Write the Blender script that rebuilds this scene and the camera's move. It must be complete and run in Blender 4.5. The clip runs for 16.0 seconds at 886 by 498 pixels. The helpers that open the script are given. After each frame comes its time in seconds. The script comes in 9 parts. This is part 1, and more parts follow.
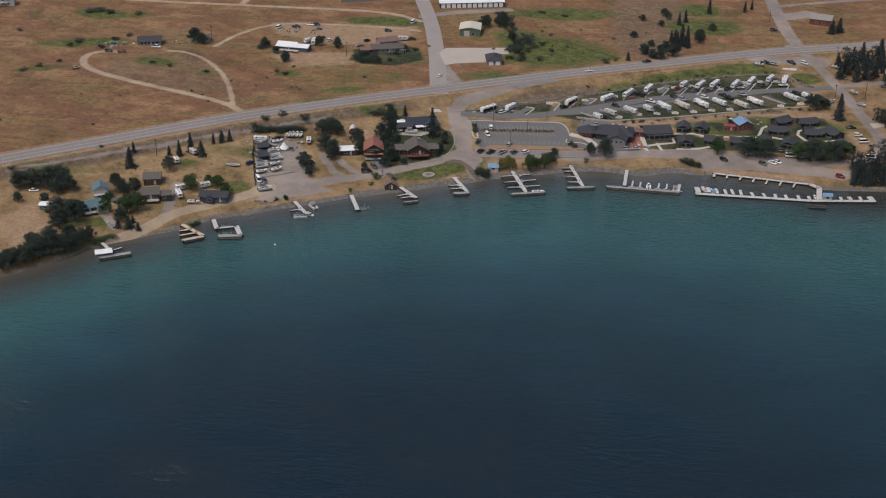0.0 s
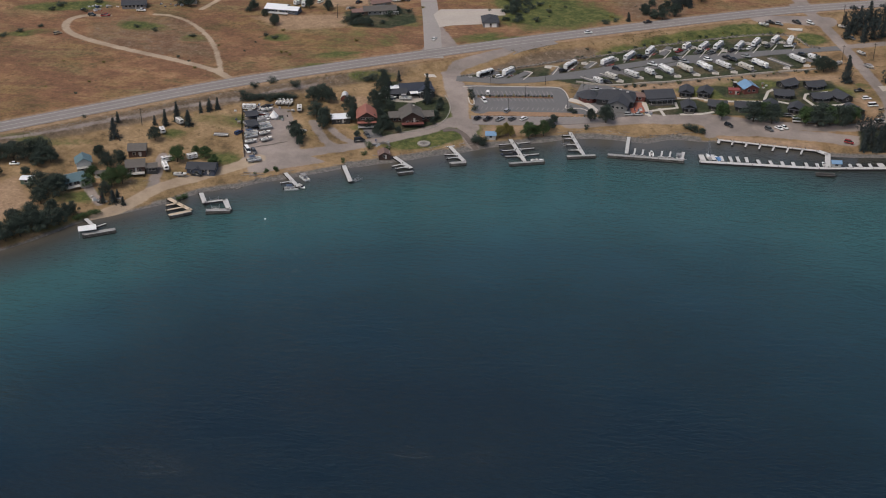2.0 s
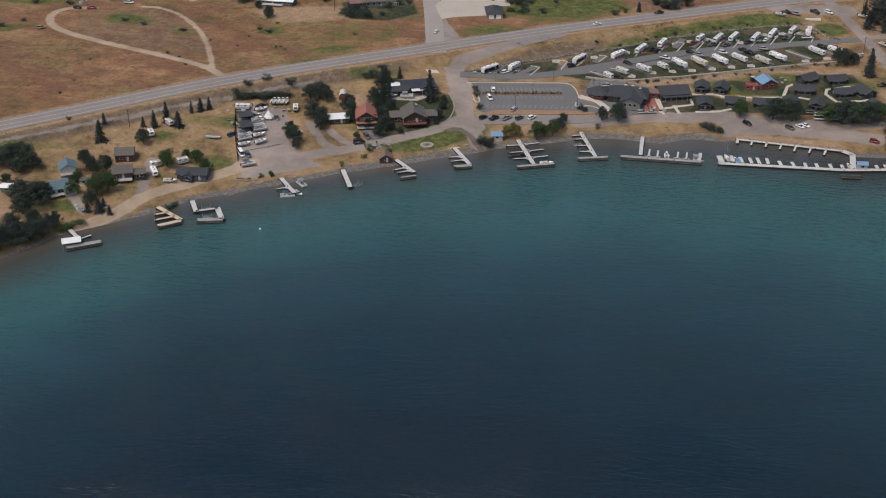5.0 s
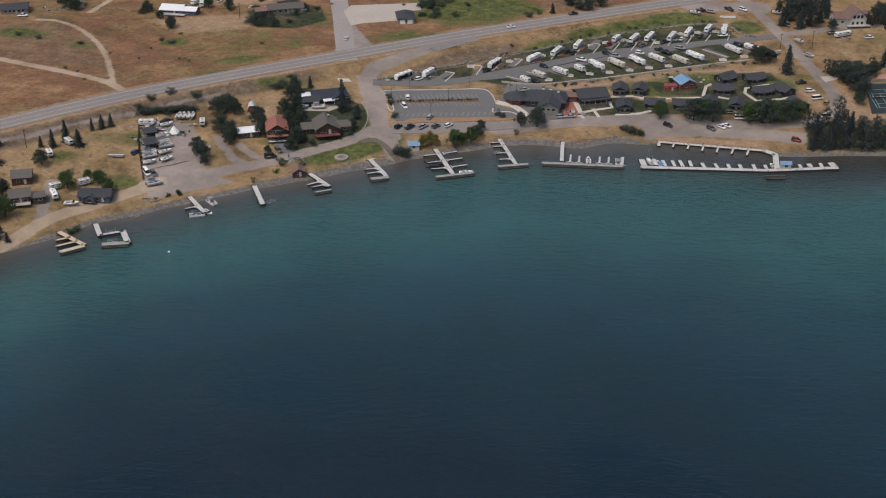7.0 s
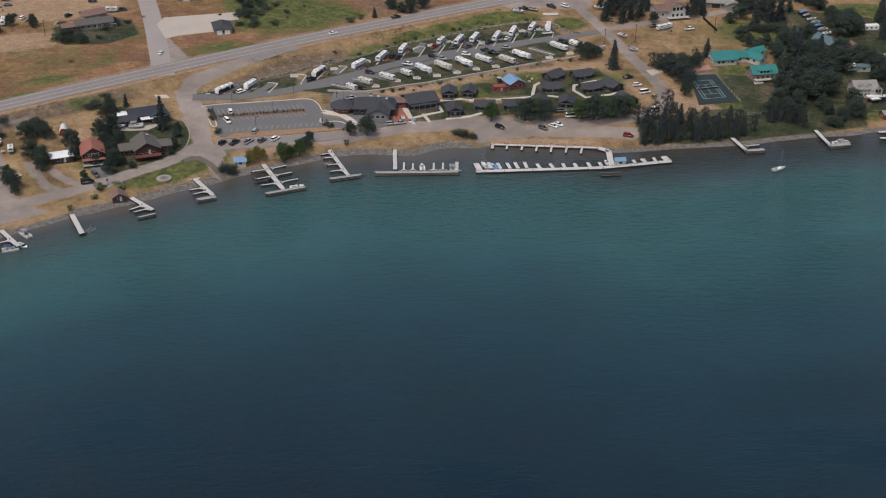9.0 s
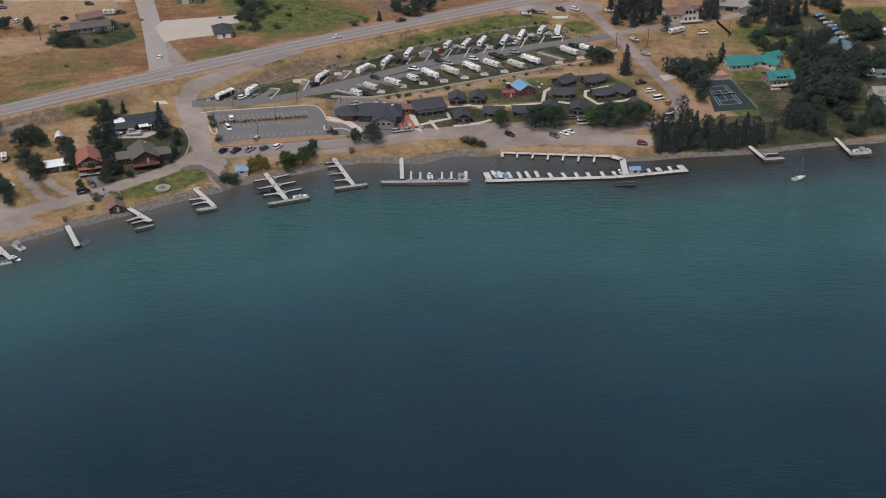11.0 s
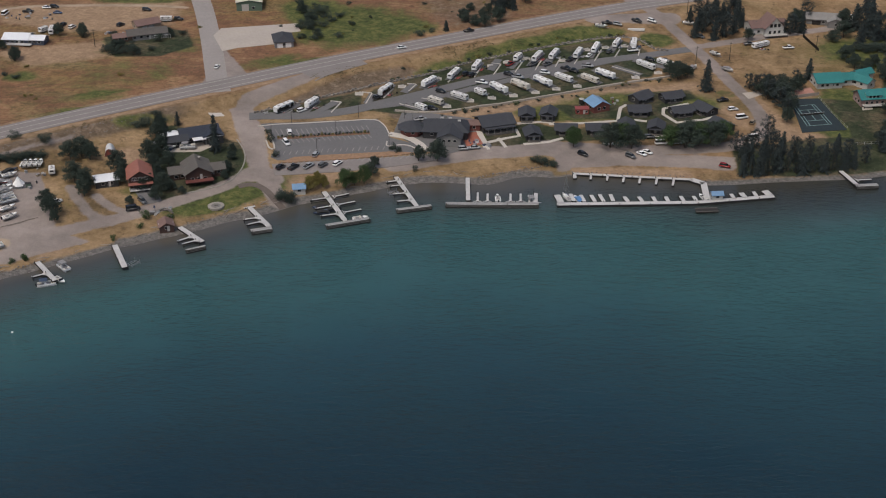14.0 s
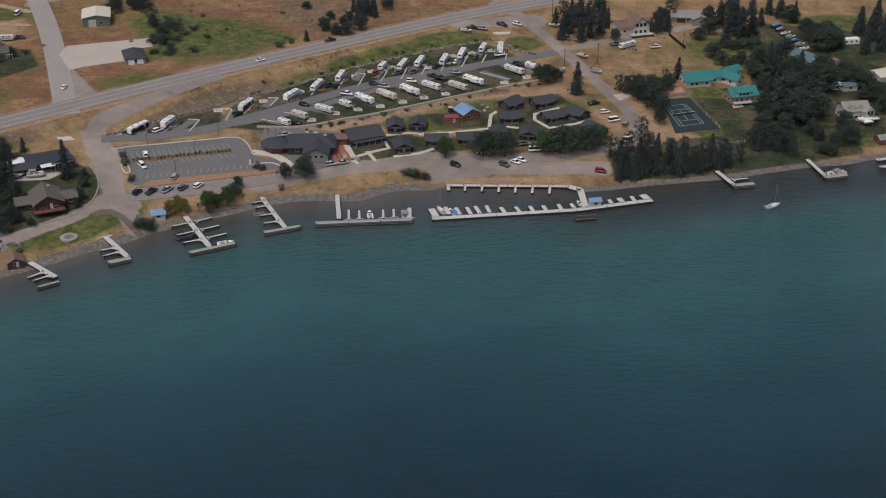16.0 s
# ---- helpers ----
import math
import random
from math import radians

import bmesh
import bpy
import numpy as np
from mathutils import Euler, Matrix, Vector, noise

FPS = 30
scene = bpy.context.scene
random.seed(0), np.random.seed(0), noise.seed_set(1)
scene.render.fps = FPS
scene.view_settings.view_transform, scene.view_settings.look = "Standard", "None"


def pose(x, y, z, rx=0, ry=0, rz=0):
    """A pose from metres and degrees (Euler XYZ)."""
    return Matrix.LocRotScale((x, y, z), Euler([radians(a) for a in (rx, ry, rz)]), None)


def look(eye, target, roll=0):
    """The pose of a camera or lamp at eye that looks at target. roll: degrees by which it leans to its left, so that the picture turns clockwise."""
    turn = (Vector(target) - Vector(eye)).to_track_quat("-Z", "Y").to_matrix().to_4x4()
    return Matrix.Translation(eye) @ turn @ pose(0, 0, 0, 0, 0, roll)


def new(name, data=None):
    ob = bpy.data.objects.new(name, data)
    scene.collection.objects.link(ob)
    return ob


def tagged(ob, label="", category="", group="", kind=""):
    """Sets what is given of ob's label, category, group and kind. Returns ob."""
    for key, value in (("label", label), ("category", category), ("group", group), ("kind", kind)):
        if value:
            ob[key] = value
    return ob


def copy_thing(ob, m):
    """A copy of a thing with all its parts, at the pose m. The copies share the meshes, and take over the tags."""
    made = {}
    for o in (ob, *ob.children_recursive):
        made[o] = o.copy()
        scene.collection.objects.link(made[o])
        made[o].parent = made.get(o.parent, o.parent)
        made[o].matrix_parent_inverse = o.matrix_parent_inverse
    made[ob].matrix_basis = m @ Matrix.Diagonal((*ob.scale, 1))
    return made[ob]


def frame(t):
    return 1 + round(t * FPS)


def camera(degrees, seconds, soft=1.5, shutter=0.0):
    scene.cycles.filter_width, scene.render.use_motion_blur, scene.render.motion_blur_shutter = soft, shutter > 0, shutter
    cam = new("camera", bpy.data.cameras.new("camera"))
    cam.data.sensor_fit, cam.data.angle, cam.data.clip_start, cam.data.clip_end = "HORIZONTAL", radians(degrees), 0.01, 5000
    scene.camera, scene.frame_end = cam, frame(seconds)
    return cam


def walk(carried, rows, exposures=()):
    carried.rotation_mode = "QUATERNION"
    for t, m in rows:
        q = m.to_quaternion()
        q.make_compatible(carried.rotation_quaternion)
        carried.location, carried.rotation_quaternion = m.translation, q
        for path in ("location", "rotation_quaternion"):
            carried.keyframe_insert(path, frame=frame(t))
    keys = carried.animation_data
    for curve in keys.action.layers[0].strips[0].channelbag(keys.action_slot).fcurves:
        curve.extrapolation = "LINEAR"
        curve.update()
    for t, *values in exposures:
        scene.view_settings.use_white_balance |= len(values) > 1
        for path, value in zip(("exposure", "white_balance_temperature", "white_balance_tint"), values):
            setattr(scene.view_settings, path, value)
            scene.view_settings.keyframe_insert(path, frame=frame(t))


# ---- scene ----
cam = camera(37.45, 16.0, soft=1.1)
PATH = [
    (0, pose(28.85, -601.33, 255.84, 64.227, -0.200, 10.393)),
    (0.5, pose(27.68, -595.86, 255.43, 64.320, -0.153, 10.268)),
    (1, pose(26.53, -590.41, 255.03, 64.412, -0.126, 10.187)),
    (1.5, pose(25.39, -584.97, 254.72, 63.448, -0.044, 10.091)),
    (2, pose(24.14, -579.44, 254.60, 62.198, 0.075, 10.002)),
    (2.5, pose(22.78, -573.91, 254.56, 61.595, 0.121, 9.952)),
    (3, pose(21.32, -568.36, 254.58, 60.730, 0.187, 9.909)),
    (3.5, pose(19.80, -562.84, 254.53, 60.837, 0.249, 9.837)),
    (5.8, pose(12.00, -537.65, 249.89, 61.308, 0.334, 9.562)),
    (6, pose(11.46, -535.65, 249.38, 61.297, 0.291, 8.993)),
    (6.5, pose(10.14, -530.69, 248.11, 61.247, 0.136, 5.625)),
    (7, pose(8.97, -525.84, 246.90, 61.263, 0.186, 5.469)),
    (7.5, pose(7.99, -521.09, 245.72, 61.313, 0.186, 5.525)),
    (8, pose(7.18, -516.33, 244.47, 61.341, 0.238, 5.545)),
    (8.5, pose(6.43, -511.42, 243.16, 61.349, 0.015, 1.590)),
    (9, pose(5.41, -506.78, 241.92, 61.366, -0.200, -2.772)),
    (9.2, pose(5.01, -504.93, 241.42, 61.380, -0.106, -2.815)),
    (11.5, pose(1.58, -482.42, 235.59, 61.408, -0.326, -2.750)),
    (12, pose(1.14, -477.07, 234.19, 61.429, -0.268, -1.928)),
    (12.5, pose(0.83, -471.75, 232.84, 61.460, -0.145, -0.383)),
    (13, pose(0.60, -466.40, 231.55, 61.505, -0.083, -0.079)),
    (13.5, pose(0.42, -461.01, 230.30, 61.554, -0.058, -0.046)),
    (14, pose(0.23, -455.54, 229.03, 61.600, -0.004, -0.031)),
    (14.5, pose(0.00, -450.00, 227.70, 61.649, 0.039, -0.021)),
    (15, pose(-0.27, -444.42, 226.27, 61.693, 0.014, -0.776)),
    (15.5, pose(-0.61, -438.87, 224.77, 61.752, -0.096, -3.881)),
    (16, pose(-0.84, -433.29, 223.21, 61.807, -0.291, -6.414)),
]
EXPOSURES = [(t, 0.28 + stops) for t, stops in ((0, 0.0), (2, 0.03), (2.5, 0.08), (3, 0.18), (3.5, 0.16), (6, 0.10), (8, 0.09), (9, 0.18), (11.5, 0.18), (12.5, 0.0), (14.5, -0.06), (16, -0.06))]
walk(cam, PATH, EXPOSURES)

# ---- hazy overcast daylight ----
world = bpy.data.worlds.new("sky")
scene.world = world
world.use_nodes = True
wn = world.node_tree
sky = wn.nodes.new("ShaderNodeTexSky")
sky.sky_type = "NISHITA"
sky.sun_disc = False
sky.sun_elevation, sky.sun_rotation = radians(62), radians(220)
sky.air_density, sky.dust_density, sky.ozone_density = 1.0, 4.0, 0.8
wn.links.new(sky.outputs[0], wn.nodes["Background"].inputs[0])
wn.nodes["Background"].inputs[1].default_value = 0.098
sun_data = bpy.data.lights.new("sun", "SUN")
sun_data.energy, sun_data.angle, sun_data.color = 1.2, radians(18), (1.0, 0.92, 0.82)
sun = new("sun", sun_data)
sun.matrix_world = look((-121, -144, 353), (0, 0, 0))

# ---- materials ----
def nodes_of(name):
    m = bpy.data.materials.new(name)
    m.use_nodes = True
    return m, m.node_tree.nodes, m.node_tree.links, m.node_tree.nodes["Principled BSDF"]


def noise_node(n, l, scale, detail=4.0, rough=0.6, stretch=None, world_space=False, turn=0.0):
    src = n.new("ShaderNodeNewGeometry").outputs["Position"] if world_space else n.new("ShaderNodeTexCoord").outputs["Object"]
    if stretch:
        mp = n.new("ShaderNodeMapping")
        mp.inputs["Scale"].default_value = stretch
        mp.inputs["Rotation"].default_value = (0, 0, radians(turn))
        l.new(src, mp.inputs["Vector"])
        src = mp.outputs[0]
    t = n.new("ShaderNodeTexNoise")
    t.inputs["Scale"].default_value, t.inputs["Detail"].default_value, t.inputs["Roughness"].default_value = scale, detail, rough
    l.new(src, t.inputs["Vector"])
    return t.outputs["Fac"]


def ramp(n, l, fac, stops):
    r = n.new("ShaderNodeValToRGB")
    els = r.color_ramp.elements
    while len(els) < len(stops):
        els.new(0.5)
    for e, (p, c) in zip(els, stops):
        e.position, e.color = p, (*c, 1) if len(c) == 3 else c
    l.new(fac, r.inputs[0])
    return r.outputs["Color"]


def mixed(n, l, fac, a, b, kind="MIX"):
    m = n.new("ShaderNodeMix")
    m.data_type, m.blend_type = "RGBA", kind
    for sock, v in ((m.inputs["Factor"], fac), (m.inputs["A"], a), (m.inputs["B"], b)):
        if isinstance(v, tuple):
            sock.default_value = (*v, 1)
        elif isinstance(v, (int, float)):
            sock.default_value = v
        else:
            l.new(v, sock)
    return m.outputs["Result"]


def maths(n, l, op, a, b=0.0, c=0.0, clamp=False):
    m = n.new("ShaderNodeMath")
    m.operation, m.use_clamp = op, clamp
    for sock, v in zip(m.inputs, (a, b, c)):
        if isinstance(v, (int, float)):
            sock.default_value = v
        else:
            l.new(v, sock)
    return m.outputs[0]


def spread(c, k):
    return tuple(min(v * k, 0.95) for v in c)


def surface(name, base, rough=0.8, metal=0.0, var=0.3, fine=6.0, coarse=0.5, bump=0.3, stretch=None, per_object=0.0, world_space=False, per_island=0.0, gloss=0.5):
    """Painted, stony or wooden surface: grain and stains at two scales, fine relief."""
    m, n, l, p = nodes_of(name)
    a = noise_node(n, l, fine, 5.0, 0.65, stretch, world_space)
    b = noise_node(n, l, coarse, 3.0, 0.55, None, world_space)
    grain = ramp(n, l, a, [(0.25, spread(base, 1 - var)), (0.75, spread(base, 1 + var))])
    stain = ramp(n, l, b, [(0.3, (1 - 0.7 * var,) * 3), (0.7, (1.0, 1.0, 1.0))])
    col = mixed(n, l, 1.0, grain, stain, "MULTIPLY")
    for amount, kind in ((per_object, "ShaderNodeObjectInfo"), (per_island, "ShaderNodeNewGeometry")):
        if amount:
            o = n.new(kind)
            out = o.outputs["Random"] if per_object and kind == "ShaderNodeObjectInfo" else o.outputs["Random Per Island"]
            v = maths(n, l, "MULTIPLY_ADD", out, 2 * amount, 1 - amount)
            hs = n.new("ShaderNodeHueSaturation")
            l.new(v, hs.inputs["Value"])
            l.new(col, hs.inputs["Color"])
            col = hs.outputs[0]
    l.new(col, p.inputs["Base Color"])
    l.new(maths(n, l, "MULTIPLY_ADD", a, 0.25, rough - 0.12, clamp=True), p.inputs["Roughness"])
    p.inputs["Metallic"].default_value, p.inputs["Specular IOR Level"].default_value = metal, gloss
    if bump:
        bp = n.new("ShaderNodeBump")
        bp.inputs["Strength"].default_value, bp.inputs["Distance"].default_value = bump, 0.05
        l.new(a, bp.inputs["Height"])
        l.new(bp.outputs[0], p.inputs["Normal"])
    return m


def ground_material():
    """Dry grassland: straw and red-brown earth, greener hollows, gravel tracks and shingle, mixed by cover masks."""
    m, n, l, p = nodes_of("dry_grassland")
    att = {}
    for k in ("lush", "gravel", "gold", "beach", "park", "dirt", "bank", "trail"):
        a = n.new("ShaderNodeAttribute")
        a.attribute_name = k
        att[k] = a.outputs["Fac"]
    broad = noise_node(n, l, 0.012, 4.0, 0.6, None, True)
    mid = noise_node(n, l, 0.06, 6.0, 0.7, None, True)
    fine = noise_node(n, l, 0.6, 6.0, 0.75, None, True)
    tuft = noise_node(n, l, 0.22, 5.0, 0.75, None, True)
    blot = noise_node(n, l, 0.028, 7.0, 0.72, None, True)
    earth = ramp(n, l, mid, [(0.30, (0.105, 0.068, 0.038)), (0.43, (0.195, 0.110, 0.060)), (0.54, (0.262, 0.146, 0.082)), (0.68, (0.320, 0.200, 0.108))])
    olive = ramp(n, l, tuft, [(0.35, (0.105, 0.078, 0.034)), (0.60, (0.260, 0.165, 0.075))])
    col = mixed(n, l, ramp(n, l, broad, [(0.47, (0, 0, 0)), (0.60, (0.8, 0.8, 0.8))]), earth, olive)
    pale = ramp(n, l, tuft, [(0.3, (0.270, 0.176, 0.088)), (0.7, (0.385, 0.255, 0.128))])
    col = mixed(n, l, ramp(n, l, blot, [(0.56, (0, 0, 0)), (0.68, (0.7, 0.7, 0.7))]), col, pale)
    scrub = ramp(n, l, tuft, [(0.35, (0.045, 0.040, 0.020)), (0.65, (0.125, 0.090, 0.042))])
    col = mixed(n, l, ramp(n, l, blot, [(0.34, (0.9, 0.9, 0.9)), (0.47, (0, 0, 0))]), col, scrub)
    drift = noise_node(n, l, 0.020, 6.0, 0.7, (0.7, 1.7, 1.0), True, -30)
    col = mixed(n, l, ramp(n, l, drift, [(0.50, (0, 0, 0)), (0.62, (0.75, 0.75, 0.75))]), col, ramp(n, l, tuft, [(0.35, (0.120, 0.095, 0.045)), (0.65, (0.260, 0.195, 0.100))]))
    col = mixed(n, l, ramp(n, l, drift, [(0.36, (0.6, 0.6, 0.6)), (0.45, (0, 0, 0))]), col, ramp(n, l, tuft, [(0.35, (0.170, 0.085, 0.048)), (0.65, (0.280, 0.150, 0.085))]))
    straw = ramp(n, l, mid, [(0.32, (0.105, 0.076, 0.040)), (0.46, (0.222, 0.150, 0.080)), (0.68, (0.350, 0.243, 0.140))])
    straw = mixed(n, l, ramp(n, l, blot, [(0.34, (0.8, 0.8, 0.8)), (0.46, (0, 0, 0))]), straw, ramp(n, l, tuft, [(0.3, (0.080, 0.070, 0.028)), (0.7, (0.200, 0.150, 0.060))]))
    rust = noise_node(n, l, 0.035, 7.0, 0.75, (1.0, 2.2, 1.0), True, -24)
    col = mixed(n, l, ramp(n, l, rust, [(0.46, (0, 0, 0)), (0.57, (0.85, 0.85, 0.85))]), col, ramp(n, l, tuft, [(0.35, (0.115, 0.062, 0.038)), (0.65, (0.205, 0.108, 0.066))]))
    col = mixed(n, l, ramp(n, l, rust, [(0.36, (0.7, 0.7, 0.7)), (0.43, (0, 0, 0))]), col, ramp(n, l, tuft, [(0.35, (0.060, 0.056, 0.028)), (0.65, (0.165, 0.125, 0.060))]))
    col = mixed(n, l, att["gold"], col, straw)
    bank = ramp(n, l, tuft, [(0.3, (0.080, 0.062, 0.043)), (0.55, (0.160, 0.118, 0.082)), (0.7, (0.250, 0.195, 0.145))])
    # dark weed tufts and bare spots
    col = mixed(n, l, ramp(n, l, tuft, [(0.56, (0, 0, 0)), (0.66, (0.75, 0.75, 0.75))]), col, (0.085, 0.062, 0.034))
    dirt_c = ramp(n, l, tuft, [(0.3, (0.225, 0.150, 0.095)), (0.7, (0.360, 0.250, 0.160))])
    edge = maths(n, l, "MULTIPLY_ADD", tuft, 1.0, -0.50)
    def soft(k, gain=2.2):
        return maths(n, l, "MULTIPLY_ADD", maths(n, l, "ADD", maths(n, l, "SUBTRACT", att[k], 0.5), edge), gain, 0.5, clamp=True)
    col = mixed(n, l, soft("bank", 1.6), col, bank)
    col = mixed(n, l, soft("dirt", 1.6), col, dirt_c)
    green = ramp(n, l, tuft, [(0.32, (0.038, 0.048, 0.020)), (0.50, (0.082, 0.096, 0.032)), (0.68, (0.160, 0.145, 0.055))])
    ragged = maths(n, l, "ADD", maths(n, l, "MULTIPLY_ADD", blot, 3.0, -1.5), maths(n, l, "MULTIPLY_ADD", att["lush"], 1.7, -0.85))
    col = mixed(n, l, maths(n, l, "MULTIPLY_ADD", maths(n, l, "ADD", ragged, edge), 1.8, 0.5, clamp=True), col, green)
    # green lawn, darkened further because tree shade is put into its colour
    lawn = ramp(n, l, tuft, [(0.35, (0.020, 0.028, 0.016)), (0.65, (0.050, 0.060, 0.032))])
    worn = ramp(n, l, fine, [(0.3, (0.070, 0.056, 0.036)), (0.7, (0.165, 0.130, 0.085))])
    lawn = mixed(n, l, ramp(n, l, mid, [(0.47, (0, 0, 0)), (0.60, (0.7, 0.7, 0.7))]), lawn, worn)
    col = mixed(n, l, soft("park", 2.0), col, lawn)
    shingle = ramp(n, l, fine, [(0.3, (0.085, 0.080, 0.075)), (0.7, (0.190, 0.176, 0.162))])
    col = mixed(n, l, soft("beach", 2.0), col, shingle)
    grit = noise_node(n, l, 2.2, 4.0, 0.7, None, True)
    col = mixed(n, l, 0.7, col, ramp(n, l, fine, [(0.25, (0.55, 0.55, 0.55)), (0.75, (1.4, 1.4, 1.4))]), "MULTIPLY")
    track = ramp(n, l, maths(n, l, "MULTIPLY_ADD", mid, 0.7, maths(n, l, "MULTIPLY", grit, 0.3)), [(0.34, (0.180, 0.154, 0.140)), (0.64, (0.300, 0.258, 0.234))])
    track = mixed(n, l, 1.0, track, ramp(n, l, blot, [(0.36, (0.80, 0.80, 0.80)), (0.60, (1.12, 1.10, 1.08))]), "MULTIPLY")
    col = mixed(n, l, soft("gravel", 3.0), col, track)
    col = mixed(n, l, soft("trail", 2.5), col, ramp(n, l, mid, [(0.35, (0.270, 0.205, 0.145)), (0.65, (0.410, 0.325, 0.240))]))
    l.new(col, p.inputs["Base Color"])
    p.inputs["Roughness"].default_value = 0.95
    p.inputs["Specular IOR Level"].default_value = 0.15
    bp = n.new("ShaderNodeBump")
    bp.inputs["Strength"].default_value, bp.inputs["Distance"].default_value = 0.5, 0.4
    l.new(tuft, bp.inputs["Height"])
    l.new(bp.outputs[0], p.inputs["Normal"])
    return m


def water_material():
    """Clear lake: stony shallows, a teal shelf, dark blue depths, with fading sky reflection painted into the ramp;
    wind ripples.
    """
    m, n, l, p = nodes_of("lake_water")
    a = n.new("ShaderNodeAttribute")
    a.attribute_name = "offshore"
    drift = noise_node(n, l, 0.008, 3.0, 0.5, (1.0, 2.0, 1.0), True)
    away = maths(n, l, "MULTIPLY_ADD", maths(n, l, "SUBTRACT", drift, 0.5), 0.10, maths(n, l, "DIVIDE", a.outputs["Fac"], 400.0))
    # beyond the shelf the ramp also paints in the weaker sky reflection of steeper views
    col = ramp(n, l, away, [(0.0, (0.085, 0.076, 0.062)), (0.018, (0.056, 0.058, 0.053)), (0.05, (0.044, 0.066, 0.064)), (0.11, (0.033, 0.088, 0.089)), (0.18, (0.028, 0.082, 0.087)), (0.27, (0.0165, 0.0500, 0.0630)), (0.40, (0.0090, 0.0275, 0.0390)), (0.55, (0.0056, 0.0160, 0.0255)), (1.0, (0.0040, 0.0115, 0.0200))])
    # dark reflection of the eastern shore trees, painted into the water colour
    shade = n.new("ShaderNodeAttribute")
    shade.attribute_name = "tree_reflection"
    col = mixed(n, l, shade.outputs["Fac"], col, (0.022, 0.026, 0.024))
    l.new(col, p.inputs["Base Color"])
    p.inputs["Roughness"].default_value, p.inputs["IOR"].default_value = 0.10, 1.333
    w1 = noise_node(n, l, 0.30, 3.0, 0.55, (0.7, 1.5, 1.0), True, 16)
    w2 = noise_node(n, l, 0.85, 3.0, 0.65, (0.6, 1.6, 1.0), True, 24)
    gust = noise_node(n, l, 0.016, 4.0, 0.6, (1.0, 1.5, 1.0), True)
    b1 = n.new("ShaderNodeBump")
    b1.inputs["Distance"].default_value = 1.9
    calm = maths(n, l, "MULTIPLY_ADD", a.outputs["Fac"], 1 / 40.0, 0.15, clamp=True)
    l.new(maths(n, l, "MULTIPLY", maths(n, l, "MULTIPLY_ADD", gust, 1.3, -0.25, clamp=True), calm), b1.inputs["Strength"])
    l.new(maths(n, l, "MULTIPLY_ADD", w2, 0.5, w1), b1.inputs["Height"])
    l.new(b1.outputs[0], p.inputs["Normal"])
    return m


M_GROUND, M_WATER = ground_material(), water_material()
M_ASPHALT = surface("worn_asphalt", (0.222, 0.198, 0.186), 0.9, var=0.16, fine=0.9, coarse=0.05, bump=0.2, world_space=True)
M_DARK_ASPHALT = surface("park_asphalt", (0.140, 0.136, 0.136), 0.9, var=0.18, fine=1.2, coarse=0.08, bump=0.2, world_space=True)
M_LINE = surface("road_paint", (0.39, 0.365, 0.335), 0.7, var=0.25, fine=2.0, coarse=0.2, bump=0.0, world_space=True)
M_CONCRETE = surface("pale_concrete", (0.50, 0.46, 0.41), 0.9, var=0.15, fine=1.5, coarse=0.15, world_space=True)
M_PAD = surface("concrete_apron", (0.42, 0.37, 0.32), 0.9, var=0.12, fine=1.0, coarse=0.08, world_space=True)

# ---- terrain: shore line, highway line, height ----
SHORE_X = [-420, -330, -244.3, -236, -228.1, -220.7, -214.8, -205.7, -196.7, -190.5, -184.6, -180.3, -170.2, -163, -154.9, -146.3, -137.9, -129.1, -120.3, -112.7, -107.2, -101.4, -92.7, -82.2, -76.1, -66, -61, -55.8, -49.4, -43, -36.6, -30, -23.4, -14.5, -7.7, 3.7, 10.5, 17.2, 21.8, 26.5, 31.2, 38.1, 46.1, 53, 78, 100, 104.3, 118.1, 134.7, 160.7, 170.3, 183.2, 196, 206.2, 221, 237.8, 300, 340]
SHORE_Y = [-300, -218, -139.9, -130.9, -120.1, -107.4, -102.8, -95.9, -88.2, -83.4, -77.4, -70.4, -64.1, -60.8, -53.6, -49.2, -43.1, -37.7, -31.3, -28.3, -24.8, -22.1, -17.6, -10.3, -7.5, -2.3, 1.5, 4.9, 7.4, 9.9, 13.4, 15.9, 19.5, 23.1, 24.7, 24.6, 23.6, 22.5, 23.6, 27.2, 29.9, 30.4, 29.3, 31.2, 29.6, 26.4, 21.8, 22.5, 24.9, 27.1, 27.7, 31.3, 33.8, 35.6, 36.3, 41.5, 55, 62]
HWY_X = [-420, -295, -251, -204, -152, -97, -48, 5, 62, 103, 161, 240, 330]
HWY_Y = [-160, -48, -11, 30, 66, 101, 132, 162, 194, 215, 238, 268, 300]
PROFILE_U = [0, 0.03, 0.1, 0.25, 0.6, 0.88, 0.94, 1.0]
PROFILE_Z = [0, 0.06, 0.16, 0.30, 0.55, 0.74, 0.96, 1.0]


def line_y(x, xs, ys):
    x = np.asarray(x, float)
    y = np.interp(x, xs, ys)
    y = np.where(x < xs[0], ys[0] + (x - xs[0]) * 0.9, y)
    return np.where(x > xs[-1], ys[-1] + (x - xs[-1]) * 0.2, y)


def shore_gap(x, y):
    """Metres inland from the shore line; below 0 out on the lake."""
    slope = (line_y(x + 6, SHORE_X, SHORE_Y) - line_y(x - 6, SHORE_X, SHORE_Y)) / 12
    mean = (line_y(x - 2, SHORE_X, SHORE_Y) + line_y(x + 2, SHORE_X, SHORE_Y) + line_y(x, SHORE_X, SHORE_Y)) / 3
    return (y - mean) / np.sqrt(1 + slope ** 2)


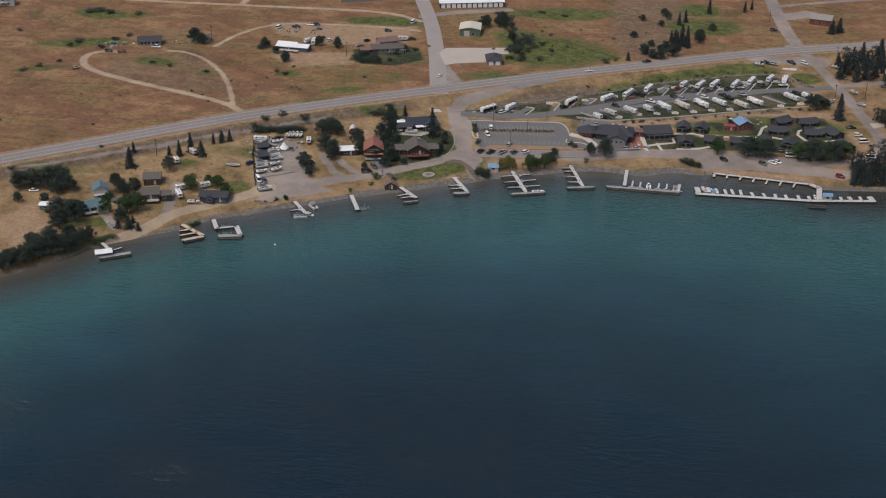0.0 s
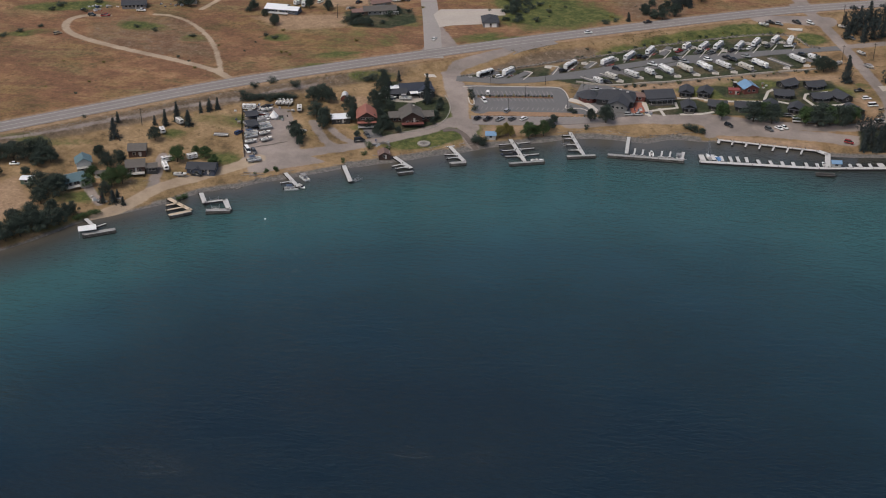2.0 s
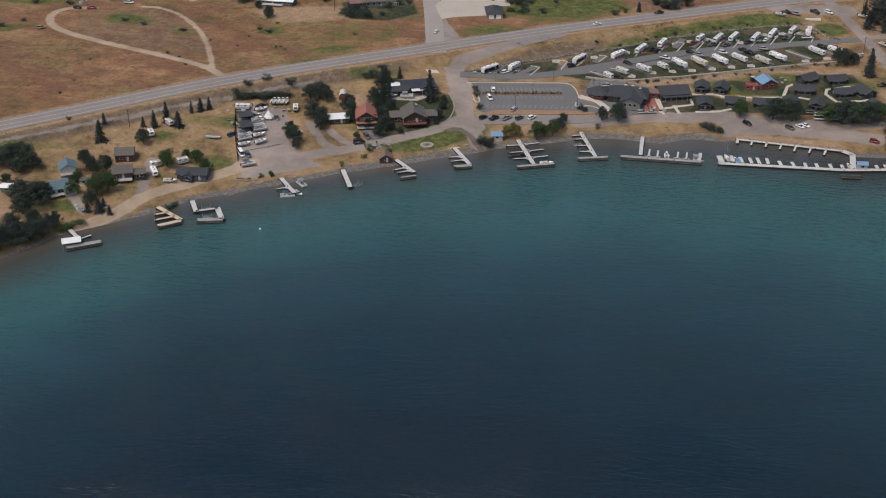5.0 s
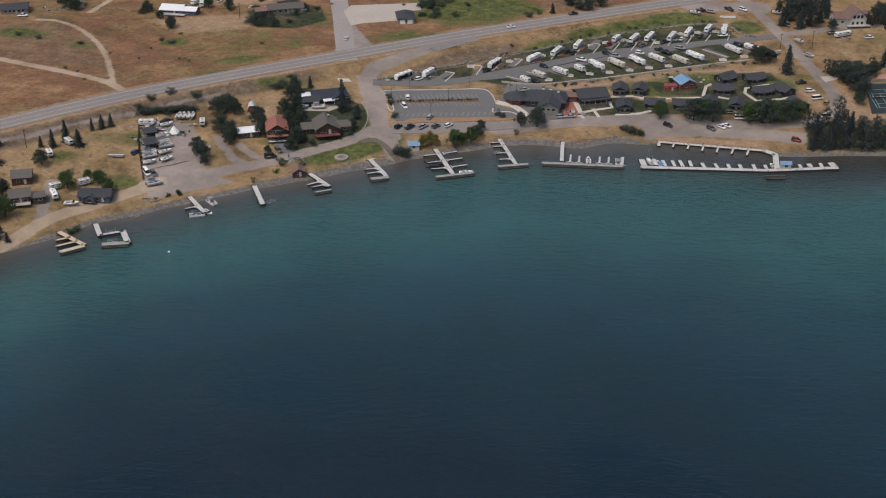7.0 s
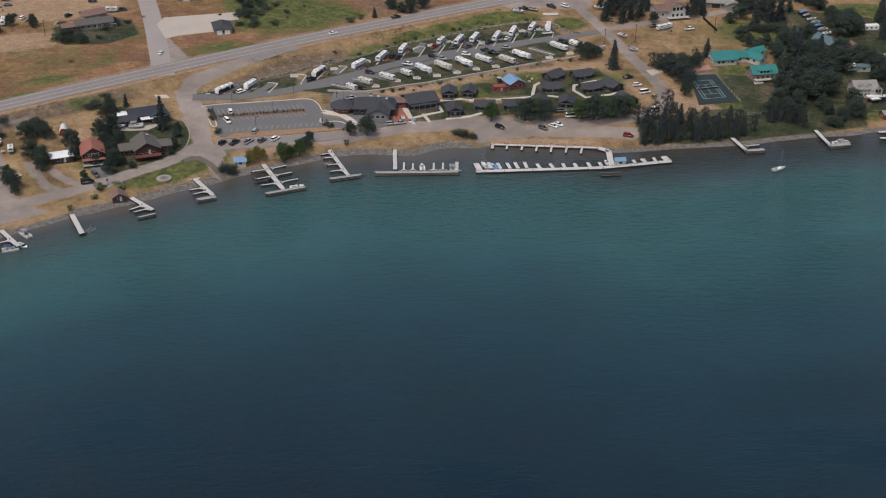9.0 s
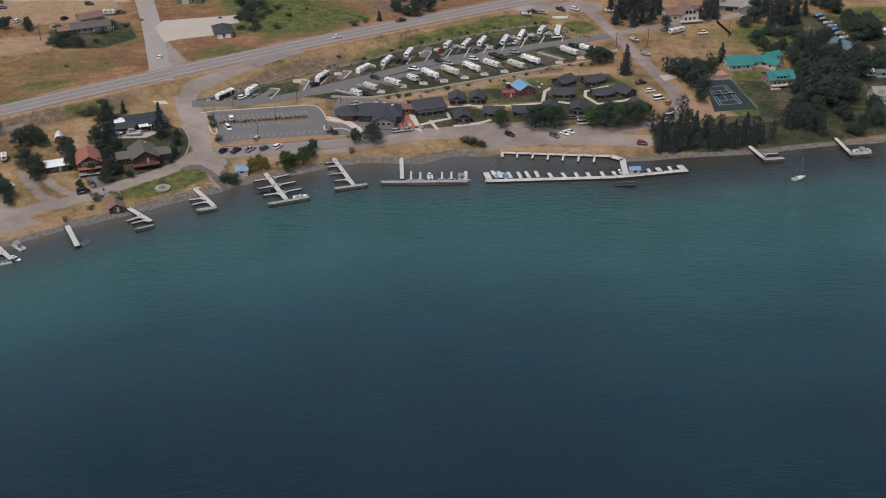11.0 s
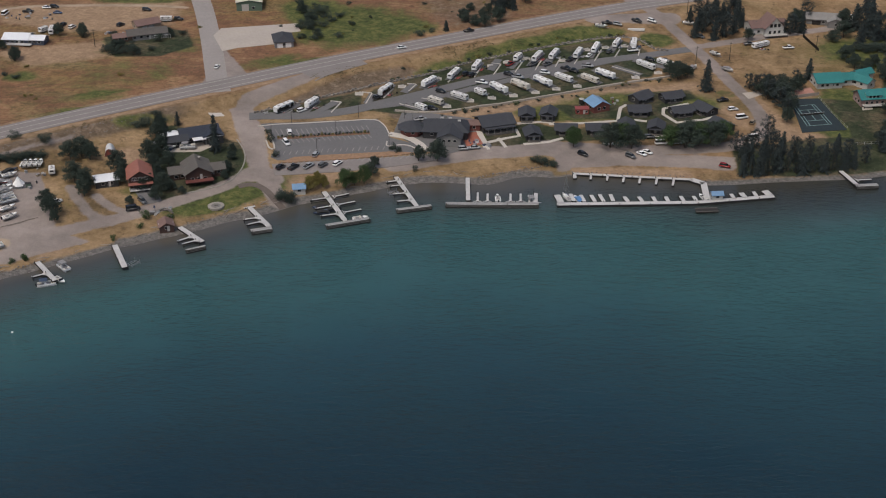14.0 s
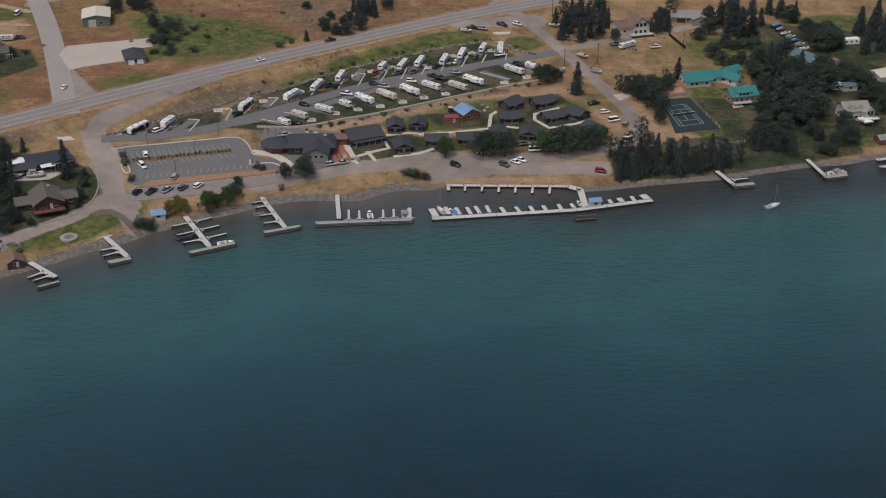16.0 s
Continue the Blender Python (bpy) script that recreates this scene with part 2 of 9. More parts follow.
def road_gap(x, y):
    """Metres from the highway's middle, positive on the lake side."""
    slope = (line_y(x + 20, HWY_X, HWY_Y) - line_y(x - 20, HWY_X, HWY_Y)) / 40
    mean = sum(line_y(x + k, HWY_X, HWY_Y) for k in (-12, -6, 0, 6, 12)) / 5
    return (mean - y) / np.sqrt(1 + slope ** 2)


def height(x, y):
    """Ground height, without the fine relief."""
    x, y = np.asarray(x, float), np.asarray(y, float)
    d, e = shore_gap(x, y), road_gap(x, y)
    eb = np.maximum(e - 9.0, 0.0)
    u = np.clip(d / np.maximum(d + eb, 1e-3), 0, 1)
    low = 13.5 * np.interp(u, PROFILE_U, PROFILE_Z)
    far = 13.5 + np.minimum(0.022 * np.maximum(-e - 8, 0), 60)
    bed = np.maximum(d * 0.14, -7.0)
    return np.where(d < 0, bed, np.where(e < 9, far, low))

# ---- ground sheet, lake, roads ----
def axis_lines(a, b, step, ends):
    inner = np.arange(a, b + 0.1, step)
    lo = [a - k for k in (4, 10, 20, 40, 80, 160, 320, 700, 1500, 3000) if a - k > ends[0]]
    hi = [b + k for k in (4, 10, 20, 40, 80, 160, 320, 700, 1500, 3000) if b + k < ends[1]]
    return np.array([ends[0], *lo[::-1], *inner, *hi, ends[1]])


def sheet(name, xs, ys, z, masks, material, label, category):
    """One sheet over a grid of lines, with cover masks as point attributes."""
    nx, ny = len(xs), len(ys)
    gx, gy = np.meshgrid(xs, ys)
    co = np.stack([gx, gy, z], -1).reshape(-1, 3)
    i = (np.arange(ny - 1)[:, None] * nx + np.arange(nx - 1)).ravel()
    quads = np.stack([i, i + 1, i + nx + 1, i + nx], 1)
    me = bpy.data.meshes.new(name)
    me.vertices.add(len(co))
    me.vertices.foreach_set("co", co.ravel())
    me.loops.add(quads.size)
    me.loops.foreach_set("vertex_index", quads.ravel())
    me.polygons.add(len(quads))
    me.polygons.foreach_set("loop_start", np.arange(0, quads.size, 4))
    me.polygons.foreach_set("use_smooth", np.ones(len(quads), bool))
    for k, v in masks.items():
        me.attributes.new(k, "FLOAT", "POINT").data.foreach_set("value", np.ascontiguousarray(v.ravel(), dtype=np.float32))
    me.update(calc_edges=True)
    me.materials.append(material)
    return tagged(new(name, me), label, category, kind="structure")


def from_line(gx, gy, pts):
    """Distance of each grid point from a polyline."""
    best = np.full(gx.shape, 1e9)
    for (ax, ay), (bx, by) in zip(pts[:-1], pts[1:]):
        dx, dy = bx - ax, by - ay
        t = np.clip(((gx - ax) * dx + (gy - ay) * dy) / max(dx * dx + dy * dy, 1e-6), 0, 1)
        best = np.minimum(best, np.hypot(gx - ax - t * dx, gy - ay - t * dy))
    return best


def rounded(pts):
    """A polyline with its corners cut twice."""
    for _ in range(2):
        q = [pts[0]]
        for a, b in zip(pts[:-1], pts[1:]):
            q += [(a[0] * 0.75 + b[0] * 0.25, a[1] * 0.75 + b[1] * 0.25), (a[0] * 0.25 + b[0] * 0.75, a[1] * 0.25 + b[1] * 0.75)]
        pts = q + [pts[-1]]
    return pts


def in_outline(gx, gy, pts):
    """Signed distance to a closed outline, positive inside."""
    inside = np.zeros(gx.shape, bool)
    for (ax, ay), (bx, by) in zip(pts, pts[1:] + pts[:1]):
        if ay == by:
            continue
        cross = (ay > gy) != (by > gy)
        inside ^= cross & (gx < (bx - ax) * (gy - ay) / (by - ay) + ax)
    d = from_line(gx, gy, pts + pts[:1])
    return np.where(inside, d, -d)


TRACKS = [  # half width, line
    (3.4, [(-165.1, -38.6), (-142.2, -24.8), (-123.7, -14.5), (-104.9, -1.2), (-85.4, 13.6), (-77.9, 25.0)]),
    (4.0, [(-61.4, 110.5), (-76.5, 96.2), (-87.3, 84.7), (-86.7, 68.7), (-81.3, 53.9), (-75.2, 30.6), (-69.0, 16.1), (-64.1, 5.0)]),
    (5.0, [(-68.4, 20.3), (-73.5, 26.3), (-77.6, 22.4)]),
    (5.0, [(-19.4, 35.9), (1.4, 42.8), (22.6, 48.0), (41.7, 51.6), (53.4, 48.6), (74.2, 44.8), (97.2, 42.0), (117.4, 38.1)]),
    (4.0, [(42.0, 55.4), (63.2, 53.0), (86.7, 51.0), (120.0, 51.7), (133.8, 61.2)]),
    (3.4, [(100.8, 221.9), (117.3, 191.7), (123.6, 168.0), (129.4, 145.4), (135.2, 119.1), (140.9, 95.9), (142.5, 77.4), (136.9, 62.3)]),
    (6.0, [(79.6, 191.4), (100.3, 195.1), (118.0, 197.0)]),
    (3.0, [(129.9, 163.8), (160.5, 176.7), (191.4, 187.0), (207.6, 193.8)]),
    (4.0, [(-136.7, 234.9), (-120.1, 249.2), (-83.5, 262.8)]),
    (4.5, [(92.6, 333.4), (97.7, 273.2), (103.8, 231.6), (109.6, 212.4)]),
    (2.5, [(95.5, 310.0), (126.2, 326.1), (170.1, 345.3)]),
    (7.0, [(103.1, 287.4), (116.7, 296.8)]),
    (2.2, [(-145.5, 6.6), (-138.5, -5.0), (-132.1, -14.4), (-121.6, -14.3)]),
    (2.0, [(-134.6, 1.5), (-127.6, -6.0), (-119.2, -10.3)]),
    (2.5, [(-204.9, -44.9), (-201.6, -60.9), (-199.4, -73.7)]),
    (2.2, [(-232.5, -73.2), (-225.5, -82.3), (-217.0, -91.1)]),
    (0.9, [(-281.2, -54.3), (-259.9, -39.1), (-239.2, -20.7), (-217.2, -1.8), (-193.5, 16.3), (-173.8, 30.4), (-153.6, 45.0)]),
]
TRAILS = [
    (3.4, [(-214.3, -101.2), (-203.6, -87.2), (-198.0, -72.9), (-181.6, -56.1), (-168.4, -44.6), (-161.1, -34.6)]),
    (2.2, [(-198.2, 39.4), (-210.2, 51.2), (-238.9, 62.4), (-269.6, 71.7), (-294.2, 81.2), (-310.4, 89.9), (-319.2, 101.6), (-321.2, 114.2), (-313.9, 122.6), (-301.3, 123.2)]),
    (1.4, [(-206.1, 46.7), (-216.3, 72.2), (-229.8, 98.8), (-248.1, 121.0), (-264.5, 131.5), (-275.4, 131.2)]),
    (1.7, [(-251.5, 145.9), (-243.9, 178.5), (-224.9, 203.0), (-187.4, 205.7), (-149.8, 206.5), (-133.6, 203.9)]),
    (2.2, [(-362.6, 230.3), (-325.7, 230.6), (-274.1, 233.9), (-211.7, 238.8), (-161.0, 240.2), (-136.6, 224.5)]),
    (2.5, [(-263.8, 239.2), (-264.1, 259.1)]),
]
YARDS = [
    [(-180.7, 6.8), (-181.0, 15.1), (-160.0, 16.8), (-150.1, -5.9), (-143.1, -24.6), (-126.3, -30.3), (-150.4, -44.7), (-162.0, -48.1), (-169.6, -31.2)],
    [(40.8, 55.4), (65.6, 53.0), (97.8, 46.2), (123.3, 44.4), (119.3, 35.5), (73.4, 38.3), (47.5, 33.2), (47.2, 44.6)],
    [(-93.1, 78.5), (-85.6, 87.7), (-80.8, 71.8), (-75.8, 61.8), (-70.7, 31.1), (-79.0, 30.4), (-82.1, 44.2), (-87.0, 56.0)],
    [(-121.3, 180.8), (-103.3, 142.0), (-88.4, 110.1), (-109.2, 96.1), (-106.9, 116.7)],
]
DIRT = [
    [(158.2, 66.0), (177.0, 70.4), (175.7, 60.1), (166.1, 56.6), (158.8, 56.5)],
    [(-216.6, 139.2), (-159.9, 154.8), (-154.9, 134.0), (-192.9, 119.4)],
    [(-232.1, 201.3), (-136.7, 215.6), (-136.6, 179.3), (-176.8, 164.7), (-221.4, 178.8)],
    [(-68.6, 22.4), (-63.1, 12.7), (-50.1, 16.1), (-32.6, 24.0), (-42.0, 28.5)],
    [(36.9, 93.5), (58.4, 109.0), (95.1, 113.3), (119.6, 119.9), (118.0, 110.5), (70.1, 97.5)],
    [(-5.9, 83.1), (36.9, 93.5), (44.3, 90.9), (-0.9, 74.2)],
    [(118.0, 110.5), (136.0, 84.1), (133.2, 70.1), (118.5, 98.3)],
    [(143.4, 108.1), (155.8, 67.9), (177.2, 65.8), (176.0, 56.9), (143.1, 59.8)],
    [(54.7, 36.3), (101.3, 31.0), (100.3, 25.0), (54.3, 32.1)],
    [(-145.9, -42.6), (-133.5, -35.8), (-148.3, -32.9)],
    [(-269.9, -98.6), (-261.1, -82.1), (-244.8, -99.3), (-252.7, -122.3)],
    [(-134.9, 39.1), (-122.5, 40.4), (-119.6, 31.2), (-132.0, 25.5)],
]
LUSH = [  # middle, half sizes, turn
    ((-156.6, 220.1), 30, 9, 4),     ((-41.9, 177.3), 30, 26, 30), ((-63.4, 195.4), 16, 22, 30), ((-45.0, 261.8), 34, 12, 10), ((-81.9, 129.1), 22, 6, 30),
    ((48.9, 252.6), 24, 16, 20), ((45.0, 288.3), 14, 14, 0), ((-347.4, 195.3), 16, 10, 0), ((-322.8, 198.5), 9, 7, 0),
    ((-332.5, 135.4), 24, 8, 20), ((-336.5, 85.0), 22, 6, 30), ((-274.2, 109.6), 22, 7, -10), ((-239.5, 96.6), 8, 7, 0), ((-194.3, 106.6), 8, 7, 0),
    ((-138.4, 143.2), 24, 7, 5), ((-157.0, 85.5), 20, 4, 25), ((4.3, 128.8), 15, 8, 30), ((23.3, 143.0), 16, 8, 28), ((45.7, 157.3), 18, 8, 26),
    ((66.1, 170.9), 16, 8, 26), ((83.9, 177.3), 14, 4, 15), ((107.2, 171.0), 8, 8, 0), ((-83.6, 8.5), 22, 9, 32), ((-94.4, 0.7), 14, 8, 32),
    ((-107.2, 12.3), 16, 8, 20), ((-87.6, 29.8), 12, 10, 40), ((-127.6, 61.8), 14, 5, 20), ((-74.7, 126.0), 26, 5, 20),
    ((-187.3, -2.3), 22, 7.5, 10), ((-262.8, -46.9), 20, 5, 12), ((-206.5, -22.4), 8, 5, 0), ((-182.0, -38.7), 12, 6, 0), ((-230.4, -90.7), 14, 6, 30), ((-224.9, -109.2), 24, 5, 40), ((-188.6, -80.3), 6, 3, 30),
    ((187.0, 88.2), 18, 26, 0), ((175.9, 93.8), 4, 8, 0), ((184.1, 68.7), 20, 8, 0), ((204.1, 57.3), 30, 12, 0), ((225.0, 166.9), 26, 10, 10),
    ((130.2, 106.5), 6, 5, 0), ((66.4, 86.0), 30, 8, 5), ((27.9, 61.2), 20, 9, 5), ((92.6, 95.1), 34, 12, 5), ((223.0, 61.3), 30, 10, 0),
    ((-138.2, 152.8), 26, 6, 5), ((-129.3, 236.5), 5, 4, 0), ((-164.5, 66.6), 14, 4, 25), ((275.5, 191.8), 24, 10, 0), ((244.0, 154.8), 60, 24, 0),
]
PARK = [[(-166.1, 157.9), (-154.7, 133.0), (-134.1, 134.3), (-120.3, 148.0), (-126.1, 166.6), (-137.2, 173.3)],
        [(122, 31), (123, 60), (137, 56), (160, 62), (182, 64), (232, 62), (232, 46), (206, 39), (183, 35), (170, 31.5), (140, 29)],
        [(-35.7, 83.9), (-31.6, 103.9), (-6.3, 123.7), (26.0, 143.6), (86.2, 172.2), (97.8, 163.7), (105.0, 146.2), (99.5, 126.4), (39.7, 99.3), (-10.8, 80.2)],
        [(-81.9, 77.0), (-56.1, 90.4), (-36.6, 101.7), (-35.7, 83.9), (-76.5, 72.1)],
        [(-123.0, 44.2), (-115.8, 61.5), (-84.6, 48.8), (-81.0, 34.9), (-82.4, 24.8), (-85.9, 17.4), (-99.8, 7.3), (-111.4, -3.5), (-118.3, 26.7)],
        [(18.8, 62.7), (37.2, 75.8), (55.0, 68.9), (75.0, 73.4), (82.8, 97.8), (103.3, 98.3), (119.8, 88.4), (123.3, 69.3), (97.7, 61.3), (51.8, 58.7), (34.8, 55.4), (19.9, 51.4)],
        [(50.7, 92.9), (57.9, 80.2), (77.7, 80.1), (80.3, 93.7), (74.9, 94.7)],
        [(173.6, 102.7), (207.4, 97.4), (195.9, 59.5), (176.6, 59.0), (178.4, 72.8)],
        [(94.4, 108.3), (114.1, 110.3), (116.5, 101.3), (95.2, 95.2)],
        [(230.9, 194.1), (295.2, 174.7), (247.4, 60.3), (185.5, 53.3)]]

gx_lines, gy_lines = axis_lines(-345, 270, 1.5, (-4900, 4900)), axis_lines(-160, 345, 1.5, (-4900, 4900))
GX, GY = np.meshgrid(gx_lines, gy_lines)
GZ = height(GX, GY)
shore_d, road_d = shore_gap(GX, GY), road_gap(GX, GY)
near = (abs(GX) < 420) & (GY > -330) & (GY < 420)
masks = {k: np.zeros(GX.shape) for k in ("lush", "gravel", "gold", "beach", "park", "dirt", "bank", "trail")}
for half, pts in TRAILS:
    masks["trail"] = np.maximum(masks["trail"], np.clip((half - from_line(GX, GY, rounded(pts))) / 2 + 0.5, 0, 1))
for half, pts in TRACKS:
    masks["gravel"] = np.maximum(masks["gravel"], np.clip((half - from_line(GX, GY, rounded(pts))) / 3 + 0.5, 0, 1))
for pts in YARDS:
    masks["gravel"] = np.maximum(masks["gravel"], np.clip(in_outline(GX, GY, pts) / 3 + 0.5, 0, 1))
for pts in DIRT:
    masks["dirt"] = np.maximum(masks["dirt"], np.clip(in_outline(GX, GY, pts) / 8 + 0.5, 0, 1))
for pts in PARK:
    masks["park"] = np.maximum(masks["park"], np.clip(in_outline(GX, GY, pts) / 3 + 0.6, 0, 1))
for (cx, cy), rx, ry, turn in LUSH:
    c, s = math.cos(radians(turn)), math.sin(radians(turn))
    q = np.hypot(((GX - cx) * c + (GY - cy) * s) / rx, ((GY - cy) * c - (GX - cx) * s) / ry)
    masks["lush"] = np.maximum(masks["lush"], np.clip(1.6 - q, 0, 1) * (1.0 if ry >= 8 else 0.6))
masks["gold"] = np.clip((road_d - 8) / 6, 0, 1) * np.clip(1 - (GX - 60) / 80, 0.75, 1)
masks["gold"] = np.maximum(masks["gold"], np.clip(in_outline(GX, GY, [(142.5, 156.4), (185.4, 180.4), (201.0, 135.8), (159.7, 124.7)]) / 4 + 0.5, 0, 1))
masks["beach"] = np.clip((np.where((GX > 46) & (GX < 103), 1.2, np.where(GX < -196, 1.4, np.where(GX < -120, 3.0, np.where(GX < 46, 4.4, 3.4)))) - shore_d) / 3 + 0.5, 0, 1)
masks["bank"] = np.clip(1.5 - abs(road_d - 15.5) / 4.5, 0, 1) * np.clip((-100 - GX) / 20, 0, 1)
red_bank = in_outline(GX, GY, [(-69.5, 87.4), (-57.1, 103.4), (-37.4, 118.1), (-16.8, 127.5), (-10.2, 125.3), (-24.3, 112.2), (-36.7, 102.9), (-56.0, 89.9)])
masks["gold"] *= np.clip(0.5 - red_bank / 6, 0, 1)
masks["bank"] = np.maximum(masks["bank"], np.clip(0.6 + red_bank / 5, 0, 0.85))
masks["gold"] = np.maximum(masks["gold"], np.clip(in_outline(GX, GY, [(-19.3, 33.2), (3.7, 39.2), (41.5, 47.8), (47.0, 42.3), (26.7, 32.6), (-5.5, 27.1)]) / 4 + 0.5, 0, 1))
basin = in_outline(GX, GY, [(53.6, 36.8), (73.3, 37.0), (101.7, 33.6), (103.5, 26.1), (53.2, 31.7)])
masks["gravel"] *= np.clip(0.5 - basin / 2, 0, 1)
masks["dirt"] *= np.clip(0.5 - basin / 2, 0, 1)
masks["beach"] *= np.clip(0.8 - basin / 2, 0.2, 1)
masks["dirt"] = np.maximum(masks["dirt"], np.clip(0.5 + basin / 2, 0, 0.9))
verge = in_outline(GX, GY, [(-153.2, -44.8), (-146.5, -39.9), (-134.3, -32.4), (-121.6, -24.7), (-112.7, -16.9), (-109.7, -19.6), (-120.7, -29.4), (-133.2, -37.3), (-145.0, -46.1)])
masks["gravel"] *= np.clip(0.5 - verge / 2, 0, 1)
# brushy slope below the camping park wall
masks["bank"] = np.maximum(masks["bank"], np.clip(1.4 - from_line(GX, GY, [(-20.7, 79.8), (-5.9, 78.2), (4.0, 80.2), (19.0, 86.2), (36.9, 93.5), (55.2, 101.2), (71.2, 108.2), (90.2, 115.5)]) / 3.0, 0, 1))
# shoulders of the highway: pale verge and the bare bank below it
masks["dirt"] = np.maximum(masks["dirt"], np.clip(1.2 - abs(road_d - 8.5) / 2.2, 0, 0.8))
masks["dirt"] = np.maximum(masks["dirt"], np.clip(1.0 - abs(road_d + 7.5) / 2.5, 0, 0.6))
# weedy ground inside the track's loop and on the meadow above the highway
loop = in_outline(GX, GY, [(-305.3, 106.9), (-287.5, 125.1), (-259.7, 128.1), (-229.8, 98.8), (-216.4, 69.3), (-241.2, 68.5), (-274.5, 75.5), (-297.0, 83.6)])
masks["bank"] = np.maximum(masks["bank"], np.clip(0.3 + loop / 30, 0, 0.45) * (loop > -9))
gully = in_outline(GX, GY, [(-14.8, 314.8), (27.9, 324.0), (40.2, 264.5), (34.0, 190.5), (5.6, 178.0), (-8.1, 206.2)])
masks["bank"] = np.maximum(masks["bank"], np.clip(0.4 + gully / 25, 0, 0.6) * (gully > -9))
meadow = in_outline(GX, GY, [(-206.1, 84.1), (-165.6, 121.1), (-118.8, 135.5), (-111.3, 109.6), (-153.6, 74.6), (-194.4, 47.5)])
masks["lush"] = np.maximum(masks["lush"], np.clip(0.2 + meadow / 40, 0, 0.34) * (meadow > -9))
ground = sheet("ground", gx_lines, gy_lines, GZ, masks, M_GROUND, "dry brown grassland with green hollows, gravel tracks and shingle shore", "ground")

wx, wy = axis_lines(-330, 300, 5, (-4900, 4900)), axis_lines(-330, 70, 5, (-4900, 4900))
WX, WY = np.meshgrid(wx, wy)
# stretched on the left, shrunk on the right: paints a sky sheen brighter rightward
offshore = np.where(shore_gap(WX, WY) < 0, np.minimum((1 + 0.45 * np.clip(-WX / 130, 0, 1) - 0.2 * np.clip((WX + 20) / 130, 0, 1)) * from_line(WX, WY, [(-3000, -2620), *zip(SHORE_X, SHORE_Y), (3000, 600)]), 2000), 0)
# the reflection mask darkens near-shore water in the east, where trees would mirror
lake = sheet("water", wx, wy, np.zeros(WX.shape), {"offshore": offshore, "tree_reflection": np.clip((WX - 70) / 40, 0, 1) * np.clip(1.2 - offshore / 24, 0, 0.6)}, M_WATER, "calm teal to dark blue lake with light wind ripples", "lake")


def link(name, bm, material, parent=None, smooth=False):
    me = bpy.data.meshes.new(name)
    bm.to_mesh(me)
    bm.free()
    for mm in material if isinstance(material, (list, tuple)) else [material]:
        me.materials.append(mm)
    if smooth:
        me.polygons.foreach_set("use_smooth", np.ones(len(me.polygons), bool))
    ob = new(name, me)
    ob.parent = parent
    return ob


def part(name, bm, material, parent, label="", smooth=False):
    ob = link(name, bm, material, parent, smooth)
    return tagged(ob, label) if label else ob


def gz(x, y):
    """Ground height at a place, never below the water."""
    return max(float(height(x, y)), 0.0)


def eased(pts, step):
    """A polyline rounded at its corners and cut into short pieces."""
    for _ in range(2):
        q = [pts[0]]
        for a, b in zip(pts[:-1], pts[1:]):
            q += [(a[0] * 0.75 + b[0] * 0.25, a[1] * 0.75 + b[1] * 0.25), (a[0] * 0.25 + b[0] * 0.75, a[1] * 0.25 + b[1] * 0.75)]
        pts = q + [pts[-1]]
    out = [pts[0]]
    for a, b in zip(pts[:-1], pts[1:]):
        k = max(1, int(math.hypot(b[0] - a[0], b[1] - a[1]) / step))
        out += [(a[0] + (b[0] - a[0]) * i / k, a[1] + (b[1] - a[1]) * i / k) for i in range(1, k + 1)]
    return out


def straight(pts, step):
    """A polyline cut into short pieces, its corners kept."""
    out = [pts[0]]
    for a, b in zip(pts[:-1], pts[1:]):
        k = max(1, int(math.hypot(b[0] - a[0], b[1] - a[1]) / step))
        out += [(a[0] + (b[0] - a[0]) * i / k, a[1] + (b[1] - a[1]) * i / k) for i in range(1, k + 1)]
    return out


def ribbon(name, pts, half, lift, material, label="", category="", parent=None, off=0.0, step=4.0, cross=2, dash=None, smoothing=True, deep=0.35):
    """A strip of road, kerb or paint that follows the ground."""
    line = eased(pts, step) if smoothing else straight(pts, step)
    bm = bmesh.new()
    rows, run = [], 0.0
    for i, (x, y) in enumerate(line):
        a, b = line[max(i - 1, 0)], line[min(i + 1, len(line) - 1)]
        dx, dy = b[0] - a[0], b[1] - a[1]
        n = math.hypot(dx, dy) or 1
        run += math.hypot(x - line[i - 1][0], y - line[i - 1][1]) if i else 0
        row = []
        for k in range(cross + 1):
            s = off + half * (2 * k / cross - 1)
            px, py = x - dy / n * s, y + dx / n * s
            row.append(bm.verts.new((px, py, gz(px, py) + lift)))
        for s, r in ((off - half - 0.1, 0), (off + half + 0.1, -1)):
            v = row[r].co
            row.insert(0 if r == 0 else len(row), bm.verts.new((v.x + dy / n * 0.1 * (1 if r == 0 else -1), v.y - dx / n * 0.1 * (1 if r == 0 else -1), v.z - deep)))
        rows.append((row, run))
    for (a, ra), (b, _) in zip(rows[:-1], rows[1:]):
        if dash and (ra % (dash[0] + dash[1])) > dash[0]:
            continue
        for k in range(len(a) - 1):
            bm.faces.new((a[k + 1], b[k + 1], b[k], a[k]))
    bmesh.ops.recalc_face_normals(bm, faces=bm.faces)
    ob = link(name, bm, material, parent)
    return tagged(ob, label, category, kind="structure") if parent is None else ob


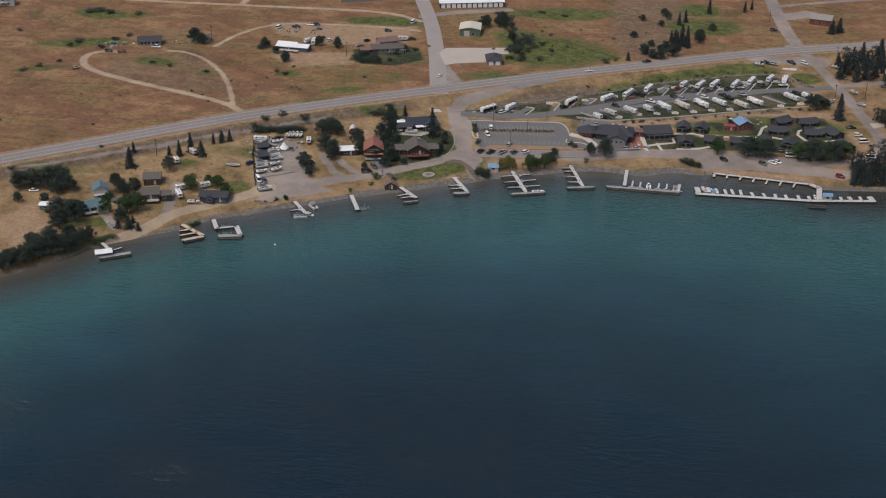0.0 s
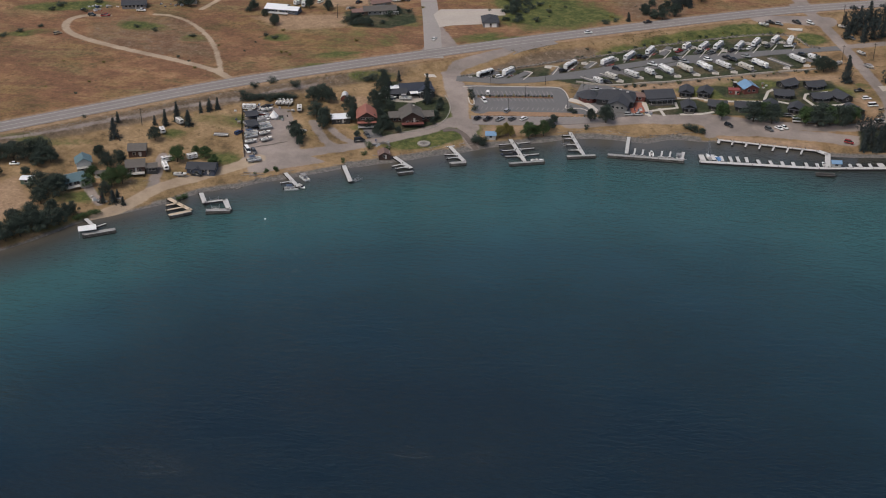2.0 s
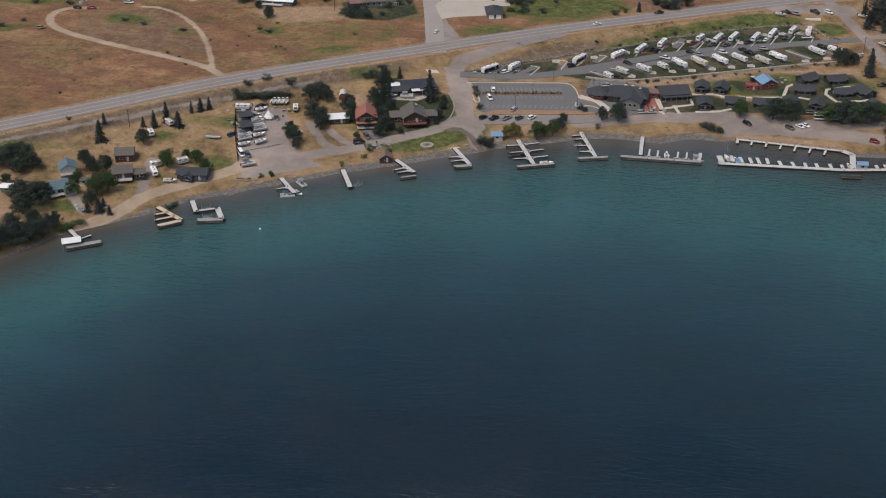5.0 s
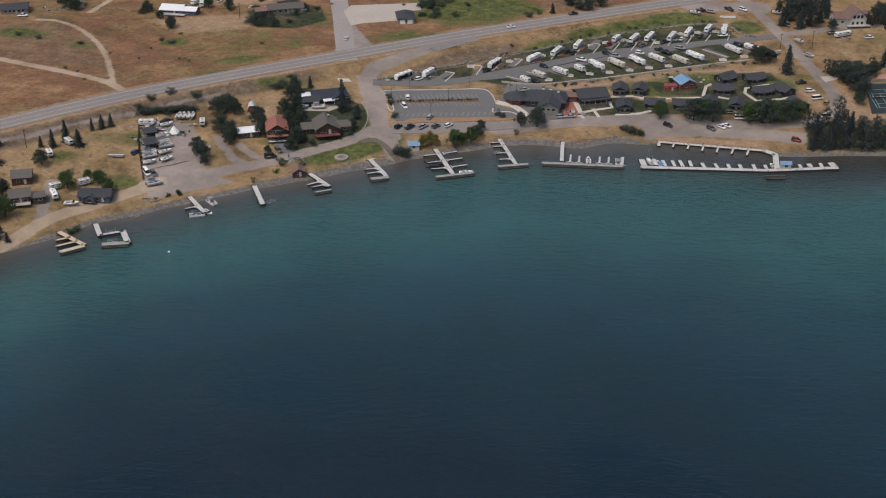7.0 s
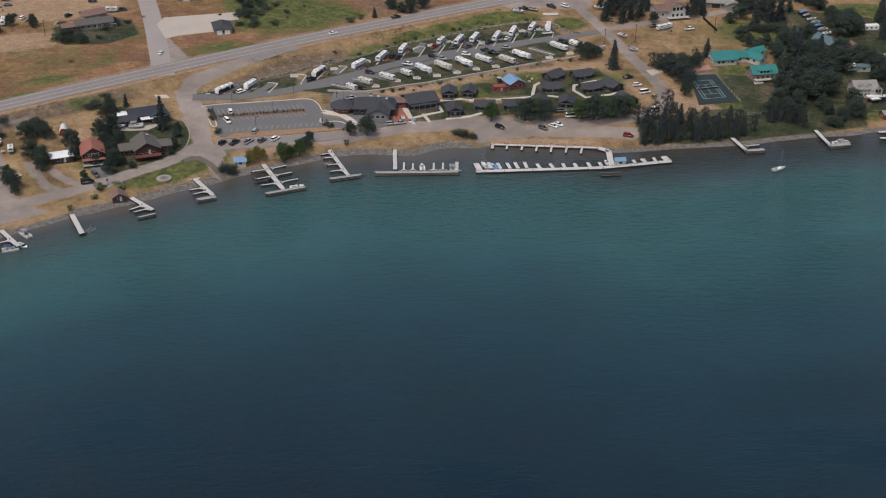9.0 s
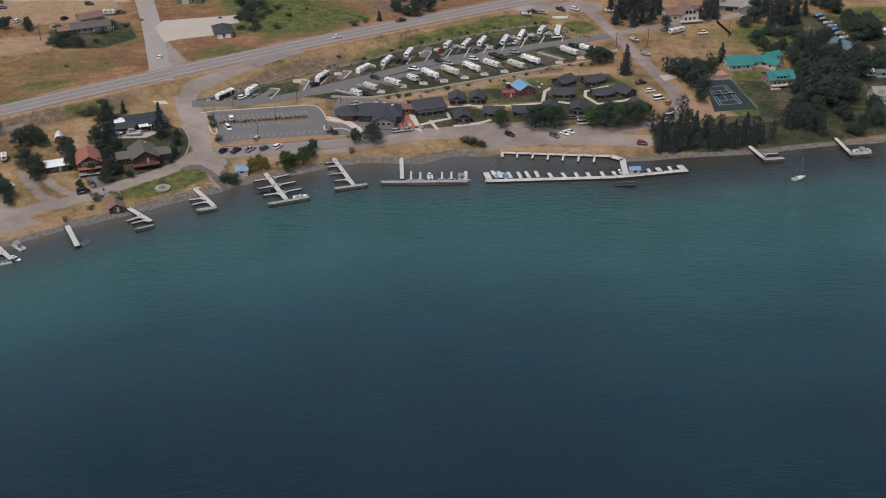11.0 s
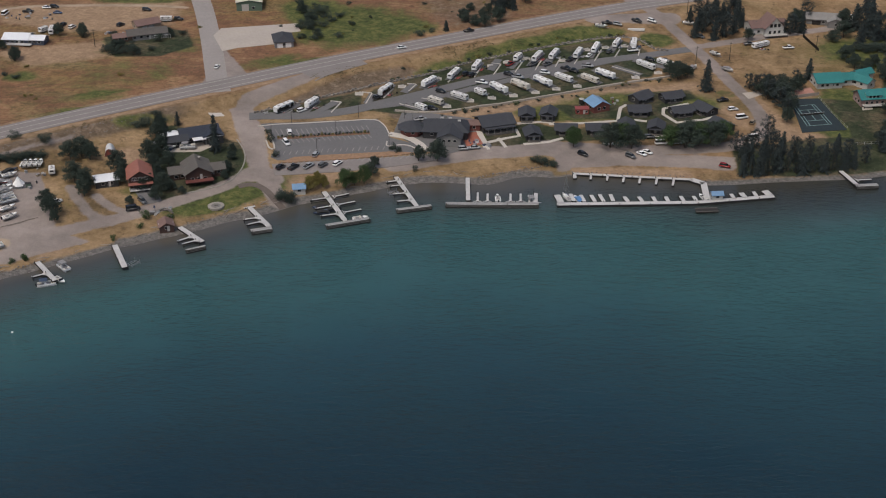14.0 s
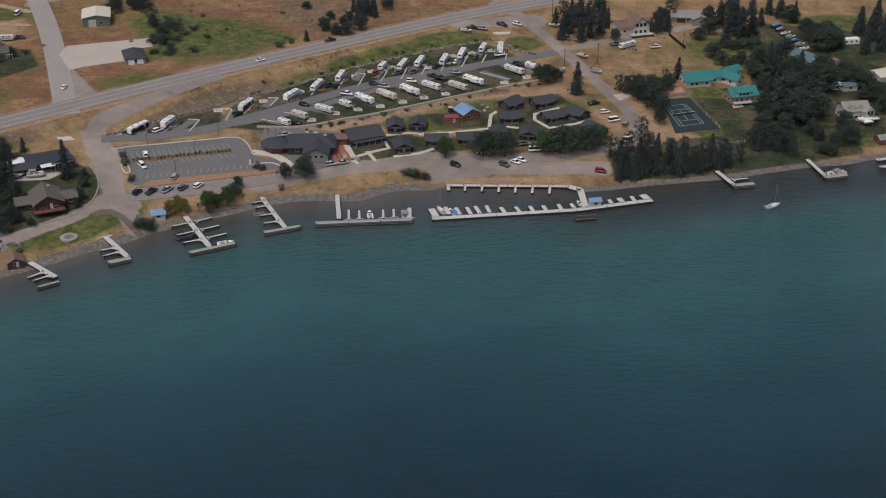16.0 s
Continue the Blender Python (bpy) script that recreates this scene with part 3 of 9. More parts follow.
def slab(name, pts, lift, material, label="", category="", parent=None, kind="structure", deep=0.4):
    """A paved area inside an outline, laid on the ground."""
    bm = bmesh.new()
    f = bm.faces.new([bm.verts.new((x, y, 0)) for x, y in pts])
    if f.normal.z < 0 or f.calc_area() and sum((b[0] - a[0]) * (b[1] + a[1]) for a, b in zip(pts, pts[1:] + pts[:1])) > 0:
        f.normal_flip()
    bmesh.ops.triangulate(bm, faces=bm.faces)
    for _ in range(5):
        long = [e for e in bm.edges if e.calc_length() > 4.0]
        if not long:
            break
        bmesh.ops.subdivide_edges(bm, edges=long, cuts=1)
        bmesh.ops.triangulate(bm, faces=[q for q in bm.faces if len(q.verts) > 3])
    for v in bm.verts:
        v.co.z = gz(v.co.x, v.co.y) + lift
    rim = [e for e in bm.edges if e.is_boundary]
    ext = bmesh.ops.extrude_edge_only(bm, edges=rim)
    for v in ext["geom"]:
        if isinstance(v, bmesh.types.BMVert):
            v.co.z -= deep
    bmesh.ops.recalc_face_normals(bm, faces=bm.faces)
    ob = link(name, bm, material, parent)
    return tagged(ob, label, category, kind=kind) if parent is None else ob


HIGHWAY = [(x, y) for x, y in zip(HWY_X, HWY_Y)]
highway = ribbon("road_highway", HIGHWAY, 6.6, 0.14, M_ASPHALT, "two-lane grey asphalt highway with painted lines", "road", step=5, cross=4)
for off, dash in ((4.6, None), (-4.6, None), (0.0, None)):
    ribbon("road_line", HIGHWAY, 0.13 if off else 0.10, 0.19, M_LINE, parent=highway, off=off, step=5, cross=1, dash=dash, deep=0.03)

M_SIDE_ROAD = surface("pale_side_road", (0.295, 0.266, 0.246), 0.9, var=0.14, fine=0.8, coarse=0.05, bump=0.2, world_space=True)
ribbon("road_side", [(-149.8, 286.9), (-128.7, 222.1), (-114.2, 162.6), (-102.8, 106.1), (-98.8, 90.1)], 4.9, 0.12, M_SIDE_ROAD, "pale grey side road running up the hillside", "road", step=4, cross=4)

# ---- building kit ----
M_WHITE = surface("white_paint", (0.78, 0.78, 0.76), 0.45, var=0.10, fine=2.0, coarse=0.4, bump=0.05)
M_RV = surface("weathered_white_panels", (0.76, 0.755, 0.74), 0.45, var=0.16, fine=1.5, coarse=0.3, bump=0.05, per_object=0.12)
M_CREAM = surface("cream_fibreglass", (0.60, 0.57, 0.51), 0.4, var=0.10, fine=2.0, coarse=0.4, bump=0.05)
M_GLASS = surface("dark_glass", (0.018, 0.022, 0.026), 0.12, var=0.2, fine=1.0, bump=0.0)
M_RUBBER = surface("tyre_rubber", (0.022, 0.022, 0.022), 0.9, var=0.2, fine=8.0)
M_STEEL = surface("galvanised_steel", (0.42, 0.43, 0.44), 0.4, metal=0.8, var=0.15, fine=6.0, bump=0.05)
M_RED = surface("faded_red_paint", (0.26, 0.055, 0.045), 0.5, var=0.2, fine=3.0, bump=0.1)
M_NAVY = surface("dark_blue_paint", (0.045, 0.065, 0.11), 0.45, var=0.15, fine=3.0, bump=0.1)
M_BLUE_TARP = surface("blue_tarpaulin", (0.085, 0.21, 0.42), 0.5, var=0.15, fine=3.0, bump=0.2)
M_GREY_TARP = surface("grey_cover", (0.24, 0.235, 0.235), 0.8, var=0.2, fine=3.0, bump=0.2)
M_TRIM = surface("light_trim", (0.45, 0.43, 0.40), 0.6, var=0.1, fine=4.0, bump=0.05)
M_LAMP = surface("lamp_lens", (0.70, 0.66, 0.55), 0.2, var=0.05, bump=0.0)
M_PLANK = surface("weathered_planks", (0.50, 0.49, 0.475), 0.9, var=0.25, fine=3.0, coarse=0.4, bump=0.3, stretch=(0.3, 6.0, 1.0))
M_NEW_PLANK = surface("new_cedar_planks", (0.54, 0.43, 0.31), 0.85, var=0.2, fine=3.0, coarse=0.4, bump=0.3, stretch=(0.3, 6.0, 1.0))
M_OLD_BOARD = surface("old_grey_boards", (0.19, 0.18, 0.165), 0.9, var=0.25, fine=3.0, coarse=0.6)
M_PILE = surface("wet_dark_timber", (0.026, 0.023, 0.020), 0.8, var=0.3, fine=4.0, coarse=1.0)
M_BARK = surface("bark", (0.085, 0.065, 0.048), 0.95, var=0.35, fine=6.0, coarse=1.0, stretch=(2.0, 2.0, 0.4), bump=0.6)
M_LEAF = surface("broad_leaves", (0.064, 0.102, 0.044), 0.75, var=0.28, fine=1.2, coarse=0.25, bump=0.0, per_island=0.13, gloss=0.1)
# dark leaves, and needles below, carry the bluish air haze in their base colour
M_LEAF_DARK = surface("dark_broad_leaves", (0.056, 0.075, 0.062), 0.75, var=0.28, fine=1.2, coarse=0.25, bump=0.0, per_island=0.13, gloss=0.1)
M_LEAF_DRY = surface("yellowing_leaves", (0.190, 0.165, 0.055), 0.8, var=0.35, fine=1.2, coarse=0.25, bump=0.0, per_island=0.13, gloss=0.1)
M_NEEDLE = surface("pine_needles", (0.048, 0.062, 0.062), 0.8, var=0.28, fine=1.5, coarse=0.3, bump=0.0, per_island=0.13, gloss=0.1)
M_ROCK = surface("bank_rock", (0.17, 0.155, 0.14), 0.95, var=0.3, fine=2.5, coarse=0.5, bump=0.5, per_object=0.2, per_island=0.135)
PAINTS = {k: surface(k + "_car_paint", c, 0.25, var=0.06, fine=1.0, bump=0.0) for k, c in {
    "white": (0.80, 0.80, 0.79), "black": (0.018, 0.018, 0.020), "silver": (0.36, 0.37, 0.38), "grey": (0.10, 0.105, 0.11),
    "red": (0.26, 0.022, 0.020), "blue": (0.030, 0.055, 0.13), "green": (0.03, 0.055, 0.04), "tan": (0.30, 0.24, 0.16)}.items()}


def box(bm, x, y, z, sx, sy, sz, turn=0.0, top=1.0, bevel=0.0):
    """A box standing on z; top: the size of its upper face against the lower."""
    c, s = math.cos(radians(turn)), math.sin(radians(turn))
    vs = []
    for k, h in ((1.0, 0), (top, sz)):
        for ax, ay in ((-1, -1), (1, -1), (1, 1), (-1, 1)):
            px, py = ax * sx / 2 * k, ay * sy / 2 * k
            vs.append(bm.verts.new((x + px * c - py * s, y + px * s + py * c, z + h)))
    fs = [bm.faces.new([vs[i] for i in q]) for q in ((3, 2, 1, 0), (4, 5, 6, 7), (0, 1, 5, 4), (1, 2, 6, 5), (2, 3, 7, 6), (3, 0, 4, 7))]
    if bevel:
        es = list({e for f in fs for e in f.edges})
        bmesh.ops.bevel(bm, geom=es, offset=bevel, segments=2, affect="EDGES", profile=0.6)
    return vs


def rod(bm, a, b, ra, rb=None, seg=8, caps=True):
    """A tapered round bar from a to b."""
    a, b = Vector(a), Vector(b)
    rb = ra if rb is None else rb
    d = (b - a).normalized()
    u = d.orthogonal().normalized()
    w = d.cross(u)
    r1, r2 = [], []
    for i in range(seg):
        t = 2 * math.pi * i / seg
        o = u * math.cos(t) + w * math.sin(t)
        r1.append(bm.verts.new(a + o * ra))
        r2.append(bm.verts.new(b + o * rb))
    for i in range(seg):
        j = (i + 1) % seg
        bm.faces.new((r1[i], r1[j], r2[j], r2[i]))
    if caps:
        bm.faces.new(r1[::-1])
        bm.faces.new(r2)


def extruded(bm, profile, width, axis="y", at=0.0):
    """A side profile (x, z), swept across a width."""
    a = [bm.verts.new((x, at - width / 2, z)) for x, z in profile]
    b = [bm.verts.new((x, at + width / 2, z)) for x, z in profile]
    bm.faces.new(a)
    bm.faces.new(b[::-1])
    n = len(profile)
    for i in range(n):
        j = (i + 1) % n
        bm.faces.new((a[j], a[i], b[i], b[j]))
    bmesh.ops.recalc_face_normals(bm, faces=bm.faces)


def boxes(*rows, bevel=0.0):
    bm = bmesh.new()
    for r in rows:
        box(bm, *r, bevel=bevel)
    return bm


def thing(name, x, y, turn, label, category, group="", z=None):
    """The Empty at the base of a thing."""
    e = new(name)
    e.empty_display_size = 0.5
    e.matrix_basis = pose(x, y, gz(x, y) if z is None else z, 0, 0, turn)
    return tagged(e, label, category, group)


MADE = {}


def repeat(key, builder, m):
    """The first of a kind is built, the others are copies."""
    if key in MADE:
        return copy_thing(MADE[key], m @ Matrix.Diagonal([1 / k for k in MADE[key].scale] + [1]))
    MADE[key] = ob = builder()
    ob.matrix_basis = m
    return ob


SHARED = {}


def shared(name, key, make, material, parent, x, y, z, turn=0.0, tilt=0.0):
    """A part that shares its mesh with all alike parts."""
    if key not in SHARED:
        bm = make()
        me = bpy.data.meshes.new(name)
        bm.to_mesh(me)
        bm.free()
        me.materials.append(material)
        SHARED[key] = me
    ob = new(name, SHARED[key])
    ob.parent = parent
    ob.matrix_basis = pose(x, y, z, tilt, 0, turn)
    return ob


def wheel(parent, x, y, r=0.34, w=0.22):
    def make():
        bm = bmesh.new()
        rod(bm, (0, -w / 2, 0), (0, w / 2, 0), r, seg=12)
        return bm
    tyre = shared("wheel", ("wheel", r, w), make, M_RUBBER, parent, x, y, r)

    def rim_make():
        bm = bmesh.new()
        rod(bm, (0, -w / 2 - 0.01, 0), (0, w / 2 + 0.01, 0), r * 0.55, seg=10)
        return bm
    shared("rim", ("rim", r, w), rim_make, M_STEEL, tyre, 0, 0, 0)


# ---- vehicles ----
CAR_SHAPES = {  # length, width, lower body profile, cabin profile
    "sedan": (4.7, 1.8, [(-2.35, 0.35), (2.3, 0.35), (2.35, 0.62), (1.1, 0.92), (-1.6, 0.95), (-2.3, 0.9)], [(-1.75, 0.93), (-1.1, 1.42), (0.25, 1.45), (1.15, 0.91)]),
    "suv": (4.8, 1.9, [(-2.4, 0.4), (2.35, 0.4), (2.4, 0.75), (1.25, 1.05), (-2.35, 1.05)], [(-2.3, 1.04), (-2.1, 1.72), (0.35, 1.75), (1.25, 1.04)]),
    "pickup": (5.7, 2.0, [(-2.85, 0.5), (2.8, 0.5), (2.85, 0.85), (1.5, 1.15), (-2.8, 1.12)], [(-0.75, 1.13), (-0.65, 1.85), (0.75, 1.87), (1.5, 1.14)]),
    "van": (5.6, 2.0, [(-2.8, 0.4), (2.75, 0.4), (2.8, 0.85), (2.1, 1.15), (-2.75, 1.15)], [(-2.75, 1.14), (-2.7, 2.2), (1.1, 2.25), (2.1, 1.14)]),
}


def build_car(style, colour):
    length, width, low, high = CAR_SHAPES[style]
    e = thing({"sedan": "car", "suv": "car", "pickup": "pickup_truck", "van": "van"}[style], 0, 0, 0, "", "", z=0)
    bm = bmesh.new()
    extruded(bm, low, width)
    bmesh.ops.bevel(bm, geom=list(bm.edges), offset=0.07, segments=2, affect="EDGES")
    part("body", bm, PAINTS[colour], e, smooth=True)
    bm = bmesh.new()
    extruded(bm, high, width - 0.22)
    for v in bm.verts:
        if v.co.z > high[1][1] - 0.1:
            v.co.y *= 0.84
    part("cabin_glass", bm, M_GLASS, e, "dark tinted glass")
    bm = bmesh.new()
    (x0, z0), (x1, z1) = high[1], high[2]
    box(bm, (x0 + x1) / 2, 0, max(z0, z1) - 0.03, x1 - x0 + 0.1, (width - 0.2) * 0.86, 0.07, bevel=0.03)
    part("roof", bm, PAINTS[colour], e)
    for i in (0, 1):
        px = (low[1][0] - 0.85, low[0][0] + 0.85)[i]
        for s in (-1, 1):
            wheel(e, px, s * (width / 2 - 0.12), 0.36 if style != "sedan" else 0.32)
    for s in (-1, 1):
        shared("headlight", ("headlight",), lambda: boxes((0, 0, 0, 0.08, 0.35, 0.14)), M_LAMP, e, low[2][0] - 0.03, s * (width / 2 - 0.3), low[2][1] - 0.12)
        shared("tail_light", ("taillight",), lambda: boxes((0, 0, 0, 0.06, 0.28, 0.16)), M_RED, e, low[-1][0] - 0.01, s * (width / 2 - 0.25), low[-1][1] - 0.3)
    if style == "pickup":
        part("cargo_bed", boxes((-1.8, 0, 1.125, 1.9, 1.6, 0.02)), M_RUBBER, e, "black lined cargo bed")
    return e


CAR_WORDS = {"sedan": "saloon car", "suv": "sport utility car", "pickup": "pickup truck", "van": "van"}


def car(at, turn, style="suv", colour="white", where="parked on gravel", lift=0.16, group=""):
    x, y = at
    sx = (gz(x + 1.5 * math.cos(radians(turn)), y + 1.5 * math.sin(radians(turn))) - gz(x - 1.5 * math.cos(radians(turn)), y - 1.5 * math.sin(radians(turn)))) / 3
    ob = repeat(("car", style, colour), lambda: build_car(style, colour), pose(x, y, gz(x, y) + lift, 0, -math.degrees(math.atan(sx)), turn))
    return tagged(ob, f"{colour} {CAR_WORDS[style]} {where}", "car" if style in ("sedan", "suv") else "truck" if style == "pickup" else "van", group)


def build_trailer(length, stripe, cream):
    """A travel trailer with windows, door, roof units, hitch and axle."""
    skin = M_CREAM if cream else M_RV
    e = thing("travel_trailer", 0, 0, 0, "", "", z=0)
    h, w = 2.15, 2.35
    bm = bmesh.new()
    extruded(bm, [(-length / 2, 0.6), (length / 2 - 0.5, 0.6), (length / 2, 1.3), (length / 2 - 0.15, 0.5 + h), (-length / 2, 0.6 + h)], w)
    bmesh.ops.bevel(bm, geom=list(bm.edges), offset=0.14, segments=2, affect="EDGES")
    part("body", bm, skin, e, smooth=False)
    part("stripe", boxes((0, 0, 1.15, length - 0.9, w + 0.03, 0.32)), stripe, e, "painted side stripe")
    for i, px in enumerate((-0.28, 0.24)):
        for s in (-1, 1):
            shared("window", ("rvwin",), lambda: boxes((0, 0, 0.1, 0.95, 0.06, 0.5)), M_GLASS, e, px * length, s * w / 2, 1.85)
    shared("end_window", ("rvend",), lambda: boxes((0, 0, 0, 0.06, 1.5, 0.7)), M_GLASS, e, length / 2 - 0.05, 0, 1.85)
    shared("rear_window", ("rvend",), lambda: boxes((0, 0, 0, 0.06, 1.5, 0.7)), M_GLASS, e, -length / 2, 0, 1.85)
    shared("door", ("rvdoor",), lambda: boxes((0, 0, 0, 0.72, 0.07, 1.85)), M_TRIM, e, 0.16 * length, -w / 2, 0.85)
    for px in (-0.22, 0.18):
        shared("air_conditioner", ("rvac",), lambda: boxes((0, 0, 0, 1.0, 0.8, 0.3), bevel=0.06), M_TRIM, e, px * length, 0, 0.6 + h - 0.03)
    shared("roof_vent", ("rvvent",), lambda: boxes((0, 0, 0, 0.5, 0.5, 0.14)), M_GREY_TARP, e, 0, 0.4, 0.6 + h - 0.03)
    shared("awning", ("rvawn", length), lambda: boxes((0, 0, 0, length * 0.55, 0.16, 0.16), bevel=0.04), M_GREY_TARP, e, 0, -w / 2 - 0.08, 2.45)
    part("chassis", boxes((0, 0, 0.42, length * 0.92, w * 0.7, 0.2), (length / 2 + 0.5, 0, 0.45, 1.3, 0.14, 0.12)), M_RUBBER, e)
    for s in (-1, 1):
        for dx in (-0.45, 0.45):
            wheel(e, -0.6 + dx, s * 1.12, 0.36)
    return e


def build_motorhome(length, stripe, dark):
    """A coach-built motorhome with a big windscreen."""
    e = thing("motorhome", 0, 0, 0, "", "", z=0)
    h, w = 2.4, 2.4
    bm = bmesh.new()
    extruded(bm, [(-length / 2, 0.55), (length / 2 - 0.15, 0.55), (length / 2, 1.2), (length / 2 - 0.35, 0.55 + h), (-length / 2, 0.55 + h)], w)
    bmesh.ops.bevel(bm, geom=list(bm.edges), offset=0.13, segments=2, affect="EDGES")
    part("body", bm, M_CREAM if dark == "cream" else M_RV, e)
    part("lower_band", boxes((-0.1, 0, 0.62, length - 0.7, w + 0.03, 1.5 if stripe.name.startswith("black") else 0.7)), stripe, e, "dark lower paint band")
    bm = bmesh.new()
    extruded(bm, [(length / 2 - 0.02, 1.5), (length / 2 + 0.03, 1.5), (length / 2 - 0.29, 2.7), (length / 2 - 0.36, 2.7)], w - 0.3)
    part("windscreen", bm, M_GLASS, e, "large dark windscreen")
    for px in (-0.33, 0.04, 0.36):
        for s in (-1, 1):
            shared("window", ("rvwin",), lambda: boxes((0, 0, 0.1, 0.95, 0.06, 0.5)), M_GLASS, e, px * length, s * w / 2, 1.95)
    part("slide_out", boxes((-0.12 * length, w / 2 + 0.3, 1.1, length * 0.3, 0.6, 1.6), bevel=0.05), M_CREAM if dark == "cream" else M_RV, e)
    for px in (-0.28, 0.02, 0.25):
        shared("air_conditioner", ("rvac",), lambda: boxes((0, 0, 0, 1.0, 0.8, 0.3), bevel=0.06), M_TRIM, e, px * length, 0, 0.55 + h - 0.03)
    shared("door", ("rvdoor",), lambda: boxes((0, 0, 0, 0.72, 0.07, 1.85)), M_TRIM, e, 0.24 * length, -w / 2, 0.8)
    for s in (-1, 1):
        wheel(e, length / 2 - 1.5, s * 1.12, 0.45)
        wheel(e, -length / 2 + 2.4, s * 1.12, 0.45)
    return e


RV_STRIPES = {"grey": M_GREY_TARP, "navy": M_NAVY, "red": M_RED, "tan": surface("tan_band", (0.28, 0.21, 0.14), 0.5, var=0.1, bump=0.0), "black": PAINTS["black"]}


def camper(x, y, turn, length, stripe="grey", kind="trailer", cream=False):
    """A camper on its pad; the length is rounded so that alike ones share meshes."""
    size = min(max(round(length * 0.86), 5), 11)
    m = pose(x, y, gz(x, y) + 0.16, 0, 0, turn)
    tone = "cream" if cream else "white"
    if kind == "trailer":
        ob = repeat(("rv", size, stripe, cream), lambda: build_trailer(size, RV_STRIPES[stripe], cream), m)
        return tagged(ob, f"{tone} travel trailer with {stripe} stripe on an asphalt pad", "camper", "campers in the park")
    ob = repeat(("mh", size, stripe, cream), lambda: build_motorhome(size, RV_STRIPES[stripe], tone), m)
    return tagged(ob, f"{tone} motorhome with {stripe} lower band on an asphalt pad", "motorhome", "campers in the park")


# ---- boats ----
def hull_mesh(length, beam, depth, sheer=0.25):
    bm = bmesh.new()
    rows = []
    for i in range(9):
        t = i / 8
        x = -length / 2 + t * length
        half = beam / 2 * (1 - max(0, (t - 0.45) / 0.55) ** 2.2) + 0.02
        top = depth + sheer * t * t
        keel = 0.0 if t < 0.7 else (t - 0.7) / 0.3 * depth * 0.75
        rows.append([bm.verts.new(c) for c in ((x, -half, top), (x, -half * 0.85, keel + depth * 0.35), (x, 0, keel), (x, half * 0.85, keel + depth * 0.35), (x, half, top))])
    for a, b in zip(rows[:-1], rows[1:]):
        for k in range(4):
            bm.faces.new((a[k], b[k], b[k + 1], a[k + 1]))
    bm.faces.new(rows[0])
    bmesh.ops.recalc_face_normals(bm, faces=bm.faces)
    return bm


def deck_mesh(length, beam, depth, sheer=0.25, inset=0.0, drop=0.06):
    bm = bmesh.new()
    left, right = [], []
    for i in range(9):
        t = i / 8
        half = max((beam / 2 * (1 - max(0, (t - 0.45) / 0.55) ** 2.2) + 0.02) - inset, 0.03)
        z = depth + sheer * t * t - drop
        left.append(bm.verts.new((-length / 2 + t * length, -half, z)))
        right.append(bm.verts.new((-length / 2 + t * length, half, z)))
    for i in range(8):
        bm.faces.new((left[i], left[i + 1], right[i + 1], right[i]))
    return bm


def build_runabout(colour, cover):
    e = thing("motorboat", 0, 0, 0, "", "", z=0)
    L, B, D = 6.2, 2.3, 0.95
    part("hull", hull_mesh(L, B, D), {"white": M_WHITE, "red": M_RED, "navy": M_NAVY}[colour], e, smooth=True)
    part("deck", deck_mesh(L, B, D), M_NAVY if colour == "navy" else M_WHITE, e)
    if cover:
        bm = bmesh.new()
        extruded(bm, [(-2.9, 0.95), (1.7, 1.15), (0.7, 1.6), (-0.4, 1.7), (-2.8, 1.15)], B * 0.86)
        part("cover", bm, {"grey": M_GREY_TARP, "black": M_RUBBER}.get(cover, M_BLUE_TARP), e, f"{cover} fitted cover")
    else:
        part("cockpit", boxes((-0.9, 0, D - 0.02, 3.2, 1.5, 0.06)), M_GREY_TARP, e, "grey cockpit floor")
        bm = bmesh.new()
        extruded(bm, [(0.75, 1.0), (1.25, 1.0), (0.8, 1.5), (0.72, 1.5)], B * 0.78)
        part("windscreen", bm, M_GLASS, e)
        for s in (-1, 1):
            part("seat", boxes((-0.1, s * 0.5, D, 0.6, 0.5, 0.5), bevel=0.06), M_CREAM, e)
        part("bench", boxes((-2.2, 0, D, 0.6, 1.6, 0.4), bevel=0.06), M_CREAM, e)
    part("outboard_motor", boxes((-L / 2 - 0.25, 0, 0.35, 0.45, 0.4, 1.1), bevel=0.08), PAINTS["black"], e)
    return e


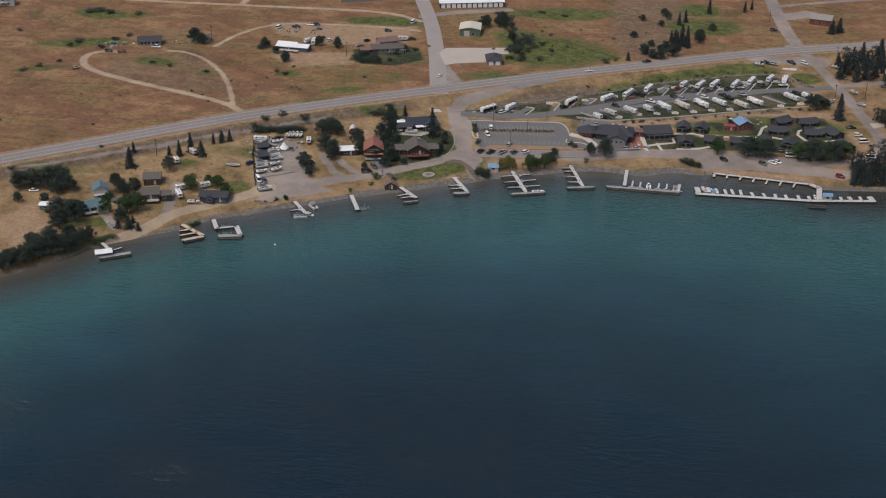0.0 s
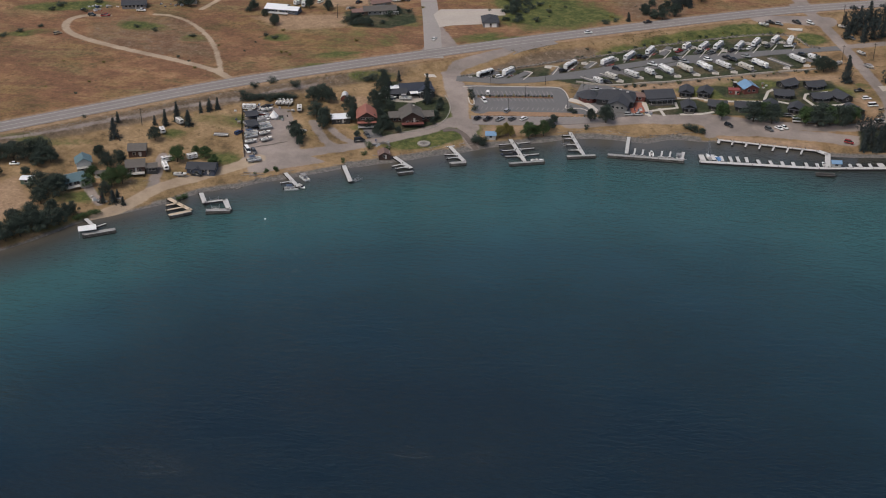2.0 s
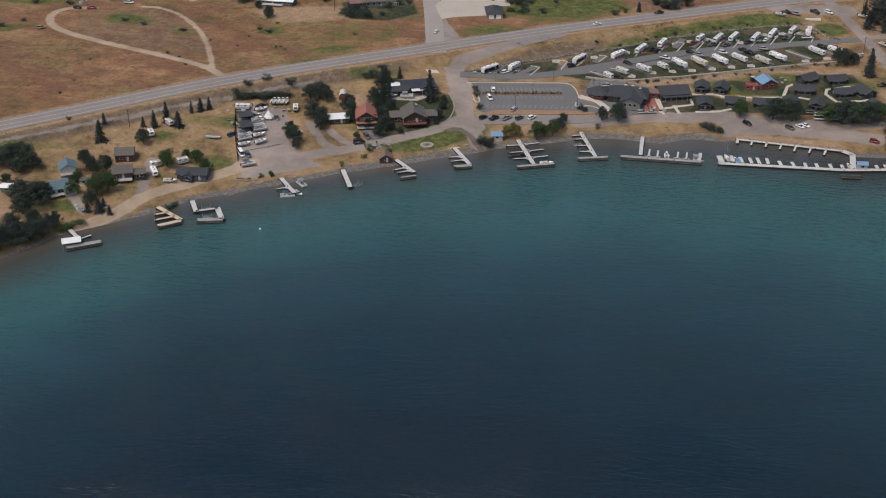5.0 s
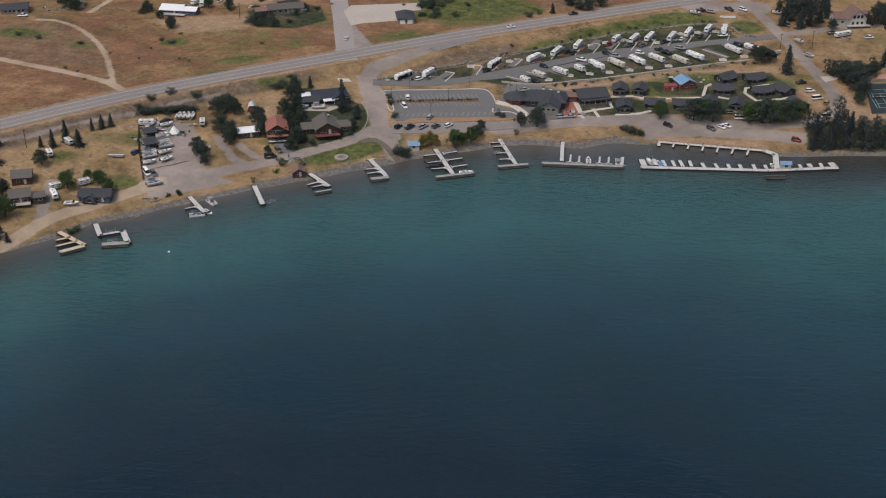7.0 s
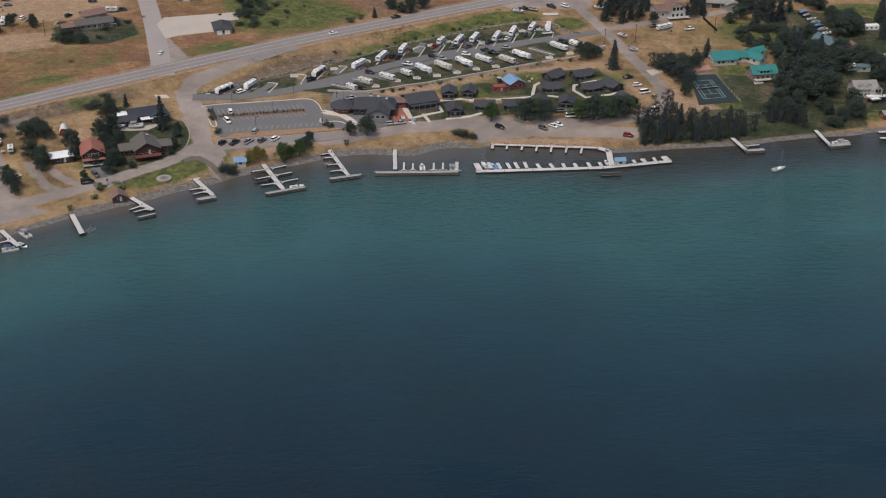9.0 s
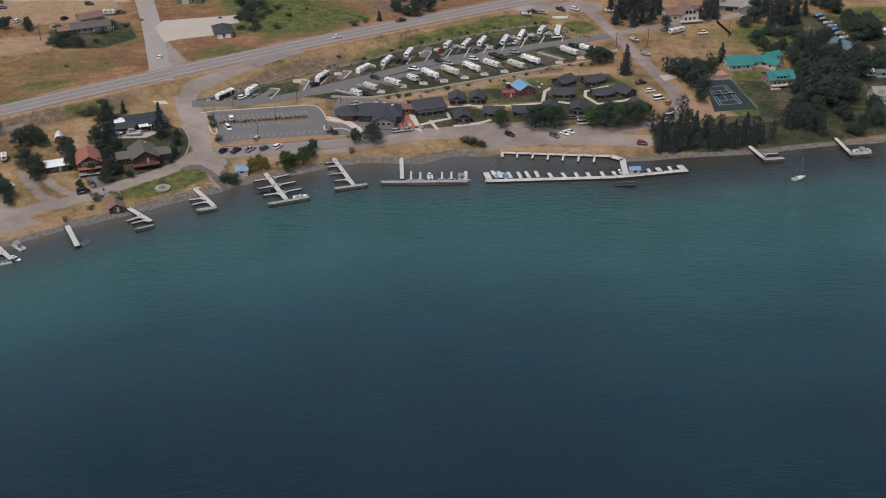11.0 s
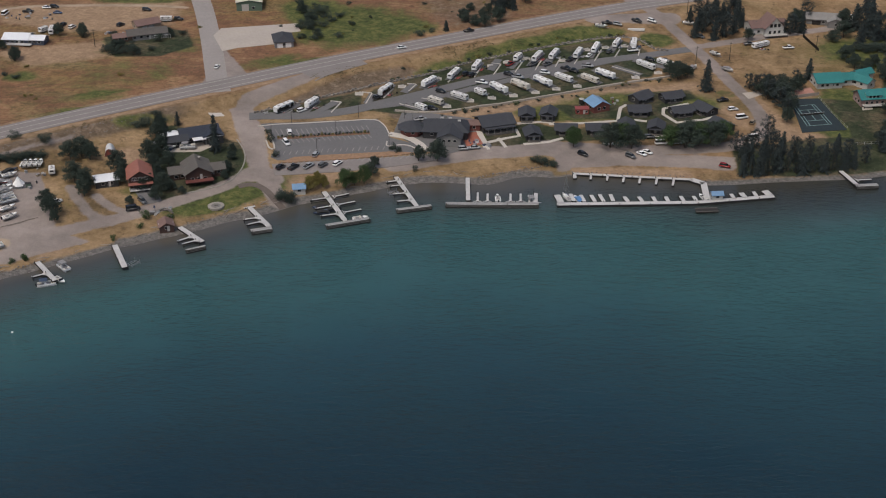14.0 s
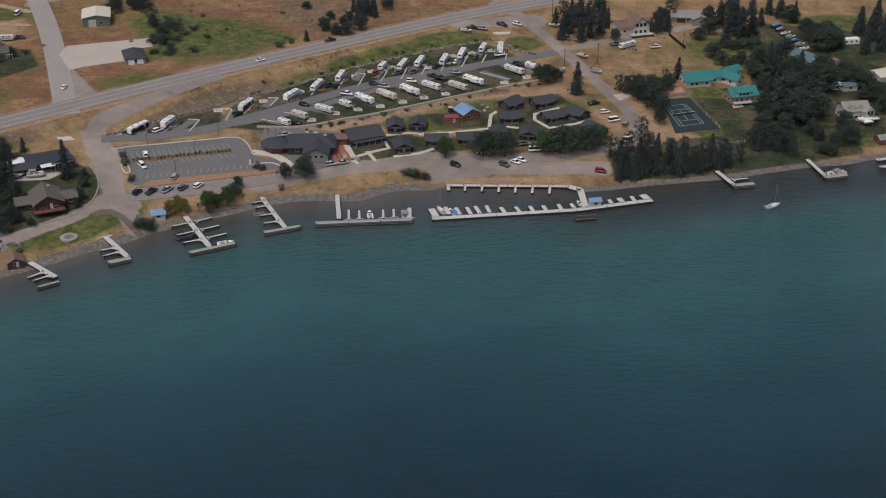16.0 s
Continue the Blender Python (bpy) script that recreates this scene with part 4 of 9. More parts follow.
def build_pontoon(canopy):
    e = thing("pontoon_boat", 0, 0, 0, "", "", z=0)
    for s in (-1, 1):
        bm = bmesh.new()
        rod(bm, (-3.4, s * 0.95, 0.28), (2.9, s * 0.95, 0.28), 0.3, seg=10)
        rod(bm, (2.9, s * 0.95, 0.28), (3.5, s * 0.95, 0.42), 0.3, 0.08, seg=10)
        part("float", bm, M_STEEL, e)
    part("deck", boxes((0, 0, 0.58, 6.6, 2.5, 0.1)), M_GREY_TARP, e)
    part("rail", boxes((0, 1.22, 0.68, 6.2, 0.05, 0.6), (0, -1.22, 0.68, 6.2, 0.05, 0.6), (3.1, 0, 0.68, 0.05, 2.4, 0.6), (-3.1, 0, 0.68, 0.05, 1.4, 0.6)), M_WHITE, e, "white side panels")
    for px, py in ((-2.3, 0.85), (2.2, 0.85), (2.2, -0.85)):
        part("seat", boxes((px, py, 0.68, 1.4, 0.6, 0.5), bevel=0.07), M_CREAM, e)
    part("console", boxes((-0.3, -0.7, 0.68, 0.7, 0.6, 0.9), bevel=0.05), M_WHITE, e)
    part("outboard_motor", boxes((-3.5, 0, 0.3, 0.45, 0.4, 1.1), bevel=0.08), PAINTS["black"], e)
    if canopy:
        part("canopy", boxes((-0.9, 0, 2.45, 2.8, 2.3, 0.1), bevel=0.04), {"navy": M_NAVY, "black": M_PILE}.get(canopy, M_GREY_TARP), e, f"{canopy} sun canopy")
        for px in (-2.2, 0.4):
            for s in (-1, 1):
                bm = bmesh.new()
                rod(bm, (px, s * 1.15, 0.68), (px, s * 1.1, 2.46), 0.03, seg=5)
                part("pole", bm, M_STEEL, e)
    return e


def build_sailboat():
    e = thing("sailboat", 0, 0, 0, "", "", z=0)
    part("hull", hull_mesh(7.0, 2.3, 1.1, 0.3), M_WHITE, e, smooth=True)
    part("deck", deck_mesh(7.0, 2.3, 1.1, 0.3), M_TRIM, e)
    part("cabin", boxes((0.7, 0, 1.1, 2.4, 1.3, 0.5, 0, 0.85)), M_WHITE, e)
    part("cockpit", boxes((-1.8, 0, 1.07, 2.0, 1.2, 0.05)), M_GREY_TARP, e)
    bm = bmesh.new()
    rod(bm, (0.8, 0, 1.2), (0.8, 0, 10.2), 0.07, 0.045, seg=6)
    mast = part("mast", bm, M_STEEL, e)
    bm = bmesh.new()
    rod(bm, (0.75, 0, 2.2), (-2.3, 0, 2.3), 0.05, seg=6)
    part("boom", bm, M_STEEL, e)
    bm = bmesh.new()
    rod(bm, (0.6, 0, 2.38), (-2.2, 0, 2.45), 0.13, 0.08, seg=7)
    part("furled_sail", bm, M_NAVY, e, "furled sail under a blue cover")
    for a in ((3.4, 0, 1.4), (-3.4, 0, 1.15), (0.7, 1.05, 1.2), (0.7, -1.05, 1.2)):
        bm = bmesh.new()
        rod(bm, a, (0.8, 0, 10.0), 0.015, seg=4)
        part("stay", bm, M_STEEL, e)
    return e


def build_boat_trailer():
    e = thing("boat_trailer", 0, 0, 0, "", "", z=0)
    part("frame", boxes((0, 0.75, 0.4, 5.6, 0.1, 0.12), (0, -0.75, 0.4, 5.6, 0.1, 0.12), (3.4, 0, 0.4, 1.4, 0.1, 0.12), (0, 0, 0.4, 0.1, 1.6, 0.1), (-2.0, 0, 0.4, 0.1, 1.6, 0.1), (2.7, 0, 0.4, 0.1, 1.6, 0.12)), M_STEEL, e)
    for s in (-1, 1):
        part("bunk", boxes((-0.3, s * 0.5, 0.52, 3.6, 0.12, 0.1)), M_PLANK, e)
        wheel(e, -0.7, s * 0.98, 0.32)
    return e


def boat(at, turn, kind="runabout", colour="white", cover=None, ashore=False, label=""):
    x, y = at
    base = gz(x, y)
    if ashore:
        t = repeat(("btrailer",), build_boat_trailer, pose(x, y, base + 0.05, 0, 0, turn))
        tagged(t, "galvanised steel boat trailer under a stored boat", "trailer", "boat trailers in the yard")
    z = base + 0.58 if ashore else -0.28
    m = pose(x, y, z, 0, 0, turn)
    place = "stored on a trailer ashore" if ashore else "moored on the lake"
    if kind == "runabout":
        ob = repeat(("boat", colour, cover), lambda: build_runabout(colour, cover), m)
        return tagged(ob, label or (f"{colour} motorboat under a {cover} cover {place}" if cover else f"open {colour} motorboat {place}"), "boat", "boats ashore" if ashore else "moored boats")
    if kind == "pontoon":
        ob = repeat(("pontoon", cover), lambda: build_pontoon(cover), m)
        return tagged(ob, label or f"pontoon boat with white side panels {place}", "boat", "boats ashore" if ashore else "moored boats")
    ob = repeat(("sail",), build_sailboat, m)
    return tagged(ob, label or f"white sailboat with bare mast {place}", "sailboat", "moored boats")


# ---- trees ----
def leaf(bm, c, size, rng, out=Vector((0, 0, 0.4))):
    """One leaf clump, turned mostly along out."""
    d = (Vector((rng.gauss(0, 1), rng.gauss(0, 1), rng.gauss(0, 0.7))) * 0.6 + out).normalized()
    u = d.orthogonal().normalized()
    w = d.cross(u)
    k = size * rng.uniform(0.6, 1.3)
    vs = [bm.verts.new(c + u * (k * a) + w * (k * b) + d * (k * h)) for a, b, h in ((-0.7, -0.35, 0), (0.1, -0.6, 0.18), (0.8, 0.1, 0), (0.0, 0.6, 0.2))]
    bm.faces.new(vs)


def broadleaf_meshes(seed):
    """Trunk with limbs, and a wide crown of leaf clumps round the limbs' ends; 10 m high."""
    rng = random.Random(seed)
    tb, cb = bmesh.new(), bmesh.new()
    rod(tb, (0, 0, -0.3), (0.1, 0.05, 2.6), 0.34, 0.24, seg=8)
    tips = []
    for i in range(17):
        t = 2.4 * i + rng.uniform(-0.4, 0.4)
        z = 3.0 + 5.7 * (i / 16) + rng.uniform(-0.5, 0.5)
        r = (4.1 if z < 5.5 else 4.1 - 0.75 * (z - 5.5)) * rng.uniform(0.55, 1.1)
        tip = Vector((math.cos(t) * r, math.sin(t) * r, z))
        rod(tb, (0.1, 0.05, min(z - 0.6, rng.uniform(1.6, 2.8))), tip, 0.12, 0.03, seg=5)
        tips.append((tip, rng.uniform(1.1, 2.1)))
    tips += [(Vector((0, 0, 8.3)), 1.7), (Vector((0.3, 0.1, 5.6)), 2.8), (Vector((-0.5, 0.6, 3.8)), 2.4)]
    for c, r in tips:
        for _ in range(int(105 * r ** 1.6)):
            d = Vector((rng.gauss(0, 1), rng.gauss(0, 1), rng.gauss(0, 0.8))).normalized() * r * rng.uniform(0.5, 1.12)
            leaf(cb, c + Vector((d.x, d.y, d.z * 0.8)), rng.uniform(0.18, 0.34), rng, d.normalized())
    return tb, cb


def conifer_meshes(seed, thin=1.0):
    """Straight stem and whorls of drooping boughs; 10 m high."""
    rng = random.Random(seed)
    tb, cb = bmesh.new(), bmesh.new()
    rod(tb, (0, 0, -0.3), (0, 0, 9.6), 0.22, 0.03, seg=7)
    z = 0.7
    while z < 9.8:
        reach = (2.7 * (1 - z / 10.3) ** 0.8 + 0.12) * thin * rng.uniform(0.85, 1.1)
        k = 8 if z < 7 else 5
        for i in range(k):
            t = 2 * math.pi * (i + rng.random()) / k
            r = reach * rng.uniform(0.55, 1.15)
            tip = Vector((math.cos(t) * r, math.sin(t) * r, z - r * 0.25))
            if z < 8:
                rod(tb, (0, 0, z), tip, 0.035, 0.01, seg=3, caps=False)
            for j in range(int(4 + 9 * r)):
                f = rng.uniform(0.15, 1.05)
                leaf(cb, Vector((tip.x * f, tip.y * f, z - r * 0.25 * f)) + Vector((rng.gauss(0, 0.18), rng.gauss(0, 0.18), rng.gauss(0, 0.12))), 0.27, rng, Vector((math.cos(t), math.sin(t), 0.6)))
        z += rng.uniform(0.36, 0.52)
    return tb, cb


def slender_meshes(seed):
    """Upright tree with a ragged, narrow crown of small clumps; 10 m high."""
    rng = random.Random(seed)
    tb, cb = bmesh.new(), bmesh.new()
    rod(tb, (0, 0, -0.3), (0.1, 0, 9.2), 0.2, 0.04, seg=7)
    for i in range(34):
        t = 2.4 * i + rng.uniform(-0.5, 0.5)
        z = 1.1 + 8.2 * i / 33
        r = 2.3 * math.sin(math.pi * (0.14 + 0.80 * z / 10)) ** 0.8 * rng.uniform(0.35, 1.15)
        tip = Vector((math.cos(t) * r, math.sin(t) * r, z + 0.25 * r))
        rod(tb, (0.05, 0, z - 0.3), tip, 0.05, 0.015, seg=4)
        k = rng.uniform(0.5, 1.0)
        for _ in range(int(75 * k)):
            d = Vector((rng.gauss(0, 1), rng.gauss(0, 1), rng.gauss(0, 1.2))).normalized() * k * rng.uniform(0.3, 1.1)
            leaf(cb, tip + d, rng.uniform(0.14, 0.27), rng, d.normalized())
    return tb, cb


def bush_meshes(seed):
    """Several stems and a low uneven crown; 2 m high."""
    rng = random.Random(seed)
    tb, cb = bmesh.new(), bmesh.new()
    for i in range(9):
        t = 2 * math.pi * i / 9 + rng.uniform(-0.5, 0.5)
        r, z = rng.uniform(0.15, 1.0), rng.uniform(0.35, 1.55)
        tip = Vector((math.cos(t) * r, math.sin(t) * r, z))
        rod(tb, (0, 0, -0.1), tip, 0.05, 0.015, seg=4)
        for _ in range(150):
            d = Vector((rng.gauss(0, 1), rng.gauss(0, 1), rng.gauss(0, 1))).normalized() * rng.uniform(0.2, 0.62)
            leaf(cb, tip + Vector((d.x, d.y, max(d.z, 0.05 - tip.z))), rng.uniform(0.055, 0.105), rng, d.normalized())
    return tb, cb


TREE_KINDS = {  # maker, unit height, crown material, words
    "broad": (broadleaf_meshes, 10.0, M_LEAF, "green broadleaf tree with rounded crown"),
    "dark": (broadleaf_meshes, 10.0, M_LEAF_DARK, "dark broadleaf tree with dense crown"),
    "dry": (broadleaf_meshes, 10.0, M_LEAF_DRY, "yellowing broadleaf tree with thin crown"),
    "slender": (slender_meshes, 10.0, M_NEEDLE, "slender dark grey-green tree with ragged crown"),
    "pine": (conifer_meshes, 10.0, M_NEEDLE, "dark conifer with drooping boughs"),
    "bush": (bush_meshes, 2.0, M_LEAF, "low green shrub"),
    "darkbush": (bush_meshes, 2.0, M_LEAF_DARK, "low dark green shrub"),
    "drybush": (bush_meshes, 2.0, M_LEAF_DRY, "low yellow-green shrub"),
}
tree_count = [0]


def tree(at, tall, kind="broad", wide=1.0, where="on dry grass"):
    x, y = at
    tree_count[0] += 1
    v = tree_count[0] % 4
    make, unit, leaves, words = TREE_KINDS[kind]
    rng = random.Random(tree_count[0] * 7 + 3)
    k = tall / unit * (1.08 if kind == "dark" else 1.0)

    def build():
        e = thing("shrub" if "bush" in kind else "conifer" if kind == "pine" else "tree", 0, 0, 0, "", "", z=0)
        tb, cb = make(v * 11 + 5) if kind != "pine" else make(v * 11 + 5, (1.0, 0.8, 1.15, 0.9)[v])
        part("trunk", tb, M_BARK, e)
        part("crown", cb, leaves, e)
        return e
    w = k * wide * rng.uniform(0.92, 1.08)
    m = pose(x, y, gz(x, y) - 0.05, 0, 0, rng.uniform(0, 360)) @ Matrix.Diagonal((w, w, k, 1))
    size = "small " if tall < 0.55 * unit else "tall " if tall > 1.15 * unit else ""
    return tagged(repeat(("tree", kind, v), build, m), f"{size}{words} {where}", "shrub" if "bush" in kind else "tree")


# ---- houses ----
def slate(name, c, rough=0.85, var=0.18, metal=0.0):
    return surface(name, c, rough, metal=metal, var=var, fine=2.5, coarse=0.35, bump=0.3, stretch=(0.5, 4.0, 4.0), per_object=0.06, gloss=0.25)


ROOFS = {"slate": slate("slate_grey_shingles", (0.052, 0.055, 0.063)), "grey": slate("grey_brown_shingles", (0.115, 0.105, 0.096)),
         "navy": slate("navy_metal_roof", (0.038, 0.045, 0.062), 0.5), "red": slate("dull_red_metal_roof", (0.30, 0.125, 0.095), 0.6),
         "teal": slate("teal_metal_roof", (0.036, 0.180, 0.175), 0.5), "blue": slate("blue_metal_roof", (0.17, 0.29, 0.44), 0.5),
         "white": slate("white_metal_roof", (0.74, 0.76, 0.78), 0.5, 0.08), "cream": slate("pale_metal_roof", (0.56, 0.53, 0.44), 0.6, 0.1),
         "mauve": slate("mauve_brown_shingles", (0.185, 0.120, 0.105)), "bluegrey": slate("blue_green_metal_roof", (0.105, 0.165, 0.185), 0.5),
         "maroon": slate("dark_maroon_roof", (0.16, 0.065, 0.060)), "lightgrey": slate("pale_grey_shingles", (0.26, 0.25, 0.235))}


def boards(name, c):
    return surface(name, c, 0.8, var=0.15, fine=3.0, coarse=0.5, bump=0.3, stretch=(0.4, 0.4, 8.0))


WALLS = {"brown": boards("brown_siding", (0.115, 0.075, 0.052)), "dark": boards("dark_grey_siding", (0.044, 0.043, 0.044)), "white": boards("white_siding", (0.48, 0.47, 0.44)),
         "red": boards("red_siding", (0.165, 0.055, 0.045)), "tan": boards("tan_siding", (0.33, 0.26, 0.19)), "grey": boards("grey_siding", (0.22, 0.215, 0.21)),
         "blue": boards("slate_blue_siding", (0.070, 0.085, 0.120)), "green": boards("green_siding", (0.10, 0.145, 0.11)), "pink": boards("rose_siding", (0.30, 0.20, 0.175)),
         "log": boards("red_brown_logs", (0.072, 0.040, 0.032))}


def window(parent, x, y, z, turn, w=1.2, h=1.1):
    """A framed window on a wall; local -y looks out."""
    fr = shared("window", ("winframe", w, h), lambda: boxes((0, -0.03, 0, w + 0.2, 0.08, 0.1), (0, -0.03, h + 0.1, w + 0.2, 0.08, 0.1), (-w / 2 - 0.05, -0.03, 0.1, 0.1, 0.08, h), (w / 2 + 0.05, -0.03, 0.1, 0.1, 0.08, h)), M_TRIM, parent, x, y, z, turn)
    shared("pane", ("winpane", w, h), lambda: boxes((0, -0.015, 0.1, w, 0.04, h)), M_GLASS, fr, 0, 0, 0)


def wing(parent, x, y, turn, L, W, H, rise, wall="brown", roof="slate", over=0.5, base=0.0, ends=1, sides=2, tall=False, hip=0.0, skip=()):
    """A gabled volume: walls, two roof slopes, windows. Ridge along local x."""
    m = pose(x, y, base, 0, 0, turn)
    bm = bmesh.new()
    hx = L / 2
    if hip:
        box(bm, 0, 0, -1.0, L, W, H + 1.0)
    else:
        pts = [(-W / 2, -1.0), (W / 2, -1.0), (W / 2, H), (0, H + rise), (-W / 2, H)]
        a = [bm.verts.new((-hx, p, q)) for p, q in pts]
        b = [bm.verts.new((hx, p, q)) for p, q in pts]
        bm.faces.new(a)
        bm.faces.new(b[::-1])
        for i in range(5):
            j = (i + 1) % 5
            bm.faces.new((a[j], a[i], b[i], b[j]))
        bmesh.ops.recalc_face_normals(bm, faces=bm.faces)
    bm.transform(m)
    part("wall", bm, WALLS[wall], parent)
    t, run = 0.16, W / 2 + over
    drop = rise * over / (W / 2)
    bm = bmesh.new()
    if hip:
        e = [(-hx - over, -run), (hx + over, -run), (hx + over, run), (-hx - over, run)]
        lo = [bm.verts.new((*p, H - drop)) for p in e]
        lo2 = [bm.verts.new((*p, H - drop + t)) for p in e]
        r0, r1 = bm.verts.new((-hx + hip, 0, H + rise + t)), bm.verts.new((hx - hip, 0, H + rise + t))
        bm.faces.new(lo[::-1])
        for i in range(4):
            j = (i + 1) % 4
            bm.faces.new((lo[i], lo[j], lo2[j], lo2[i]))
        bm.faces.new((lo2[0], lo2[1], r1, r0))
        bm.faces.new((lo2[1], lo2[2], r1))
        bm.faces.new((lo2[2], lo2[3], r0, r1))
        bm.faces.new((lo2[3], lo2[0], r0))
        bmesh.ops.recalc_face_normals(bm, faces=bm.faces)
        bm.transform(m)
        part("roof", bm, ROOFS[roof], parent)
    else:
        for s in (-1, 1):
            if s in skip:
                continue
            bm = bmesh.new()
            q = [(s * run, H - drop + 0.02), (0, H + rise + 0.02), (0, H + rise + t + 0.02), (s * run, H - drop + t + 0.02)]
            a = [bm.verts.new((-hx - over, p, z)) for p, z in q]
            b = [bm.verts.new((hx + over, p, z)) for p, z in q]
            bm.faces.new(a)
            bm.faces.new(b[::-1])
            for i in range(4):
                j = (i + 1) % 4
                bm.faces.new((a[j], a[i], b[i], b[j]))
            bmesh.ops.recalc_face_normals(bm, faces=bm.faces)
            bm.transform(m)
            part("roof", bm, ROOFS[roof], parent)
    wh = 1.5 if tall else 1.1

    def put(lx, ly, lz, face):
        p = m @ Vector((lx, ly, lz))
        window(parent, p.x, p.y, p.z, turn + face, 1.3, wh)
    for lev in range(2 if H > 4.6 else 1):
        zz = 0.9 + 2.7 * lev
        for i in range(sides):
            px = -hx + L * (i + 1) / (sides + 1)
            put(px, -W / 2, zz, 0)
            put(px, W / 2, zz, 180)
        for i in range(ends):
            py = -W / 2 + W * (i + 1) / (ends + 1)
            put(hx, py, zz, 90)
            put(-hx, py, zz, -90)
    return m


def add_door(parent, x, y, z, turn, mat_=None):
    d = shared("door", ("housedoor",), lambda: boxes((0, -0.03, 0, 0.95, 0.08, 2.05)), mat_ or M_TRIM, parent, x, y, z, turn)
    shared("door_handle", ("handle",), lambda: boxes((0.35, -0.1, 1.0, 0.08, 0.08, 0.08)), M_STEEL, d, 0, 0, 0)


def chimney(parent, x, y, z, h=1.3):
    c = part("chimney", boxes((x, y, z, 0.8, 0.8, h)), M_ROCK, parent)
    part("chimney_cap", boxes((x, y, z + h, 0.95, 0.95, 0.12)), M_CONCRETE, c)


def deck(parent, x, y, z, w, d, turn=0.0, rail=True, mat_=None):
    m = pose(x, y, 0, 0, 0, turn)
    bm = boxes((0, 0, z - 0.18, w, d, 0.18))
    bm.transform(m)
    dk = part("deck", bm, mat_ or M_PLANK, parent)
    for sx in (-1, 1):
        for sy in (-1, 1):
            bm = boxes((sx * (w / 2 - 0.2), sy * (d / 2 - 0.2), -1.0, 0.16, 0.16, z + 0.82))
            bm.transform(m)
            part("post", bm, M_PILE, parent)
    if rail:
        rows = []
        n = max(2, int(w / 1.5))
        for i in range(n + 1):
            rows.append((-w / 2 + w * i / n, -d / 2 + 0.06, z, 0.08, 0.08, 1.0))
        rows += [(0, -d / 2 + 0.06, z + 0.95, w, 0.1, 0.07), (0, -d / 2 + 0.06, z + 0.5, w, 0.05, 0.05)]
        bm = boxes(*rows)
        bm.transform(m)
        part("railing", bm, mat_ or M_PLANK, parent)
    return dk


M_PORCH = surface("dark_porch_boards", (0.12, 0.11, 0.10), 0.9, var=0.2, fine=3.0, coarse=0.4)


def cabin(x, y, turn, L, W=6.3, H=2.35, rise=1.5, wall="dark", roof="slate", porch=None, label=""):
    """A small gabled holiday cabin; porch: 'end' or 'side' on the lake side."""
    e = thing("cabin", x, y, turn, label or "small dark grey cabin with slate-grey gabled shingle roof", "cabin", "holiday cabins")
    wing(e, 0, 0, 0, L, W, H, rise, wall, roof, 0.8)
    if porch == "end":
        part("porch_floor", boxes((L / 2 + 0.9, 0, -0.6, 1.8, W * 0.8, 0.85)), M_PORCH, e)
        for s in (-1, 1):
            part("porch_post", boxes((L / 2 + 1.5, s * W * 0.36, 0.2, 0.18, 0.18, 2.1)), M_OLD_BOARD, e)
        part("porch_roof", boxes((L / 2 + 0.9, 0, 2.3, 2.0, W * 0.85, 0.12)), ROOFS[roof], e)
        add_door(e, L / 2, 0.0, 0.25, 90)
    else:
        part("porch_floor", boxes((0, -W / 2 - 0.9, -0.6, L * 0.7, 1.8, 0.85)), M_PORCH, e)
        for s in (-1, 0, 1):
            part("porch_post", boxes((s * L * 0.33, -W / 2 - 1.6, 0.2, 0.18, 0.18, 1.85)), M_OLD_BOARD, e)
        part("porch_roof", boxes((0, -W / 2 - 0.95, 2.02, L * 0.74, 2.1, 0.12)), ROOFS[roof], e)
        add_door(e, 0.3, -W / 2, 0.25, 0)
    return e

# ---- docks and what is moored at them ----
M_PONTOON = surface("pale_pontoon_concrete", (0.51, 0.50, 0.485), 0.9, var=0.2, fine=2.0, coarse=0.2, world_space=True)


M_FRONT = surface("weathered_grey_front", (0.30, 0.295, 0.285), 0.9, var=0.25, fine=3.0, coarse=0.4, bump=0.3, stretch=(0.3, 6.0, 1.0))


